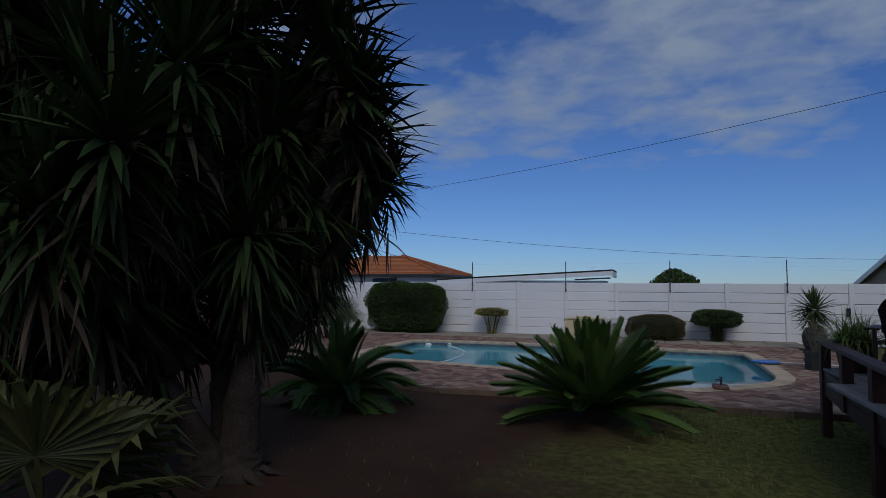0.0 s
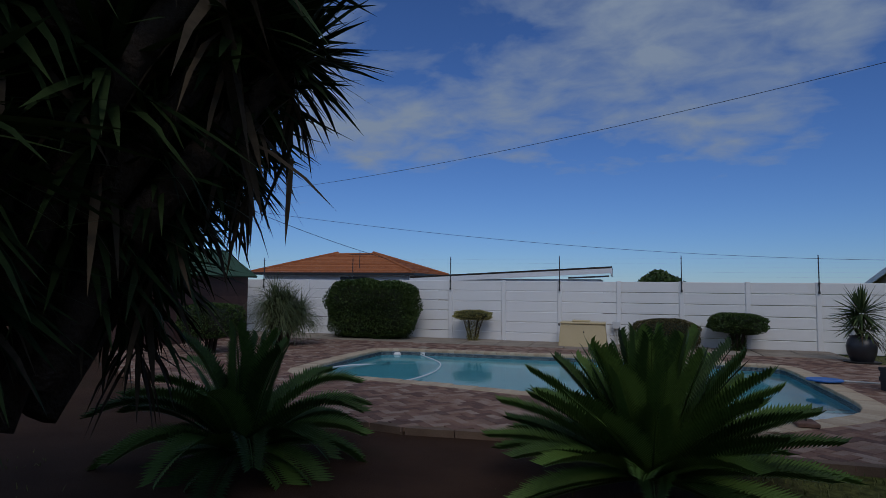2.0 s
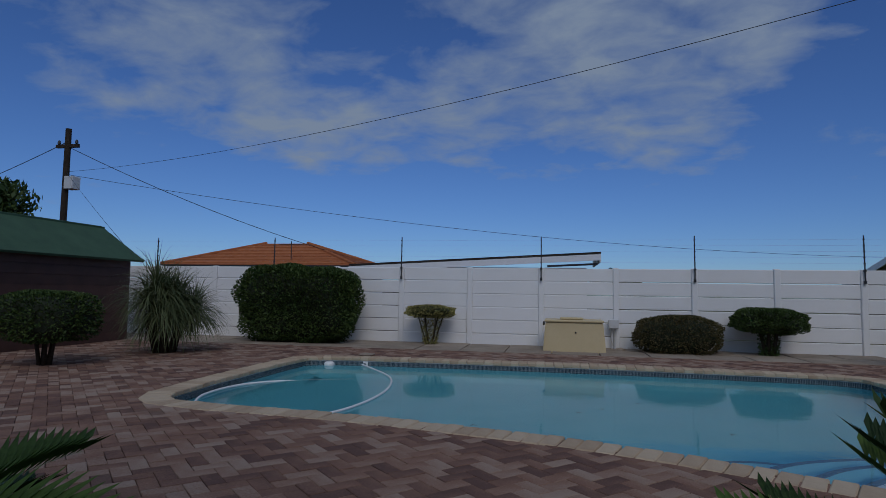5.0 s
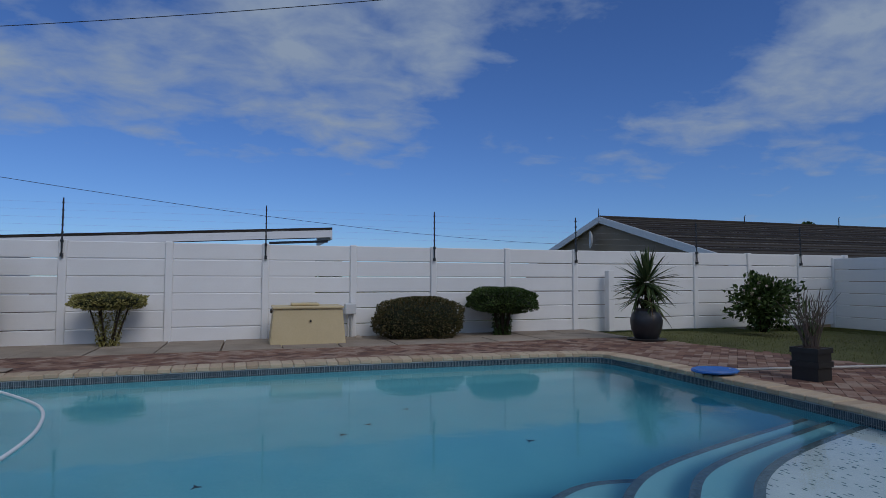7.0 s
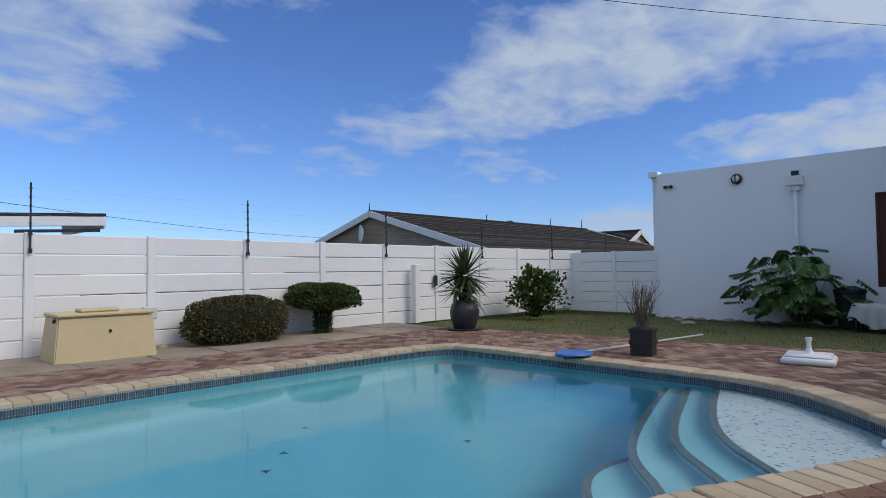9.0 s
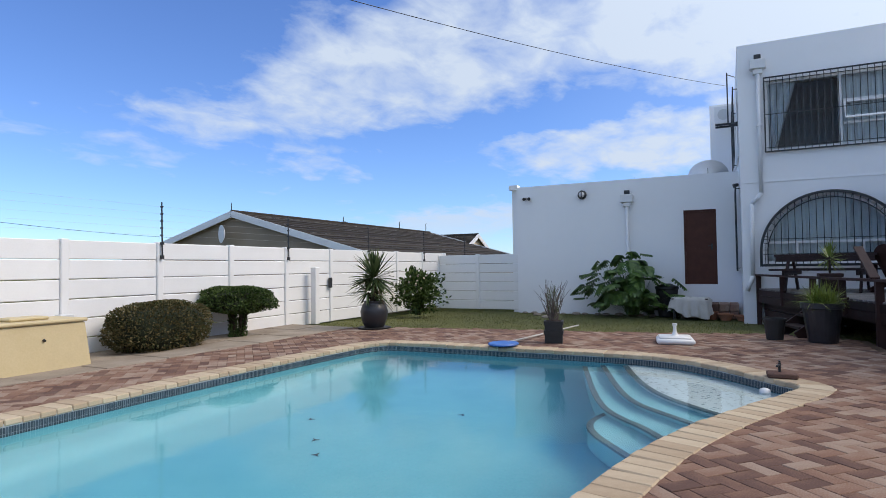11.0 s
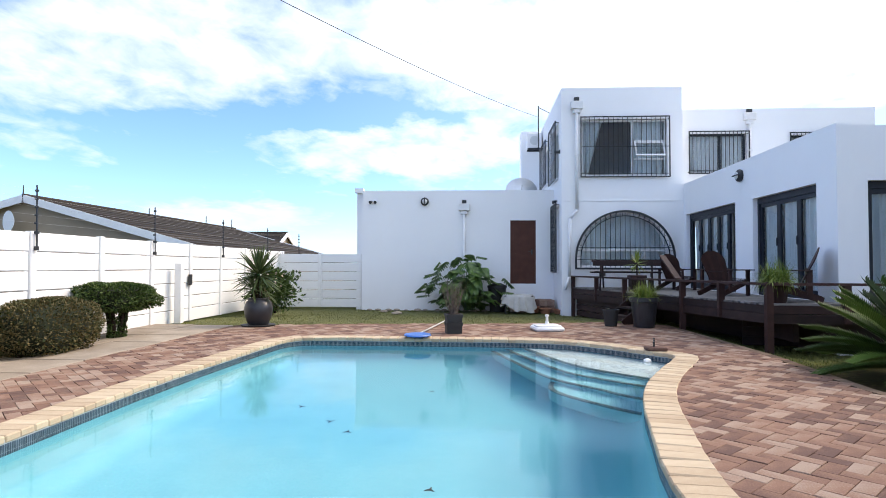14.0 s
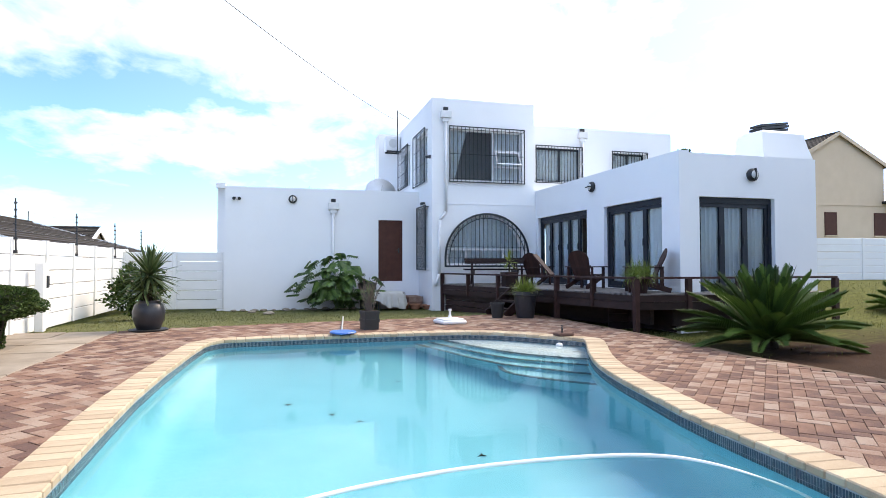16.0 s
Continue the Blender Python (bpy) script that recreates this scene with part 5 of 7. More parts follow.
# electric fence: brackets, rods, insulators and wires
fence = thing("electric_fence", "black electric fence rods and thin wires above the wall", "fence", kind="structure")
POLES = [-3.14 + 3.14 * i for i in range(-4, 7)]
for x in POLES:
    p = bmesh.new()
    rod(p, (x, -0.09, 1.45), (x, -0.07, 2.40), 0.014, 0.012, 6)
    po = part("rod", p, BLACK, fence)
    part("bracket", boxes((x - 0.02, -0.11, 1.44, x + 0.02, -0.055, 1.50), (x - 0.02, -0.11, 1.68, x + 0.02, -0.055, 1.72)), BLACK, po)
    for k in range(5):
        part("insulator", rod(bmesh.new(), (x - 0.0, -0.095, 1.84 + 0.12 * k), (x, -0.05, 1.84 + 0.12 * k), 0.017, 0.017, 6), BLACK, po)
for k in range(5):
    w = bmesh.new()
    for a, c in zip(POLES, POLES[1:]):
        rod(w, (a, -0.08, 1.84 + 0.12 * k), (c, -0.08, 1.84 + 0.12 * k), 0.0008, 0.0008, 4, False)
    part("wire", w, POLEGREY, fence)

# ---- beside and in the pool ----
ub = thing("umbrella_base", "white plastic water-filled parasol base", "parasol base", pose(6.08, -7.86, 0.025, 0, 0, 8))
part("base", boxes((-0.27, -0.27, 0.0, 0.27, 0.27, 0.085), (-0.23, -0.23, 0.08, 0.23, 0.23, 0.11), bevel=0.028), WHITEPL, ub, smooth=True)
part("tube", lathe(bmesh.new(), [(0.075, 0.10), (0.045, 0.13), (0.026, 0.18), (0.024, 0.26), (0.036, 0.265), (0.036, 0.30)], 18), WHITEPL, ub)
nt_ = thing("pool_net", "blue leaf skimmer net on a long pale pole", "pool net", pose(4.74, -5.55, 0.040))
b = bmesh.new()
lathe(b, [(0.26, 0.02), (0.27, 0.035), (0.255, 0.05), (0.15, 0.035), (0.02, 0.03)], 24)
for v in b.verts:
    v.co.y *= 0.85
part("net_head", b, BLUE, nt_)
part("pole", rod(bmesh.new(), (0.2, 0, 0.03), (3.4, -0.35, 0.0), 0.016, 0.016, 10), POLEGREY, nt_)
tp = thing("pool_tap", "small dark tap standing on a brick at the pool's rim", "tap", pose(3.52, -9.08, 0.035))
part("foot", boxes((-0.12, -0.16, 0, 0.10, 0.12, 0.05), bevel=0.01), PAVER, tp)
b = bmesh.new()
rod(b, (0, 0, 0.04), (0, 0, 0.15), 0.014)
rod(b, (0, 0, 0.13), (-0.08, 0.03, 0.12), 0.012)
rod(b, (-0.03, 0, 0.165), (0.03, 0, 0.165), 0.01)
part("tap", b, BLACK, tp)
fl = thing("chlorine_float", "white floating chlorine dispenser", "float", pose(3.32, -8.93, WATER_Z))
part("cap", lathe(bmesh.new(), [(0.02, -0.08), (0.04, -0.06), (0.055, 0.0), (0.05, 0.03), (0.02, 0.045)], 18), WHITEPL, fl, smooth=True)
f2 = thing("pool_float", "white round float by the skimmer", "float", pose(-3.47, -3.42, WATER_Z))
part("cap", lathe(bmesh.new(), [(0.05, -0.06), (0.09, -0.04), (0.09, 0.03), (0.06, 0.06)], 18), WHITEPL, f2)
sk = thing("pool_skimmer", "white skimmer weir frame with its lid in the pool's rim", "skimmer", pose(-2.98, -3.3, 0.0))
part("weir_frame", boxes((-0.17, -0.05, -0.16, 0.17, -0.01, -0.13), (-0.17, -0.05, -0.06, 0.17, -0.01, -0.03), (-0.17, -0.05, -0.13, -0.14, -0.01, -0.06), (0.14, -0.05, -0.13, 0.17, -0.01, -0.06)), WHITEPL, sk)
part("lid", boxes((-0.12, 0.30, 0.03, 0.12, 0.52, 0.05), bevel=0.008), CONCRETE, sk)


def arc_points(pts, n=10):
    """A smooth run through a few points."""
    out = []
    for i in range(len(pts) - 1):
        p0, p1, p2, p3 = (Vector(pts[max(0, min(len(pts) - 1, i + k))]) for k in (-1, 0, 1, 2))
        for s in range(n):
            t = s / n
            out.append(0.5 * ((2 * p1) + (p2 - p0) * t + (2 * p0 - 5 * p1 + 4 * p2 - p3) * t * t + (3 * p1 - p0 - 3 * p2 + p3) * t ** 3))
    return out + [Vector(pts[-1])]


hz = WATER_Z + 0.012
hose = thing("pool_hose", "ribbed white pool cleaner hose floating on the water", "hose")
part("hose", sweep(bmesh.new(), arc_points([(-2.95, -3.32, -0.08), (-2.78, -3.5, hz), (-2.1, -4.5, hz), (-1.83, -5.4, hz), (-1.78, -6.2, hz), (-1.86, -6.85, hz), (-2.05, -7.22, hz - 0.01), (-2.45, -7.42, hz - 0.03), (-2.85, -7.45, hz - 0.10), (-3.4, -7.2, hz - 0.06), (-3.74, -6.7, hz), (-3.78, -5.9, hz), (-3.5, -5.35, hz - 0.01), (-3.1, -5.0, hz - 0.05), (-2.6, -4.6, hz - 0.2)], 9), 0.015, 8), WHITEPL, hose)
for k, (x, y) in enumerate(((0.6, -5.3), (0.9, -5.05), (2.2, -6.0), (1.4, -4.6), (-0.6, -6.2))):
    lf = bmesh.new()
    for q in range(3):
        a = q * 2.1 + k
        rod(lf, (0, 0, 0.008), (0.045 * math.cos(a), 0.045 * math.sin(a), 0.006), 0.011, 0.004, 6)
    tagged(part("sunken_leaf", lf, CORE, m=pose(x, y, -1.078)), "dark fallen leaf on the pool floor", "leaf", "fallen leaves")

# ---- plants ----
class Leaves:
    """Collects blades and leaflets as plain vertices and faces."""

    def __init__(self):
        self.v, self.f = [], []

    def quad(self, a, b, c, d):
        n = len(self.v)
        self.v += [tuple(a), tuple(b), tuple(c), tuple(d)]
        self.f.append((n, n + 1, n + 2, n + 3))

    def blade(self, base, way, length, width, droop=0.3, segs=3, twist=None, fold=0.0):
        """A tapering strap that sags towards its tip."""
        way = Vector(way).normalized()
        side = way.cross(Vector((0, 0, 1)))
        if side.length < 1e-3:
            side = Vector((1, 0, 0))
        side.normalize()
        if twist:
            side = (side * math.cos(twist) + way.cross(side) * math.sin(twist)).normalized()
        p, d = Vector(base), way.copy()
        n = len(self.v)
        for i in range(segs + 1):
            s = i / segs
            w = width * (0.55 + 1.1 * s if s < 0.35 else 1.0 - ((s - 0.35) / 0.65) ** 1.4) * 0.5
            if i == segs:
                self.v.append(tuple(p))
            else:
                self.v += [tuple(p - side * w), tuple(p + side * w)]
            p = p + d * (length / segs)
            d = (d + Vector((0, 0, -droop / segs))).normalized()
        for i in range(segs - 1):
            a = n + 2 * i
            self.f.append((a, a + 1, a + 3, a + 2))
        a = n + 2 * (segs - 1)
        self.f.append((a, a + 1, a + 2))

    def diamond(self, c, way, up, size, ratio=0.55):
        way, up = Vector(way).normalized(), Vector(up)
        side = way.cross(up)
        if side.length < 1e-3:
            side = Vector((1, 0, 0))
        side.normalize()
        c = Vector(c)
        self.quad(c - way * size / 2, c + side * size * ratio / 2, c + way * size / 2, c - side * size * ratio / 2)

    def build(self, name, mat, parent=None, label=""):
        me = bpy.data.meshes.new(name)
        me.from_pydata(self.v, [], self.f)
        me.materials.append(mat)
        ob = new(name, me)
        if parent is not None:
            ob.parent = parent
        if label:
            ob["label"] = label
        return ob


rnd = random.Random(7)


def sphere_dir(lo, hi):
    """A random direction whose height angle lies between lo and hi degrees."""
    a, e = rnd.uniform(0, 2 * math.pi), radians(rnd.uniform(lo, hi))
    return Vector((math.cos(a) * math.cos(e), math.sin(a) * math.cos(e), math.sin(e)))


def yucca_head(green, dead, p, size, n=85, axis=Vector((0, 0, 1)), skirt=30):
    q = Vector((0, 0, 1)).rotation_difference(axis)
    for i in range(n):
        d = q @ sphere_dir(-45, 88)
        green.blade(Vector(p) + d * 0.05, d, size * rnd.uniform(0.75, 1.1), size * 0.085, rnd.uniform(0.05, 0.5), 3, rnd.uniform(-0.5, 0.5))
    for i in range(skirt):
        d = sphere_dir(-80, -25)
        dead.blade(Vector(p) - Vector((0, 0, rnd.uniform(0.05, 0.5))), d, size * rnd.uniform(0.7, 1.15), size * 0.07, rnd.uniform(0.6, 1.4), 3, rnd.uniform(-0.6, 0.6))


def limb(bm, pts, radii, n=14, rough=0.10):
    """A knotty tapering stem lofted through the points."""
    line = arc_points(pts, 8)
    rings = []
    for i, p in enumerate(line):
        f = i / (len(line) - 1) * (len(radii) - 1)
        k = min(int(f), len(radii) - 2)
        r = radii[k] + (radii[k + 1] - radii[k]) * (f - k)
        ring = []
        for j in range(n):
            a = 2 * math.pi * j / n
            bumpy = 1 + rough * noise.noise(Vector((math.cos(a) * 2.2, math.sin(a) * 2.2, i * 0.55))) + rough * 0.6 * noise.noise(Vector((math.cos(a) * 6, math.sin(a) * 6, i * 1.9)))
            ring.append(bm.verts.new((p.x + math.cos(a) * r * bumpy, p.y + math.sin(a) * r * bumpy, p.z)))
        rings.append(ring)
    for lo, hi in zip(rings, rings[1:]):
        for j in range(n):
            bm.faces.new((lo[j], lo[(j + 1) % n], hi[(j + 1) % n], hi[j]))
    return bm


def yucca_tree():
    t = thing("yucca_tree", "large many-headed yucca tree with spiky dark leaves and grey trunks", "tree", pose(-0.75, -15.1, ground_z(-0.75, -15.1) - 0.03))
    trunk = bmesh.new()
    heads = []
    # main stems lean apart from one swollen foot
    stems = (((0, 0, 0), (0.05, 0.05, 1.0), (0.15, 0.25, 2.1), 0.15), ((-0.15, 0.1, 0), (-0.45, 0.3, 1.1), (-0.8, 0.6, 2.4), 0.12), ((-0.1, -0.15, 0), (-0.35, -0.5, 0.9), (-0.5, -1.0, 1.7), 0.10),
             ((-0.25, -0.05, 0), (-0.9, -0.25, 1.2), (-1.5, -0.5, 2.5), 0.12))
    for a, b, c, r in stems:
        limb(trunk, [(a[0], a[1], -0.12), (a[0] * 0.95 + b[0] * 0.05, a[1] * 0.95 + b[1] * 0.05, 0.08), (a[0] * 0.8 + b[0] * 0.2, a[1] * 0.8 + b[1] * 0.2, 0.3), b, c], [r * 2.1, r * 1.55, r * 1.05, r * 0.85, r * 0.7], rough=0.28)
        for k in range(3):
            e = Vector(c) + Vector((rnd.uniform(-0.7, 0.5), rnd.uniform(-0.6, 0.6), rnd.uniform(0.4, 1.6)))
            rod(trunk, c, e, r * 0.7, r * 0.4, 8)
            heads.append((e, rnd.uniform(0.66, 0.84)))
    for p, s in (((0.05, -1.35, 2.45), 0.80), ((0.80, 0.40, 3.25), 0.68), ((0.70, 0.80, 2.6), 0.66), ((0.25, 0.05, 2.9), 0.74), ((0.55, 0.35, 3.9), 0.74), ((0.1, -0.3, 3.6), 0.78), ((-0.5, -1.1, 3.1), 0.8),
                 ((-1.2, -1.0, 2.3), 0.8), ((-1.6, -0.2, 3.3), 0.8), ((-0.6, 0.2, 4.3), 0.8), ((0.4, -0.5, 4.6), 0.8), ((-1.0, -1.4, 3.9), 0.8), ((-0.1, 0.8, 3.2), 0.75), ((-0.4, -1.0, 1.6), 0.75),
                 ((-1.5, -1.3, 1.5), 0.8), ((-0.2, -0.6, 2.4), 0.74), ((0.35, 0.45, 2.3), 0.7), ((-1.9, -1.6, 3.0), 0.8), ((-1.4, 0.3, 2.2), 0.8), ((0.75, 0.1, 4.4), 0.72), ((0.78, 0.62, 2.9), 0.72), ((0.66, 0.3, 3.55), 0.72), ((0.2, -0.2, 1.95), 0.72), ((-0.15, 0.3, 1.9), 0.7), ((-0.7, -0.6, 2.0), 0.8), ((-0.3, -1.5, 2.0), 0.76),
                 ((-1.0, -1.7, 2.6), 0.8), ((0.15, -0.9, 3.1), 0.78), ((-0.6, 0.4, 2.6), 0.75), ((-0.9, -0.4, 2.9), 0.8), ((0.0, 0.3, 4.9), 0.8), ((-1.1, -0.8, 4.7), 0.8), ((-1.9, -1.9, 2.0), 0.8), ((-2.2, -1.0, 2.6), 0.8), ((-2.2, -1.2, 3.8), 0.8), ((-0.2, -0.2, 4.2), 0.8), ((-0.9, 0.3, 1.5), 0.7), ((-1.3, -0.3, 1.4), 0.7), ((-0.9, -1.7, 1.5), 0.8), ((-1.6, -2.1, 1.3), 0.8), ((-0.5, -0.5, 1.35), 0.66), ((-0.9, -1.1, 1.2), 0.7), ((0.05, 0.1, 1.55), 0.6), ((0.35, 1.0, 2.25), 0.58), ((0.0, 1.05, 2.0), 0.62), ((-0.35, 1.2, 1.9), 0.62), ((-0.35, 1.1, 2.6), 0.66), ((0.3, 1.0, 2.85), 0.66), ((-0.8, 1.3, 2.2), 0.7), ((-0.05, 1.1, 1.6), 0.5), ((0.1, 0.6, 1.8), 0.6), ((0.55, 1.0, 2.75), 0.62), ((0.15, 0.9, 2.5), 0.66), ((0.0, 1.0, 3.1), 0.7), ((-0.2, 0.8, 2.3), 0.66), ((0.45, 0.85, 3.3), 0.64), ((0.35, 0.75, 1.95), 0.52), ((0.62, 1.05, 2.4), 0.5), ((0.5, 0.95, 3.0), 0.6), ((0.85, 1.05, 2.55), 0.42), ((-0.08, 1.85, 2.55), 0.58), ((0.12, 1.95, 3.0), 0.62), ((-0.45, 1.65, 2.4), 0.60), ((0.15, 1.55, 3.45), 0.7)):
        rod(trunk, (p[0] * 0.5, p[1] * 0.5, max(0.9, p[2] - 0.9)), p, 0.08, 0.06, 7)
        heads.append((Vector(p), s))
    for k in range(6):
        a = k * 1.1 + 0.3
        limb(trunk, [(0.10 * math.cos(a), 0.10 * math.sin(a), 0.12), (0.28 * math.cos(a), 0.28 * math.sin(a), 0.04), (0.50 * math.cos(a + 0.2), 0.50 * math.sin(a + 0.2), -0.04)], [0.07, 0.055, 0.02], 8, 0.3)
    part("trunk", trunk, BARK, t, smooth=True)
    for p, s in heads:
        g, d = Leaves(), Leaves()
        yucca_head(g, d, p, s, 115, skirt=36 if p[0] < 0.1 else 10)
        # older green straps hang down all round the head
        for i in range(0 if p.x > 0.45 else 50 if p.z < 3.4 else 24):
            g.blade(p - Vector((0, 0, rnd.uniform(0.0, 0.3))), sphere_dir(-50, 15), s * rnd.uniform(0.75, 1.05), s * 0.075, rnd.uniform(1.0, 2.2), 4, rnd.uniform(-0.6, 0.6))
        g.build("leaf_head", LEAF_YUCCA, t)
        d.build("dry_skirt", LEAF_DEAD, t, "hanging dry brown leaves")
    return t


yucca_tree()


def cycad(x, y, r, n, label, stiff=1.0):
    t = thing("cycad", label, "cycad", pose(x, y, ground_z(x, y) - 0.04), group="cycads")
    part("trunk", lathe(bmesh.new(), [(0.13, -0.05), (0.14, 0.05), (0.11, 0.12), (0.04, 0.17)], 14), BARK, t, "stubby scaly trunk")
    for i in range(n):
        lv = Leaves()
        a = i * 2.399 + rnd.uniform(-0.2, 0.2)
        s = (i + 0.5) / n
        e = radians(84 - 80 * s ** 0.95 + rnd.uniform(-9, 9))
        length = r * rnd.uniform(0.9, 1.1) * (0.86 + 0.12 * s)
        d = Vector((math.cos(a) * math.cos(e), math.sin(a) * math.cos(e), math.sin(e)))
        p = Vector((0, 0, 0.13)) + Vector((math.cos(a), math.sin(a), 0)) * 0.08
        segs, sag = 46, rnd.uniform(0.3, 0.6) / stiff
        for k in range(segs):
            f = k / segs
            q = p + d * (length / segs)
            side = d.cross(Vector((0, 0, 1)))
            side = side.normalized() if side.length > 1e-3 else Vector((1, 0, 0))
            up = side.cross(d).normalized()
            w = 0.007 * (1 - f) + 0.002
            if k == 0:
                lv.v += [tuple(p - side * w), tuple(p + side * w)]
            lv.v += [tuple(q - side * w), tuple(q + side * w)]
            b0 = last if k else len(lv.v) - 4
            last = len(lv.v) - 2
            lv.f.append((b0, b0 + 1, last + 1, last))
            if f > 0.06:
                # leaflets stay long up to the blunt tip
                ll = (0.225 * math.sin(math.pi * min(0.88, 0.20 + f * 0.72)) ** 0.6 + 0.01) * rnd.uniform(0.9, 1.08)
                for sg in (-1, 1):
                    way = (side * sg * (0.84 - 0.3 * f) + d * (0.42 + 0.3 * f) + up * 0.46).normalized()
                    tip = p + way * ll
                    bw = d * 0.0215
                    mid = p.lerp(tip, 0.5)
                    lv.v += [tuple(mid + bw), tuple(tip - Vector((0, 0, 0.012))), tuple(mid - bw)]
                    m = len(lv.v)
                    lv.f.append((b0 if sg < 0 else b0 + 1, m - 3, m - 2, m - 1))
            p = q
            d = (d + Vector((0, 0, -sag / segs)) * (0.4 + 1.1 * f)).normalized()
        lv.build("frond", LEAF_CYCAD, t)
    return t


cycad(1.80, -11.65, 1.24, 78, "broad dark green cycad with stiff feathery fronds on bare soil")
cycad(-1.5, -12.1, 1.20, 40, "dark cycad with arching drooping fronds beside the paving", 0.33)
cycad(5.6, -19.6, 0.75, 30, "small cycad on the far lawn")


def fan_palm(x, y, z):
    t = thing("fan_palm", "young fan palm with pleated yellow-green leaves", "palm", pose(x, y, z))
    part("stem", rod(bmesh.new(), (0, 0, -0.3), (0, 0, 0.25), 0.10, 0.07, 10), BARK, t)
    for a, e, s in ((-20, 25, 0.62), (-75, 15, 0.66), (-120, 30, 0.6), (30, 45, 0.6), (-45, 60, 0.6), (170, 50, 0.6), (100, 40, 0.55), (-5, -5, 0.5)):
        lv = Leaves()
        d = Vector((math.cos(radians(a)) * math.cos(radians(e)), math.sin(radians(a)) * math.cos(radians(e)), math.sin(radians(e))))
        hub = Vector((0, 0, 0.2)) + d * 0.42
        side = d.cross(Vector((0, 0, 1))).normalized()
        lv.quad(Vector((0, 0, 0.2)) - side * 0.012, Vector((0, 0, 0.2)) + side * 0.012, hub + side * 0.01, hub - side * 0.01)
        # pleated web out to half the radius, then split fingers
        n_f, tips = 24, []
        nrm = side.cross(d).normalized()
        for k in range(2 * n_f + 1):
            g = radians(-130 + 260 * k / (2 * n_f))
            w = (d * math.cos(g) + side * math.sin(g)).normalized()
            tips.append((w, hub + w * s * 0.55 + nrm * (0.022 if k % 2 else -0.004) - Vector((0, 0, 0.03))))
        for (w0, p0), (w1, p1) in zip(tips, tips[1:]):
            n0 = len(lv.v)
            lv.v += [tuple(hub), tuple(p0), tuple(p1)]
            lv.f.append((n0, n0 + 1, n0 + 2))
        for k in range(1, 2 * n_f, 2):
            w, mid = tips[k]
            e0, e1 = tips[k - 1][1], tips[k + 1][1]
            ln = s * rnd.uniform(0.40, 0.55)
            p1 = mid + w * ln * 0.55 - Vector((0, 0, 0.04))
            p2 = mid + w * ln - Vector((0, 0, rnd.uniform(0.08, 0.2)))
            hw = (e1 - e0) * 0.32
            n0 = len(lv.v)
            lv.v += [tuple(e0), tuple(mid), tuple(e1), tuple(p1 - hw), tuple(p1 + hw), tuple(p2)]
            lv.f += [(n0, n0 + 1, n0 + 4, n0 + 3), (n0 + 1, n0 + 2, n0 + 4), (n0 + 3, n0 + 4, n0 + 5)]
        lv.build("fan_leaf", LEAF_FAN, t)
    dry = Leaves()
    for k in range(26):
        dry.blade((rnd.uniform(0.2, 0.6), rnd.uniform(-0.4, 0.0), rnd.uniform(0.1, 0.3)), sphere_dir(-75, -20), rnd.uniform(0.2, 0.4), 0.014, 0.8, 3)
    dry.build("dry_leaf", LEAF_DEAD, t)
    return t


fan_palm(-0.35, -17.05, 0.25)


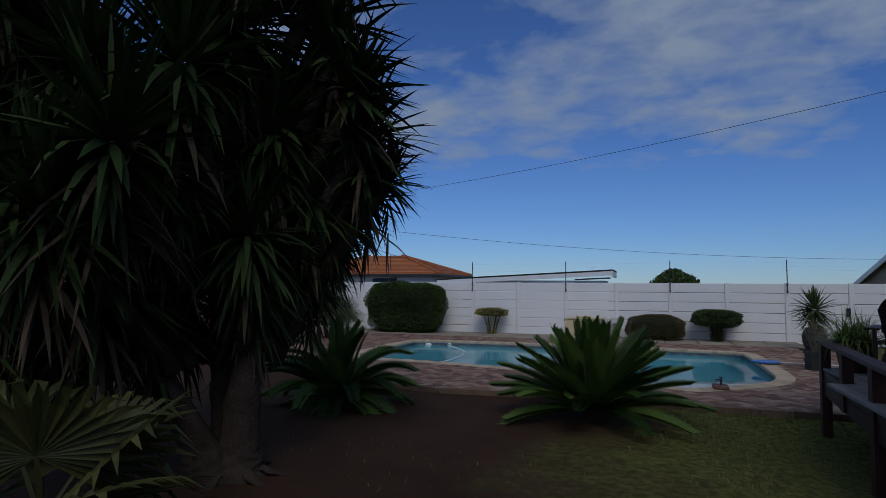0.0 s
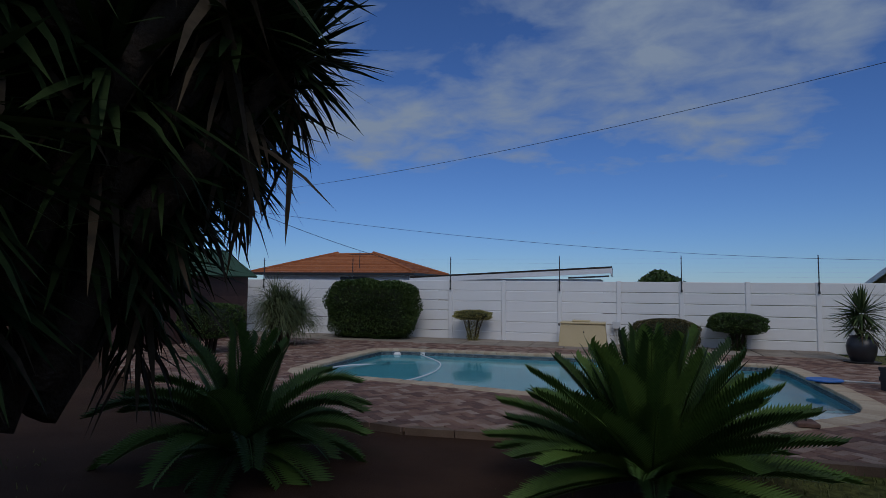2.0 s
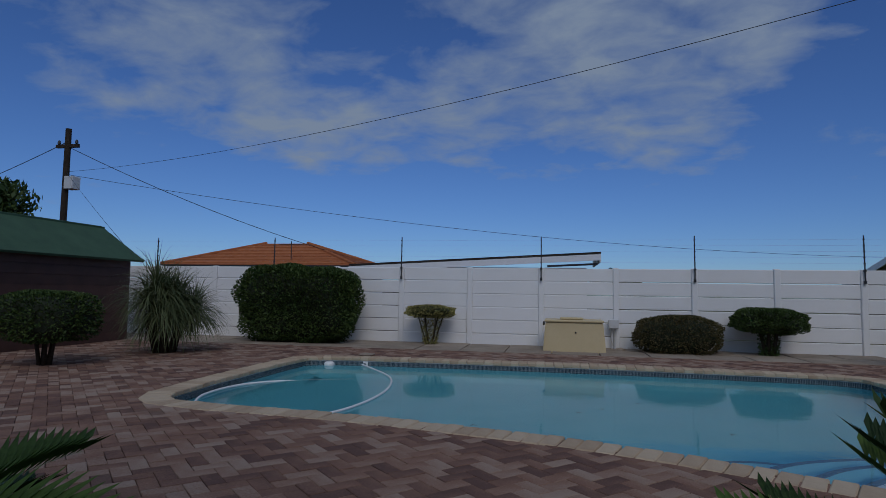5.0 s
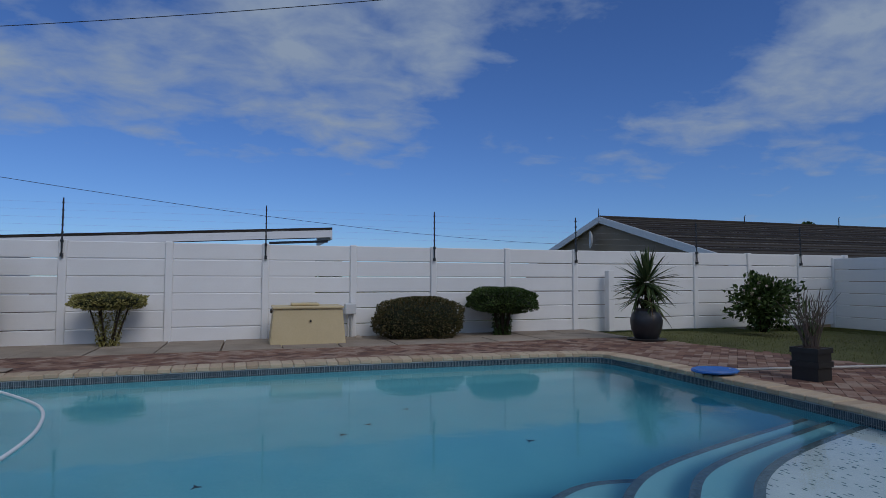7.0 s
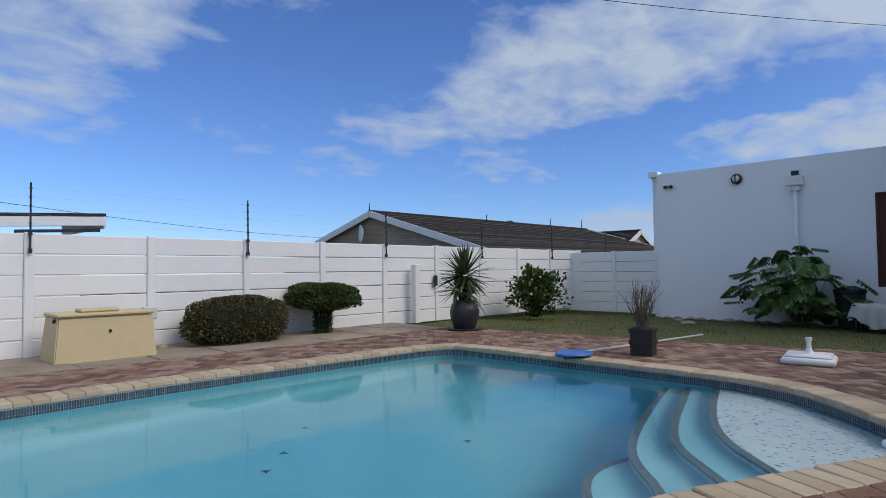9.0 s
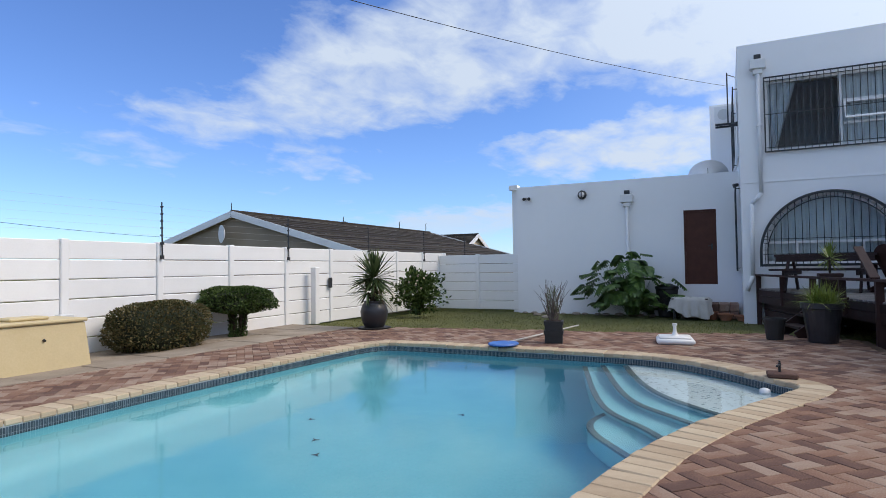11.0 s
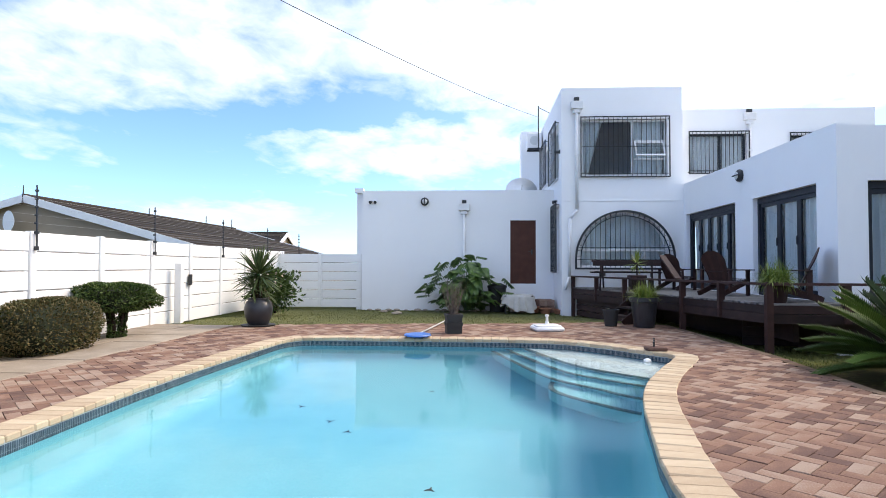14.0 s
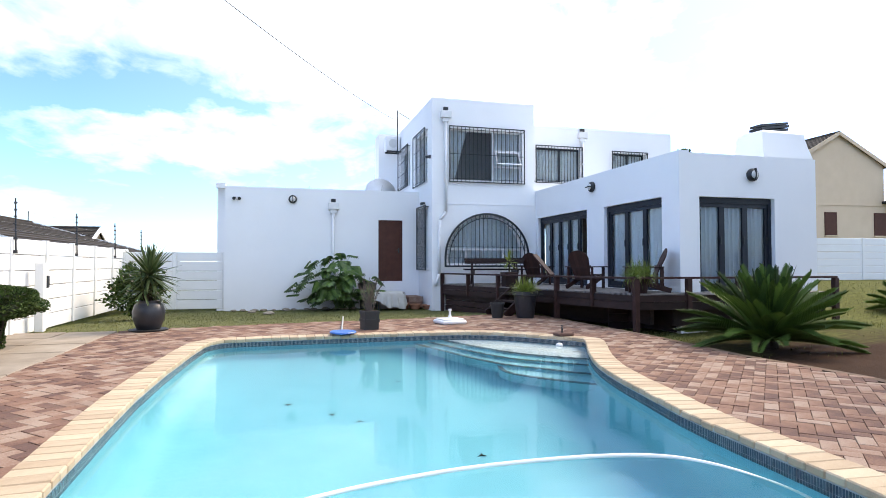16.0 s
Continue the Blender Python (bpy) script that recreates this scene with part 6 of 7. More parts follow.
def bush(name, label, x, y, rx, ry, rz, zc, n, mat, leaf=0.045, power=2.6, stem=0.0, lump=0.10, group="", open_core=False, taper=0.0, vase=None):
    """A clipped shrub: a core darkened to hold the inner shade, and a shell of single leaves."""
    t = thing(name, label, "shrub", pose(x, y, -0.01), group)
    lv = Leaves()
    for i in range(n):
        d = sphere_dir(-90, 90) if i % 3 else sphere_dir(-30, 90)
        k = (abs(d.x) ** power + abs(d.y) ** power + abs(d.z) ** power) ** (-1 / power)
        nz = noise.noise(Vector((d.x * 2.1 + x, d.y * 2.1 + y, d.z * 2.1)))
        r = k * (1 + lump * nz) * (rnd.uniform(0.9, 1.03) if not open_core else rnd.uniform(0.35, 1.05))
        p = Vector((d.x * rx * r, d.y * ry * r, zc + d.z * rz * r))
        if p.z < 0.03:
            continue
        k = 1 - taper * (1 - min(1.0, p.z / (zc + rz)))
        p.x, p.y = p.x * k, p.y * k
        w = (d + Vector((rnd.uniform(-1, 1), rnd.uniform(-1, 1), rnd.uniform(-0.6, 1.0))) * 0.9).normalized()
        lv.diamond(p, w, sphere_dir(-90, 90), leaf * rnd.uniform(0.7, 1.35))
    lv.build("foliage", mat, t)
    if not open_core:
        # solid blob whose dark colour stands in for shade among the twigs
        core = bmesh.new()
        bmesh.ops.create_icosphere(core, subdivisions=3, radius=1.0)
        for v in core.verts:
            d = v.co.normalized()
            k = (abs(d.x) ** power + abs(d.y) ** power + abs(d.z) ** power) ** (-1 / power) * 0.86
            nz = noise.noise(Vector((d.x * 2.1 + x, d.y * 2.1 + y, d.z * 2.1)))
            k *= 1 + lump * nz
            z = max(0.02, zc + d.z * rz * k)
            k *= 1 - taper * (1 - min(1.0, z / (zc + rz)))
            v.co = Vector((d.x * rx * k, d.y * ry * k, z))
        part("shade_core", core, CORE, t)
    if stem:
        st = bmesh.new()
        wide = 0.85 * vase[1] / rx if vase else 0.26
        for k in range(6):
            a = k * 1.05 + 0.2
            rod(st, (0.06 * math.cos(a), 0.05 * math.sin(a), -0.02), (wide * rx * math.cos(a), wide * ry * math.sin(a), zc - rz * 0.4), stem * rnd.uniform(0.6, 1), stem * 0.5, 7)
        part("stem", st, BARK, t, smooth=True)
    if vase:
        # leafy sprouts on the stems, from a narrow foot up into the head
        foot, top, count = vase
        sp = Leaves()
        for i in range(count):
            f = rnd.random() ** 1.2
            a = rnd.uniform(0, 2 * math.pi)
            rr = (foot + (top - foot) * f * f) * rnd.uniform(0.55, 1.1)
            p = Vector((rr * math.cos(a), rr * 0.75 * math.sin(a), 0.03 + f * (zc - rz * 0.3)))
            sp.diamond(p, sphere_dir(-40, 90), sphere_dir(-90, 90), leaf * rnd.uniform(0.7, 1.4))
        sp.build("stem_foliage", mat, t)
    return t


bush("hedge_bush", "tall rounded dark green clipped hedge bush against the white wall", -5.24, -0.85, 1.43, 0.62, 0.82, 0.83, 44000, LEAF_HEDGE, 0.055, 3.9, taper=0.17, lump=0.16)
bush("dome_bush", "low domed clipped bush with bronze-green leaves", 2.68, -0.62, 0.82, 0.5, 0.40, 0.37, 14000, LEAF_RUST, 0.04, 2.7)
bush("topiary", "flat-topped green topiary on a leafy stem", 4.36, -0.55, 0.62, 0.56, 0.235, 0.70, 10000, LEAF_HEDGE, 0.045, 2.8, 0.05, 0.25, group="topiaries", vase=(0.17, 0.22, 1500))
bush("topiary", "flat-topped yellowing topiary with a thin leafy stem", -2.35, -0.5, 0.52, 0.36, 0.13, 0.75, 4200, LEAF_OLIVE, 0.04, 3.2, 0.022, 0.25, group="topiaries", vase=(0.16, 0.34, 1250))
bush("topiary", "round-topped green bush in front of the hut", -7.0, -5.6, 0.66, 0.55, 0.36, 0.74, 9000, LEAF_HEDGE, 0.045, 3.6, 0.05, group="topiaries")
camellia = bush("camellia_bush", "loose dark green shrub with faded pale blossoms near the wall corner", 10.25, -1.1, 0.74, 0.6, 0.56, 0.60, 3600, LEAF_HEDGE, 0.105, 2.2, 0.03, 0.5, open_core=True)
bl = Leaves()
for i in range(26):
    w = sphere_dir(-10, 80)
    bl.diamond((w.x * 0.72, w.y * 0.58, 0.6 + w.z * 0.5), sphere_dir(-90, 90), w, 0.075, 0.9)
bl.build("blossoms", LEAF_PALE, camellia, "faded pale blossoms")


def ponytail(x, y):
    t = thing("ponytail_palm", "shaggy grey-green ponytail plant with drooping strap leaves", "plant", pose(x, y, -0.02))
    st = bmesh.new()
    for k in range(6):
        a = k * 1.05
        rod(st, (0.12 * math.cos(a), 0.12 * math.sin(a), -0.02), (0.32 * math.cos(a), 0.32 * math.sin(a), rnd.uniform(0.5, 0.9)), 0.07, 0.04, 7)
    part("stem", st, BARK, t, smooth=True)
    lv = Leaves()
    for k in range(15):
        c = Vector((rnd.uniform(-0.38, 0.38), rnd.uniform(-0.38, 0.38), rnd.uniform(0.5, 1.28)))
        for i in range(190):
            lv.blade(c, sphere_dir(0, 85), rnd.uniform(0.6, 1.05), 0.017, rnd.uniform(1.2, 3.2), 6, rnd.uniform(-0.5, 0.5))
    lv.build("leaves", LEAF_STRAP, t)
    dry = Leaves()
    for i in range(160):
        dry.blade((rnd.uniform(-0.4, 0.4), rnd.uniform(-0.35, 0.35), rnd.uniform(0.5, 1.0)), sphere_dir(-60, 10), rnd.uniform(0.4, 0.7), 0.014, 2.0, 4)
    dry.build("dry_leaves", LEAF_DEAD, t)


ponytail(-6.55, -3.55)


def philodendron(x, y):
    t = thing("philodendron", "lush split-leaf philodendron with glossy lobed leaves beside the house wall", "plant", pose(x, y, -0.14))
    for i in range(110):
        lv = Leaves()
        d = sphere_dir(8, 85)
        ln = rnd.uniform(0.45, 1.05 + 0.55 * d.z)
        c = Vector((d.x * ln * 0.55, d.y * ln * 1.16 + 0.1, 0.22 + d.z * ln * 0.98 - (0.15 if d.y < -0.4 else 0.0)))
        base = Vector((rnd.uniform(-0.15, 0.15), rnd.uniform(-0.15, 0.15), 0.05))
        sd = (c - base).cross(Vector((0, 0, 1))).normalized() * 0.012
        lv.quad(base - sd, base + sd, c + sd, c - sd)
        out = Vector((d.x, d.y, 0)).normalized() if abs(d.x) + abs(d.y) > 0.01 else Vector((1, 0, 0))
        way = (out + Vector((rnd.uniform(-0.4, 0.4), rnd.uniform(-0.4, 0.4), rnd.uniform(-1.1, 0.0)))).normalized()
        side = way.cross(Vector((0, 0, 1))).normalized()
        up = side.cross(way).normalized()
        size = rnd.uniform(0.34, 0.50)
        lv.quad(c - side * 0.06, c + way * size * 0.6 - side * 0.045, c + way * size * 0.6 + side * 0.045, c + side * 0.06)
        for k in range(6):
            f = k / 5
            root = c + way * size * (0.04 + 0.62 * f)
            ll = size * (0.46 - 0.18 * f)
            for sg in (-1, 1):
                # a rounded finger in the plane of the leaf
                w = (side * sg + way * (0.2 + 0.8 * f)).normalized()
                ac = w.cross(up).normalized() * size * 0.078
                tip = root + w * ll - up * 0.06
                n0 = len(lv.v)
                lv.v += [tuple(root - ac * 0.8), tuple(root + ac * 0.8), tuple(root + w * ll * 0.6 + ac), tuple(tip + ac * 0.5), tuple(tip - ac * 0.5), tuple(root + w * ll * 0.6 - ac)]
                lv.f.append((n0, n0 + 1, n0 + 2, n0 + 3, n0 + 4, n0 + 5))
        lv.blade(c + way * size * 0.6, way, size * 0.45, size * 0.2, 0.3, 3)
        lv.build("leaf", LEAF_BIG, t)


philodendron(12.75, -6.3)


def pot_round(bm, r, h):
    return lathe(bm, [(r * 0.62, 0), (r * 0.70, 0.02), (r * 0.95, h * 0.35), (r * 1.02, h * 0.62), (r * 0.88, h * 0.86), (r * 0.72, h * 0.93), (r * 0.80, h * 0.97), (r * 0.80, h), (r * 0.66, h), (r * 0.62, h * 0.92)], 28)


def potted_yucca(x, y):
    t = thing("potted_yucca", "spiky potted yucca in a tall black glazed pot on a saucer", "potted plant", pose(x, y, 0.024))
    part("pot", pot_round(bmesh.new(), 0.275, 0.56), POTBLK, t, smooth=True)
    part("saucer", lathe(bmesh.new(), [(0.26, 0.0), (0.33, 0.004), (0.34, 0.03), (0.30, 0.03)], 24), POTPL, t)
    st = bmesh.new()
    rod(st, (0, 0, 0.45), (0.02, 0, 0.98), 0.045, 0.035, 8)
    rod(st, (0.05, 0.03, 0.45), (-0.10, 0.08, 0.72), 0.035, 0.03, 8)
    part("stem", st, BARK, t)
    g, d = Leaves(), Leaves()
    yucca_head(g, d, (0.02, 0, 1.02), 0.60, 150, skirt=14)
    yucca_head(g, d, (-0.10, 0.08, 0.74), 0.42, 80, skirt=4)
    yucca_head(g, d, (0.10, -0.08, 0.66), 0.36, 60, skirt=0)
    g.build("leaves", LEAF_POTYUCCA, t)
    d.build("dry_leaves", LEAF_DEAD, t)


potted_yucca(6.42, -2.17)


def twig_pot(x, y):
    t = thing("twig_pot", "square black plastic pot with a bare twiggy plant", "potted plant", pose(x, y, 0.025, 0, 0, 12))
    bm = bmesh.new()
    lo = [(-0.135, -0.135), (0.135, -0.135), (0.135, 0.135), (-0.135, 0.135)]
    prism(bm, lo, 0.0, 0.33)
    prism(bm, [(a * 1.1, b * 1.1) for a, b in lo], 0.14, 0.20)
    prism(bm, [(a * 1.1, b * 1.1) for a, b in lo], 0.29, 0.345)
    part("pot", bm, POTPL, t)
    part("soil", boxes((-0.12, -0.12, 0.33, 0.12, 0.12, 0.348)), SOIL, t)
    for i in range(46):
        tw = bmesh.new()
        a = sphere_dir(62, 88)
        b = Vector((rnd.uniform(-0.06, 0.06), rnd.uniform(-0.06, 0.06), 0.34))
        m = b + a * rnd.uniform(0.25, 0.4)
        rod(tw, b, m, 0.006, 0.004, 5)
        rod(tw, m, m + (a + sphere_dir(-20, 80) * 0.45).normalized() * rnd.uniform(0.15, 0.35), 0.004, 0.002, 4)
        part("twig", tw, TWIG, t)
    lv = Leaves()
    for i in range(90):
        lv.blade((rnd.uniform(-0.09, 0.09), rnd.uniform(-0.09, 0.09), rnd.uniform(0.36, 0.75)), sphere_dir(30, 85), rnd.uniform(0.1, 0.22), 0.012, 0.4, 3)
    lv.build("leaves", LEAF_STRAP, t)


twig_pot(5.50, -6.12)


def fern_pot(x, y, z, r, h, mat, leafmat, name, label, spread=0.5, droop=1.0):
    t = thing(name, label, "potted plant", pose(x, y, z))
    part("pot", lathe(bmesh.new(), [(r * 0.70, 0), (r * 0.74, 0.02), (r * 0.97, h * 0.85), (r * 1.06, h * 0.86), (r * 1.06, h), (r * 0.9, h), (r * 0.88, h * 0.93)], 26), mat, t, smooth=False)
    lv = Leaves()
    for i in range(620):
        lv.blade((rnd.uniform(-0.14, 0.14), rnd.uniform(-0.14, 0.14), h * 0.92), sphere_dir(15, 88), spread * rnd.uniform(0.4, 1.0), 0.012, droop * rnd.uniform(0.5, 1.9), 5, rnd.uniform(-0.5, 0.5))
    lv.build("fronds", leafmat, t)


fern_pot(6.90, -9.89, 0.025, 0.27, 0.60, POTBLK, LEAF_LIME, "fern_pot", "bright lime-green fern in a round black pot", 0.46)
fern_pot(4.66, -11.35, 0.66, 0.20, 0.34, WOOD_RED, LEAF_LIME, "grass_pot", "spider plant in a brown pot at the deck's corner", 0.52, 2.0)
ep = thing("empty_pot", "small empty black plastic pot", "pot", pose(7.03, -9.26, 0.025))
part("pot", lathe(bmesh.new(), [(0.11, 0), (0.12, 0.01), (0.155, 0.30), (0.17, 0.30), (0.17, 0.34), (0.15, 0.34), (0.14, 0.20), (0.13, 0.20)], 22), POTPL, ep)

# ---- the garden hut ----
hut = thing("garden_hut", "brown timber garden hut with a green felt gable roof", "hut", pose(-10.0, -3.25, -0.02))
for i in range(9):
    part("board", boxes((0.985, -1.72, 0.05 + i * 0.195, 1.015, 1.72, 0.238 + i * 0.195)), HUTWOOD, hut)
    part("board", boxes((-1.0, -1.75, 0.05 + i * 0.195, 1.0, -1.72, 0.238 + i * 0.195)), HUTWOOD, hut)
part("frame", boxes((-0.98, -1.70, 0, 0.98, 1.72, 1.79)), HUTWOOD, hut)
g = bmesh.new()
for y in (-1.75, -1.70):
    g.faces.new([g.verts.new(c) for c in ((-1.0, y, 1.78), (1.0, y, 1.78), (0, y, 2.50))])
part("gable", g, HUTWOOD, hut)
for s in (-1, 1):
    part("roof_slope", beam(bmesh.new(), (s * 0.58, -1.95, 2.17), (s * 0.58, 1.95, 2.17), 1.42, 0.05, (s * 0.56, 0, 0.83)), GREENROOF, hut, "green felt roof")
part("ridge_cap", boxes((-0.09, -1.96, 2.53, 0.09, 1.96, 2.57)), GREENROOF, hut)
hw = part("hut_window", boxes((-0.75, -1.78, 1.25, -0.35, -1.75, 1.6)), WHITE, hut, "small white window")
part("pane", pane_mesh(-0.71, 1.29, -0.39, 1.56, -1.785), GLASS, hw)

# ---- the neighbours ----
def hip_house(x, y, w, d, eave, peak):
    t = thing("neighbour_house", "neighbouring white house with an orange tiled hip roof", "house", pose(x, y, 0))
    part("wall", boxes((-w / 2 + 0.5, -d / 2 + 0.5, 0, w / 2 - 0.5, d / 2 - 0.5, eave)), PLASTER, t)
    part("window", boxes((0.4, -d / 2 + 0.46, 1.2, 1.9, -d / 2 + 0.5, eave - 0.12)), BLACK, t)
    part("soffit", boxes((-w / 2, -d / 2, eave - 0.02, w / 2, d / 2, eave + 0.10)), BLACK, t)
    r = bmesh.new()
    rows = 14
    for face in range(4):
        for i in range(rows):
            s0, s1 = i / rows, (i + 1) / rows
            pts = []
            for s, lift in ((s0, 0.03), (s1, 0.0)):
                hw, hd = w / 2 * (1 - s) + 1.1 * s, d / 2 * (1 - s)
                z = eave + 0.10 + (peak - eave - 0.1) * s + lift
                c = [(-hw, -hd), (hw, -hd), (hw, hd), (-hw, hd)]
                pts.append([(*c[face], z), (*c[(face + 1) % 4], z)])
            r.faces.new([r.verts.new(p) for p in (pts[0][0], pts[0][1], pts[1][1], pts[1][0])])
            r.faces.new([r.verts.new(p) for p in (pts[0][0], pts[0][1], (pts[0][1][0], pts[0][1][1], pts[0][1][2] - 0.03), (pts[0][0][0], pts[0][0][1], pts[0][0][2] - 0.03))])
    part("roof", r, TERRA, t)
    for k in range(4):
        cx, cy = ((-1, -1), (1, -1), (1, 1), (-1, 1))[k]
        part("hip_cap", rod(bmesh.new(), (cx * w / 2, cy * d / 2, eave + 0.15), (cx * 1.1, 0, peak + 0.02), 0.07, 0.07, 6), TERRA, t)
    part("aerial", rod(rod(bmesh.new(), (w / 2 - 3.2, -d / 2 + 0.6, eave), (w / 2 - 3.2, -d / 2 + 0.6, eave + 1.2), 0.02), (w / 2 - 3.8, -d / 2 + 0.6, eave + 1.05), (w / 2 - 2.6, -d / 2 + 0.6, eave + 1.05), 0.012), BLACK, t)


hip_house(-12.75, 13.7, 9.3, 6.2, 2.12, 3.42)

ot = thing("outbuilding", "low white outbuilding with a sloping dark sheet roof behind the wall", "building", pose(0, 0, 0))
part("wall", boxes((-3.6, 1.75, 0, 1.05, 4.4, 1.80)), PLASTER, ot)
part("roof", beam(bmesh.new(), (-5.0, 2.95, 1.83), (1.38, 2.95, 2.16), 2.8, 0.05), SLATE, ot)
part("fascia", beam(bmesh.new(), (-5.0, 1.54, 1.72), (1.36, 1.54, 2.05), 0.04, 0.15), WHITE, ot)
part("end_board", boxes((1.34, 1.54, 1.93, 1.38, 4.3, 2.13)), WHITE, ot)
part("soffit", beam(bmesh.new(), (0.1, 1.60, 1.83), (1.30, 1.60, 1.89), 0.03, 0.05), BLACK, ot)


def gable_house(name, label, x0, x1, y_mid, half, eave, peak, wall, m=None, roofmat=SLATE, barge=WHITE):
    """Ridge along local x, with gables at both ends."""
    t = thing(name, label, "house", m)
    b = bmesh.new()
    for x in (x0, x1):
        b.faces.new([b.verts.new(c) for c in ((x, y_mid - half, -0.5), (x, y_mid + half, -0.5), (x, y_mid + half, eave), (x, y_mid, peak - 0.05), (x, y_mid - half, eave))])
    for s in (-1, 1):
        b.faces.new([b.verts.new(c) for c in ((x0, y_mid + s * half, -0.5), (x1, y_mid + s * half, -0.5), (x1, y_mid + s * half, eave), (x0, y_mid + s * half, eave))])
    part("wall", b, wall, t)
    for s in (-1, 1):
        r = bmesh.new()
        rows = 16
        for i in range(rows):
            a, c = i / rows, (i + 1) / rows
            o = 0.35
            ya, yc = y_mid + s * (half + o) * (1 - a), y_mid + s * (half + o) * (1 - c)
            za, zc = eave - 0.1 + (peak - eave + 0.1) * a + 0.03, eave - 0.1 + (peak - eave + 0.1) * c
            r.faces.new([r.verts.new(p) for p in ((x0 - 0.2, ya, za), (x1 + 0.2, ya, za), (x1 + 0.2, yc, zc), (x0 - 0.2, yc, zc))])
            r.faces.new([r.verts.new(p) for p in ((x0 - 0.2, ya, za), (x1 + 0.2, ya, za), (x1 + 0.2, ya, za - 0.03), (x0 - 0.2, ya, za - 0.03))])
        part("roof", r, roofmat, t)
        for x in (x0 - 0.2, x1 + 0.2):
            part("bargeboard", beam(bmesh.new(), (x, y_mid + s * (half + 0.35), eave - 0.16), (x, y_mid, peak - 0.06), 0.05, 0.22), barge, t)
    part("ridge", rod(bmesh.new(), (x0 - 0.2, y_mid, peak + 0.02), (x1 + 0.2, y_mid, peak + 0.02), 0.07, 0.07, 6), roofmat, t)
    return t


gh = gable_house("neighbour_house", "long neighbouring house with a dark tiled roof and white bargeboards", 11.7, 26.5, 7.0, 6.2, 1.55, 3.28, BEIGE)
part("finial", rod(bmesh.new(), (11.5, 7.0, 3.2), (11.5, 7.0, 3.62), 0.03, 0.01, 6), BLACK, gh)
part("gable_dish", lathe(bmesh.new(), [(0.02, 0), (0.25, 0.05), (0.4, 0.14)], 20), WHITE, gh, m=Matrix.Translation((11.42, 7.25, 2.52)) @ Matrix.Rotation(radians(-25), 4, "Z") @ WEST @ Matrix.Scale(0.8, 4))
cross = gable_house("neighbour_house", "cross wing of the neighbouring house with a dark tiled roof", -5.1, 2.0, 0, 2.1, 2.05, 3.12, TAN, pose(27.6, 9.6, 0, 0, 0, 90))
for k, (x, h) in enumerate(((18.0, 0.3), (23.0, 0.4), (26.0, 0.5))):
    av = thing("roof_aerial", "thin dark aerial on the neighbour's roof", "aerial", pose(x, 6.9, 3.25), "roof aerials")
    part("mast", rod(bmesh.new(), (0, 0, -0.1), (0, 0, h), 0.02), BLACK, av)
    part("tip", rod(bmesh.new(), (0, 0, h), (0.06, 0, h + 0.06), 0.012), BLACK, av)

tan = gable_house("tan_house", "tall tan plastered neighbouring house with a brown roof", 0, 12.0, 0, 3.6, 7.7, 9.8, TAN, pose(24.0, -39.4, 0, 0, 0, -4), SLATE, TAN)
for z, y in ((3.1, 0.65), (3.1, -3.2)):
    wn_ = part("window", boxes((-0.06, y - 0.46, z, 0.0, y + 0.46, z + 1.5)), DOORWOOD, tan, "brown timber window")
    part("window_sill", boxes((-0.12, y - 0.5, z - 0.08, 0.0, y + 0.5, z)), TAN, wn_)
part("string_course", boxes((-0.04, -3.6, 5.05, 0.0, 3.6, 5.13)), TAN, tan)
part("balcony", boxes((-0.9, -6.6, 5.2, 0.4, -3.4, 5.38), (-0.9, -6.6, 5.38, -0.84, -3.4, 6.2), bevel=0.02), SLATE, tan, "dark balcony at the side")
part("side_wall", boxes((0.1, -7.2, -0.5, 8.0, -3.61, 5.2)), TAN, tan)

# ---- utility pole and overhead lines ----
up = thing("utility_pole", "grey timber utility pole with a white box and insulators", "pole", pose(-18.4, 6.2, 0))
part("pole", rod(bmesh.new(), (0, 0, -0.3), (0, 0, 7.3), 0.14, 0.11, 12), BARK, up)
part("box", boxes((0.1, -0.2, 4.9, 0.5, 0.2, 5.4), bevel=0.02), GREYBOX, up)
part("crossarm", boxes((-0.5, -0.05, 6.55, 0.5, 0.05, 6.68)), BARK, up)
for x in (-0.4, 0.0, 0.4):
    part("insulator", lathe(bmesh.new(), [(0.03, 6.68), (0.06, 6.72), (0.05, 6.82), (0.02, 6.86)], 10, x, 0), POTBLK, up)


def cable(a, b, sag, r, label):
    a, b = Vector(a), Vector(b)
    pts = [a.lerp(b, i / 40) - Vector((0, 0, 4 * sag * (i / 40) * (1 - i / 40))) for i in range(41)]
    t = tagged(part("overhead_cable", sweep(bmesh.new(), pts, r, 5), BLACK), label, "cable", "overhead cables")
    return t


cable((-18.4, 6.2, 5.6), (16.4, -8.75, 6.75), 0.95, 0.0065, "thin black service cable from the pole to the house")
cable((-18.4, 6.2, 6.6), (-9.6, 11.0, 2.9), 0.25, 0.013, "black service cable from the pole to the neighbour's roof")
cable((-18.4, 6.2, 5.5), (45.0, 30.0, 5.2), 2.2, 0.009, "black street cable behind the boundary wall")
cable((-18.4, 6.2, 5.6), (-8.9, -1.6, 1.9), 0.05, 0.006, "thin stay cable down to the hut")
cable((-18.4, 6.2, 6.8), (-60.0, 25.0, 6.8), 1.0, 0.015, "black street cable beyond the pole")


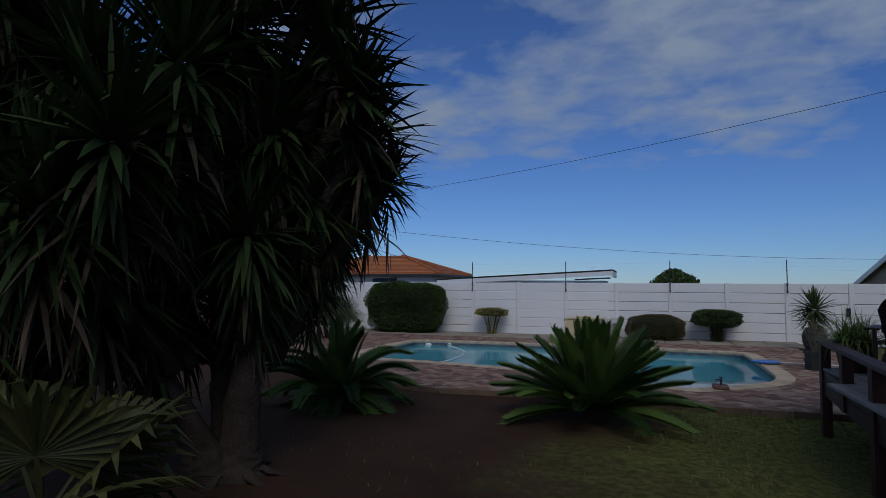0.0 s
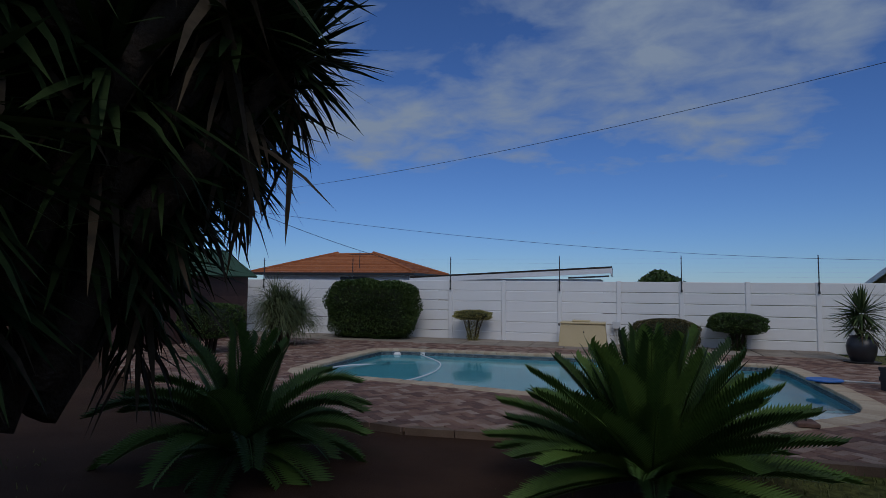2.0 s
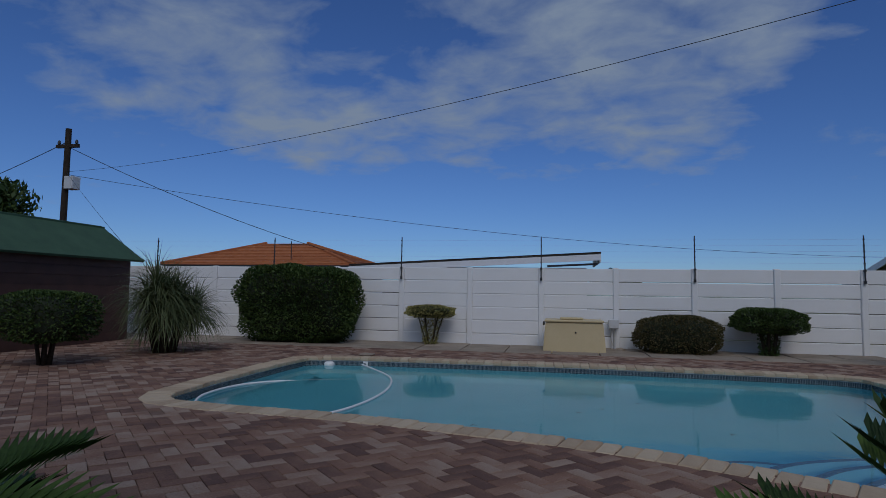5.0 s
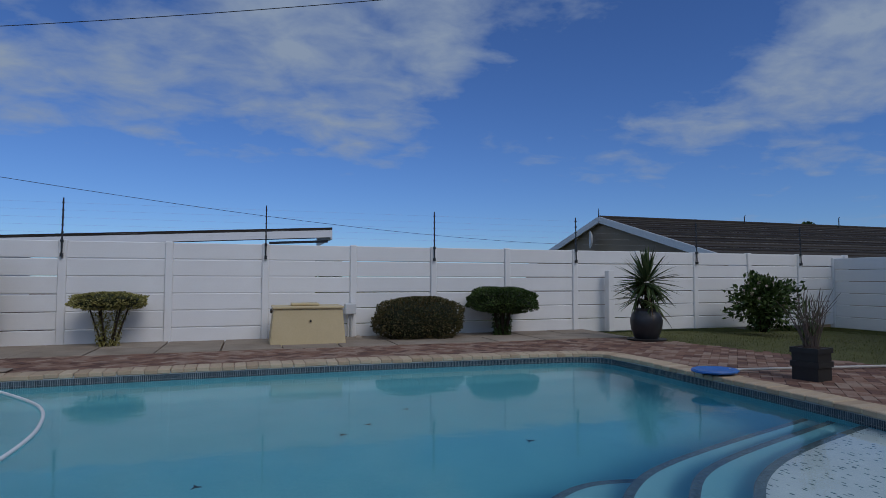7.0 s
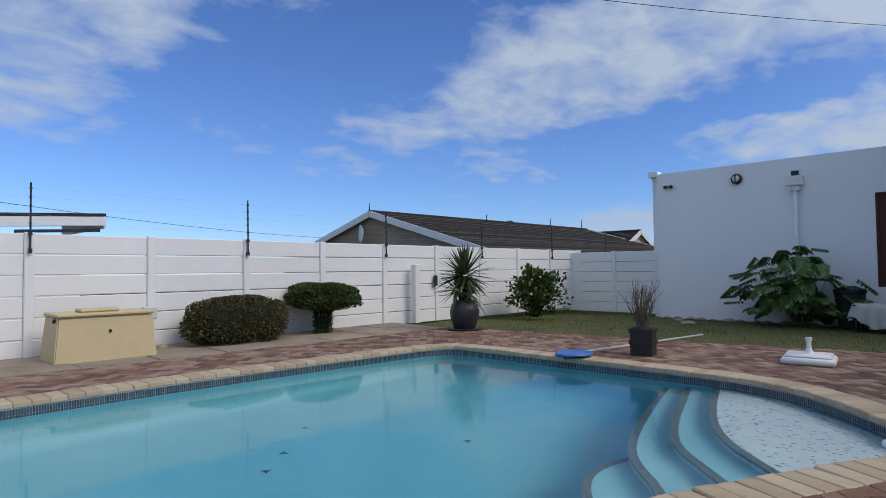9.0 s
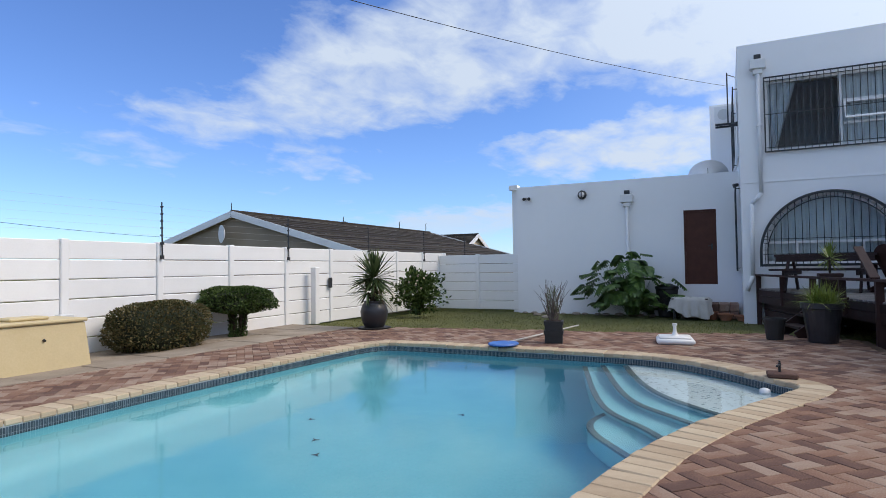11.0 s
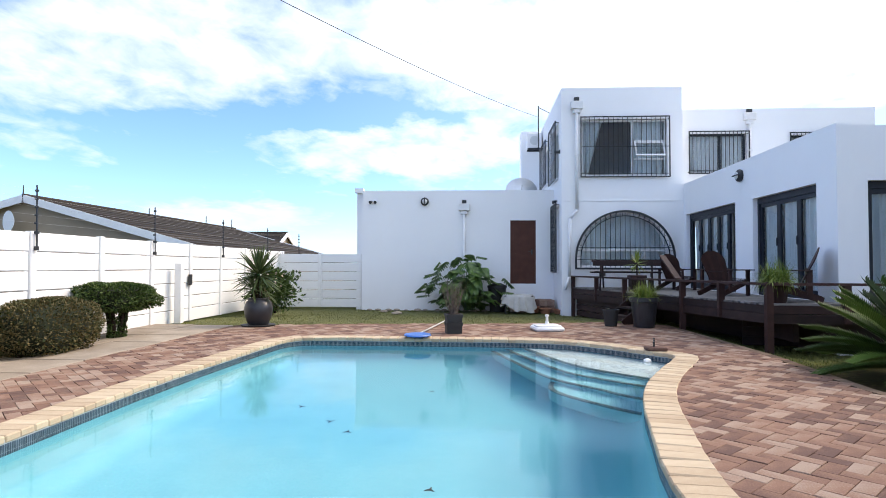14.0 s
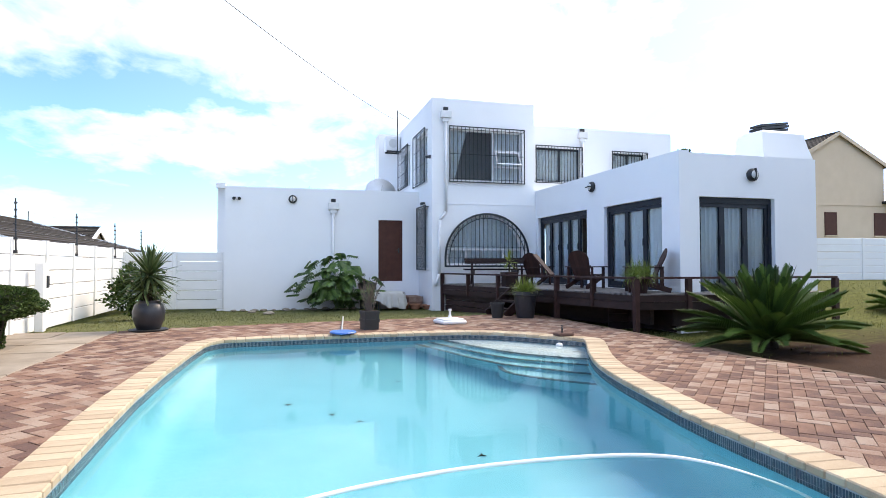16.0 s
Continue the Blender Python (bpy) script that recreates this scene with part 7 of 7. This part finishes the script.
# ---- distant trees ----
def tree(x, y, h, r, label, mat=LEAF_HEDGE, n=5200, leaf=0.34):
    t = thing("distant_tree", label, "tree", pose(x, y, 0), "distant trees")
    tr = bmesh.new()
    rod(tr, (0, 0, -0.2), (0.05 * h, 0, h * 0.55), h * 0.035, h * 0.02, 8)
    clumps = []
    for k in range(11):
        a = k * 2.4
        o = 0.6 if k < 9 else 0.1
        e = Vector((r * o * math.cos(a), r * o * math.sin(a), h * (rnd.uniform(0.6, 0.82) if k < 9 else 0.86)))
        rod(tr, (0.04 * h, 0, h * 0.45), e, h * 0.015, h * 0.006, 6)
        clumps.append((e, r * rnd.uniform(0.35, 0.6)))
    part("trunk", tr, BARK, t)
    lv = Leaves()
    for i in range(n):
        c, cr = clumps[i % len(clumps)]
        d = sphere_dir(-60, 90)
        lv.diamond(c + Vector((d.x * cr, d.y * cr, d.z * cr * 0.7)) * rnd.uniform(0.5, 1.05), sphere_dir(-90, 90), sphere_dir(-90, 90), leaf * rnd.uniform(0.7, 1.3))
    lv.build("crown", mat, t)


tree(4.8, 34.0, 2.75, 1.75, "far dark green treetop beyond the wall")
tree(-27.0, 9.0, 6.5, 3.0, "dark tree behind the garden hut")
tree(33.0, -34.5, 10.2, 3.6, "green treetop beyond the house roof")
tree(33.0, -38.5, 10.0, 3.0, "green treetop beyond the house roof")
tree(42.0, 24.0, 6.2, 0.9, "narrow dark treetop behind the neighbour's roof", n=900)
rp = thing("roof_plant", "spiky plant top showing above the low wing's parapet", "plant", pose(19.0, -5.6, 3.4))
part("stem", rod(bmesh.new(), (0, 0, 0.0), (0, 0, 0.55), 0.04, 0.03), BARK, rp)
rg_, rd_ = Leaves(), Leaves()
yucca_head(rg_, rd_, (0, 0, 0.55), 0.5, 30, skirt=0)
rg_.build("leaves", LEAF_YUCCA, rp)
py_, pd_ = Leaves(), Leaves()
yucca_head(py_, pd_, (0, 0, 0.64), 0.34, 45, skirt=4)
py_.build("leaves", LEAF_LIME, pl)

# ---- coping bricks and pavers, piece by piece ----
coping = thing("coping", "sandy bullnose coping bricks round the pool", "coping", kind="structure")
brick = boxes((-0.0695, 0.0, -0.055, 0.0695, 0.30, 0.0), bevel=0.009)
first = None
for p, d in resample(POOL, 0.142):
    ob = part("coping_brick", brick, COPING, coping) if first is None else new("coping_brick", first.data)
    if first is None:
        first = ob
    ob.parent = coping
    ob.matrix_basis = pose(p.x, p.y, 0.032 + random.uniform(-0.003, 0.003), random.uniform(-0.8, 0.8), random.uniform(-0.6, 0.6), math.degrees(math.atan2(d.y, d.x)) + random.uniform(-0.8, 0.8))

POOL_HOLE = inset(POOL, 0.09)
PAVED_IN = inset(PAVED, -0.02)
U = 0.112
paver = boxes((-U + 0.0018, -U / 2 + 0.0018, -0.05, U - 0.0018, U / 2 - 0.0018, 0.0), bevel=0.0035)
pm = bpy.data.meshes.new("paver")
paver.to_mesh(pm)
paver.free()
pm.materials.append(PAVER)
pv = [tuple(v.co) for v in pm.vertices]
pf = [tuple(f.vertices) for f in pm.polygons]
rest_v, rest_f, near = [], [], 0
SLANT = math.sqrt(0.5)
for i in range(-135, 45):
    for j in range(-125, 65):
        k = (i - j) % 4
        if k == 0:
            la, lb, turn = (i + 1.0) * U, (j + 0.5) * U, 45.0
        elif k == 3:
            la, lb, turn = (i + 0.5) * U, (j + 1.0) * U, 135.0
        else:
            continue
        cx, cy = (la - lb) * SLANT, (la + lb) * SLANT
        under_slabs = -9.0 < cx < 6.3 and -1.76 < cy < -1.52
        if not (inside(PAVED_IN, cx, cy) or under_slabs) or inside(POOL_HOLE, cx, cy):
            continue
        m = pose(cx, cy, 0.026 + random.uniform(-0.004, 0.002), random.uniform(-0.6, 0.6), random.uniform(-0.6, 0.6), turn + random.uniform(-1.3, 1.3))
        if near < 300 and -2.6 < cx < 1.6 and -9.6 < cy < -7.9:
            o = new("paver", pm)
            o.parent, o.matrix_basis = paving, m
            near += 1
        else:
            n = len(rest_v)
            rest_v += [tuple(m @ Vector(c)) for c in pv]
            rest_f += [tuple(n + q for q in f) for f in pf]
me = bpy.data.meshes.new("pavers")
me.from_pydata(rest_v, [], rest_f)
me.materials.append(PAVER)
rest = new("pavers", me)
rest.parent = paving
tagged(rest, kind="stuff")

# grass blades, thin over the bare soil
class Turf(Leaves):
    pass


turf = Turf()
for n_blades, x0, x1, y0, y1, h in ((11000, 6.6, 13.3, -9.0, -0.2, 0.045), (5000, 3.0, 12.0, -16.5, -10.6, 0.05), (4000, 5.0, 13.0, -24, -16.0, 0.07), (1500, -3.5, 4.5, -16.5, -10.7, 0.04), (3500, 1.5, 6.5, -12.5, -10.7, 0.04), (1500, 1.5, 4.5, -18.5, -15.0, 0.04)):
    for i in range(n_blades):
        x, y = rnd.uniform(x0, x1), rnd.uniform(y0, y1)
        if inside(PAVED, x, y) or (x < 4.4 and noise.noise(Vector((x * 0.6, y * 0.6, 3.0))) < (0.12 if x < 2.2 else -0.2)):
            continue
        if (x > LX - 0.1 and y < -2.6) or (x > EX and -15.9 < y < EY) or (x > TX and y < TY0):
            continue
        turf.blade((x, y, ground_z(x, y) - 0.03), sphere_dir(35, 88), h * rnd.uniform(0.7, 1.8), 0.010, 0.6, 2)
tagged(turf.build("grass", GRASS), "short patchy green lawn grass", "grass", kind="stuff")
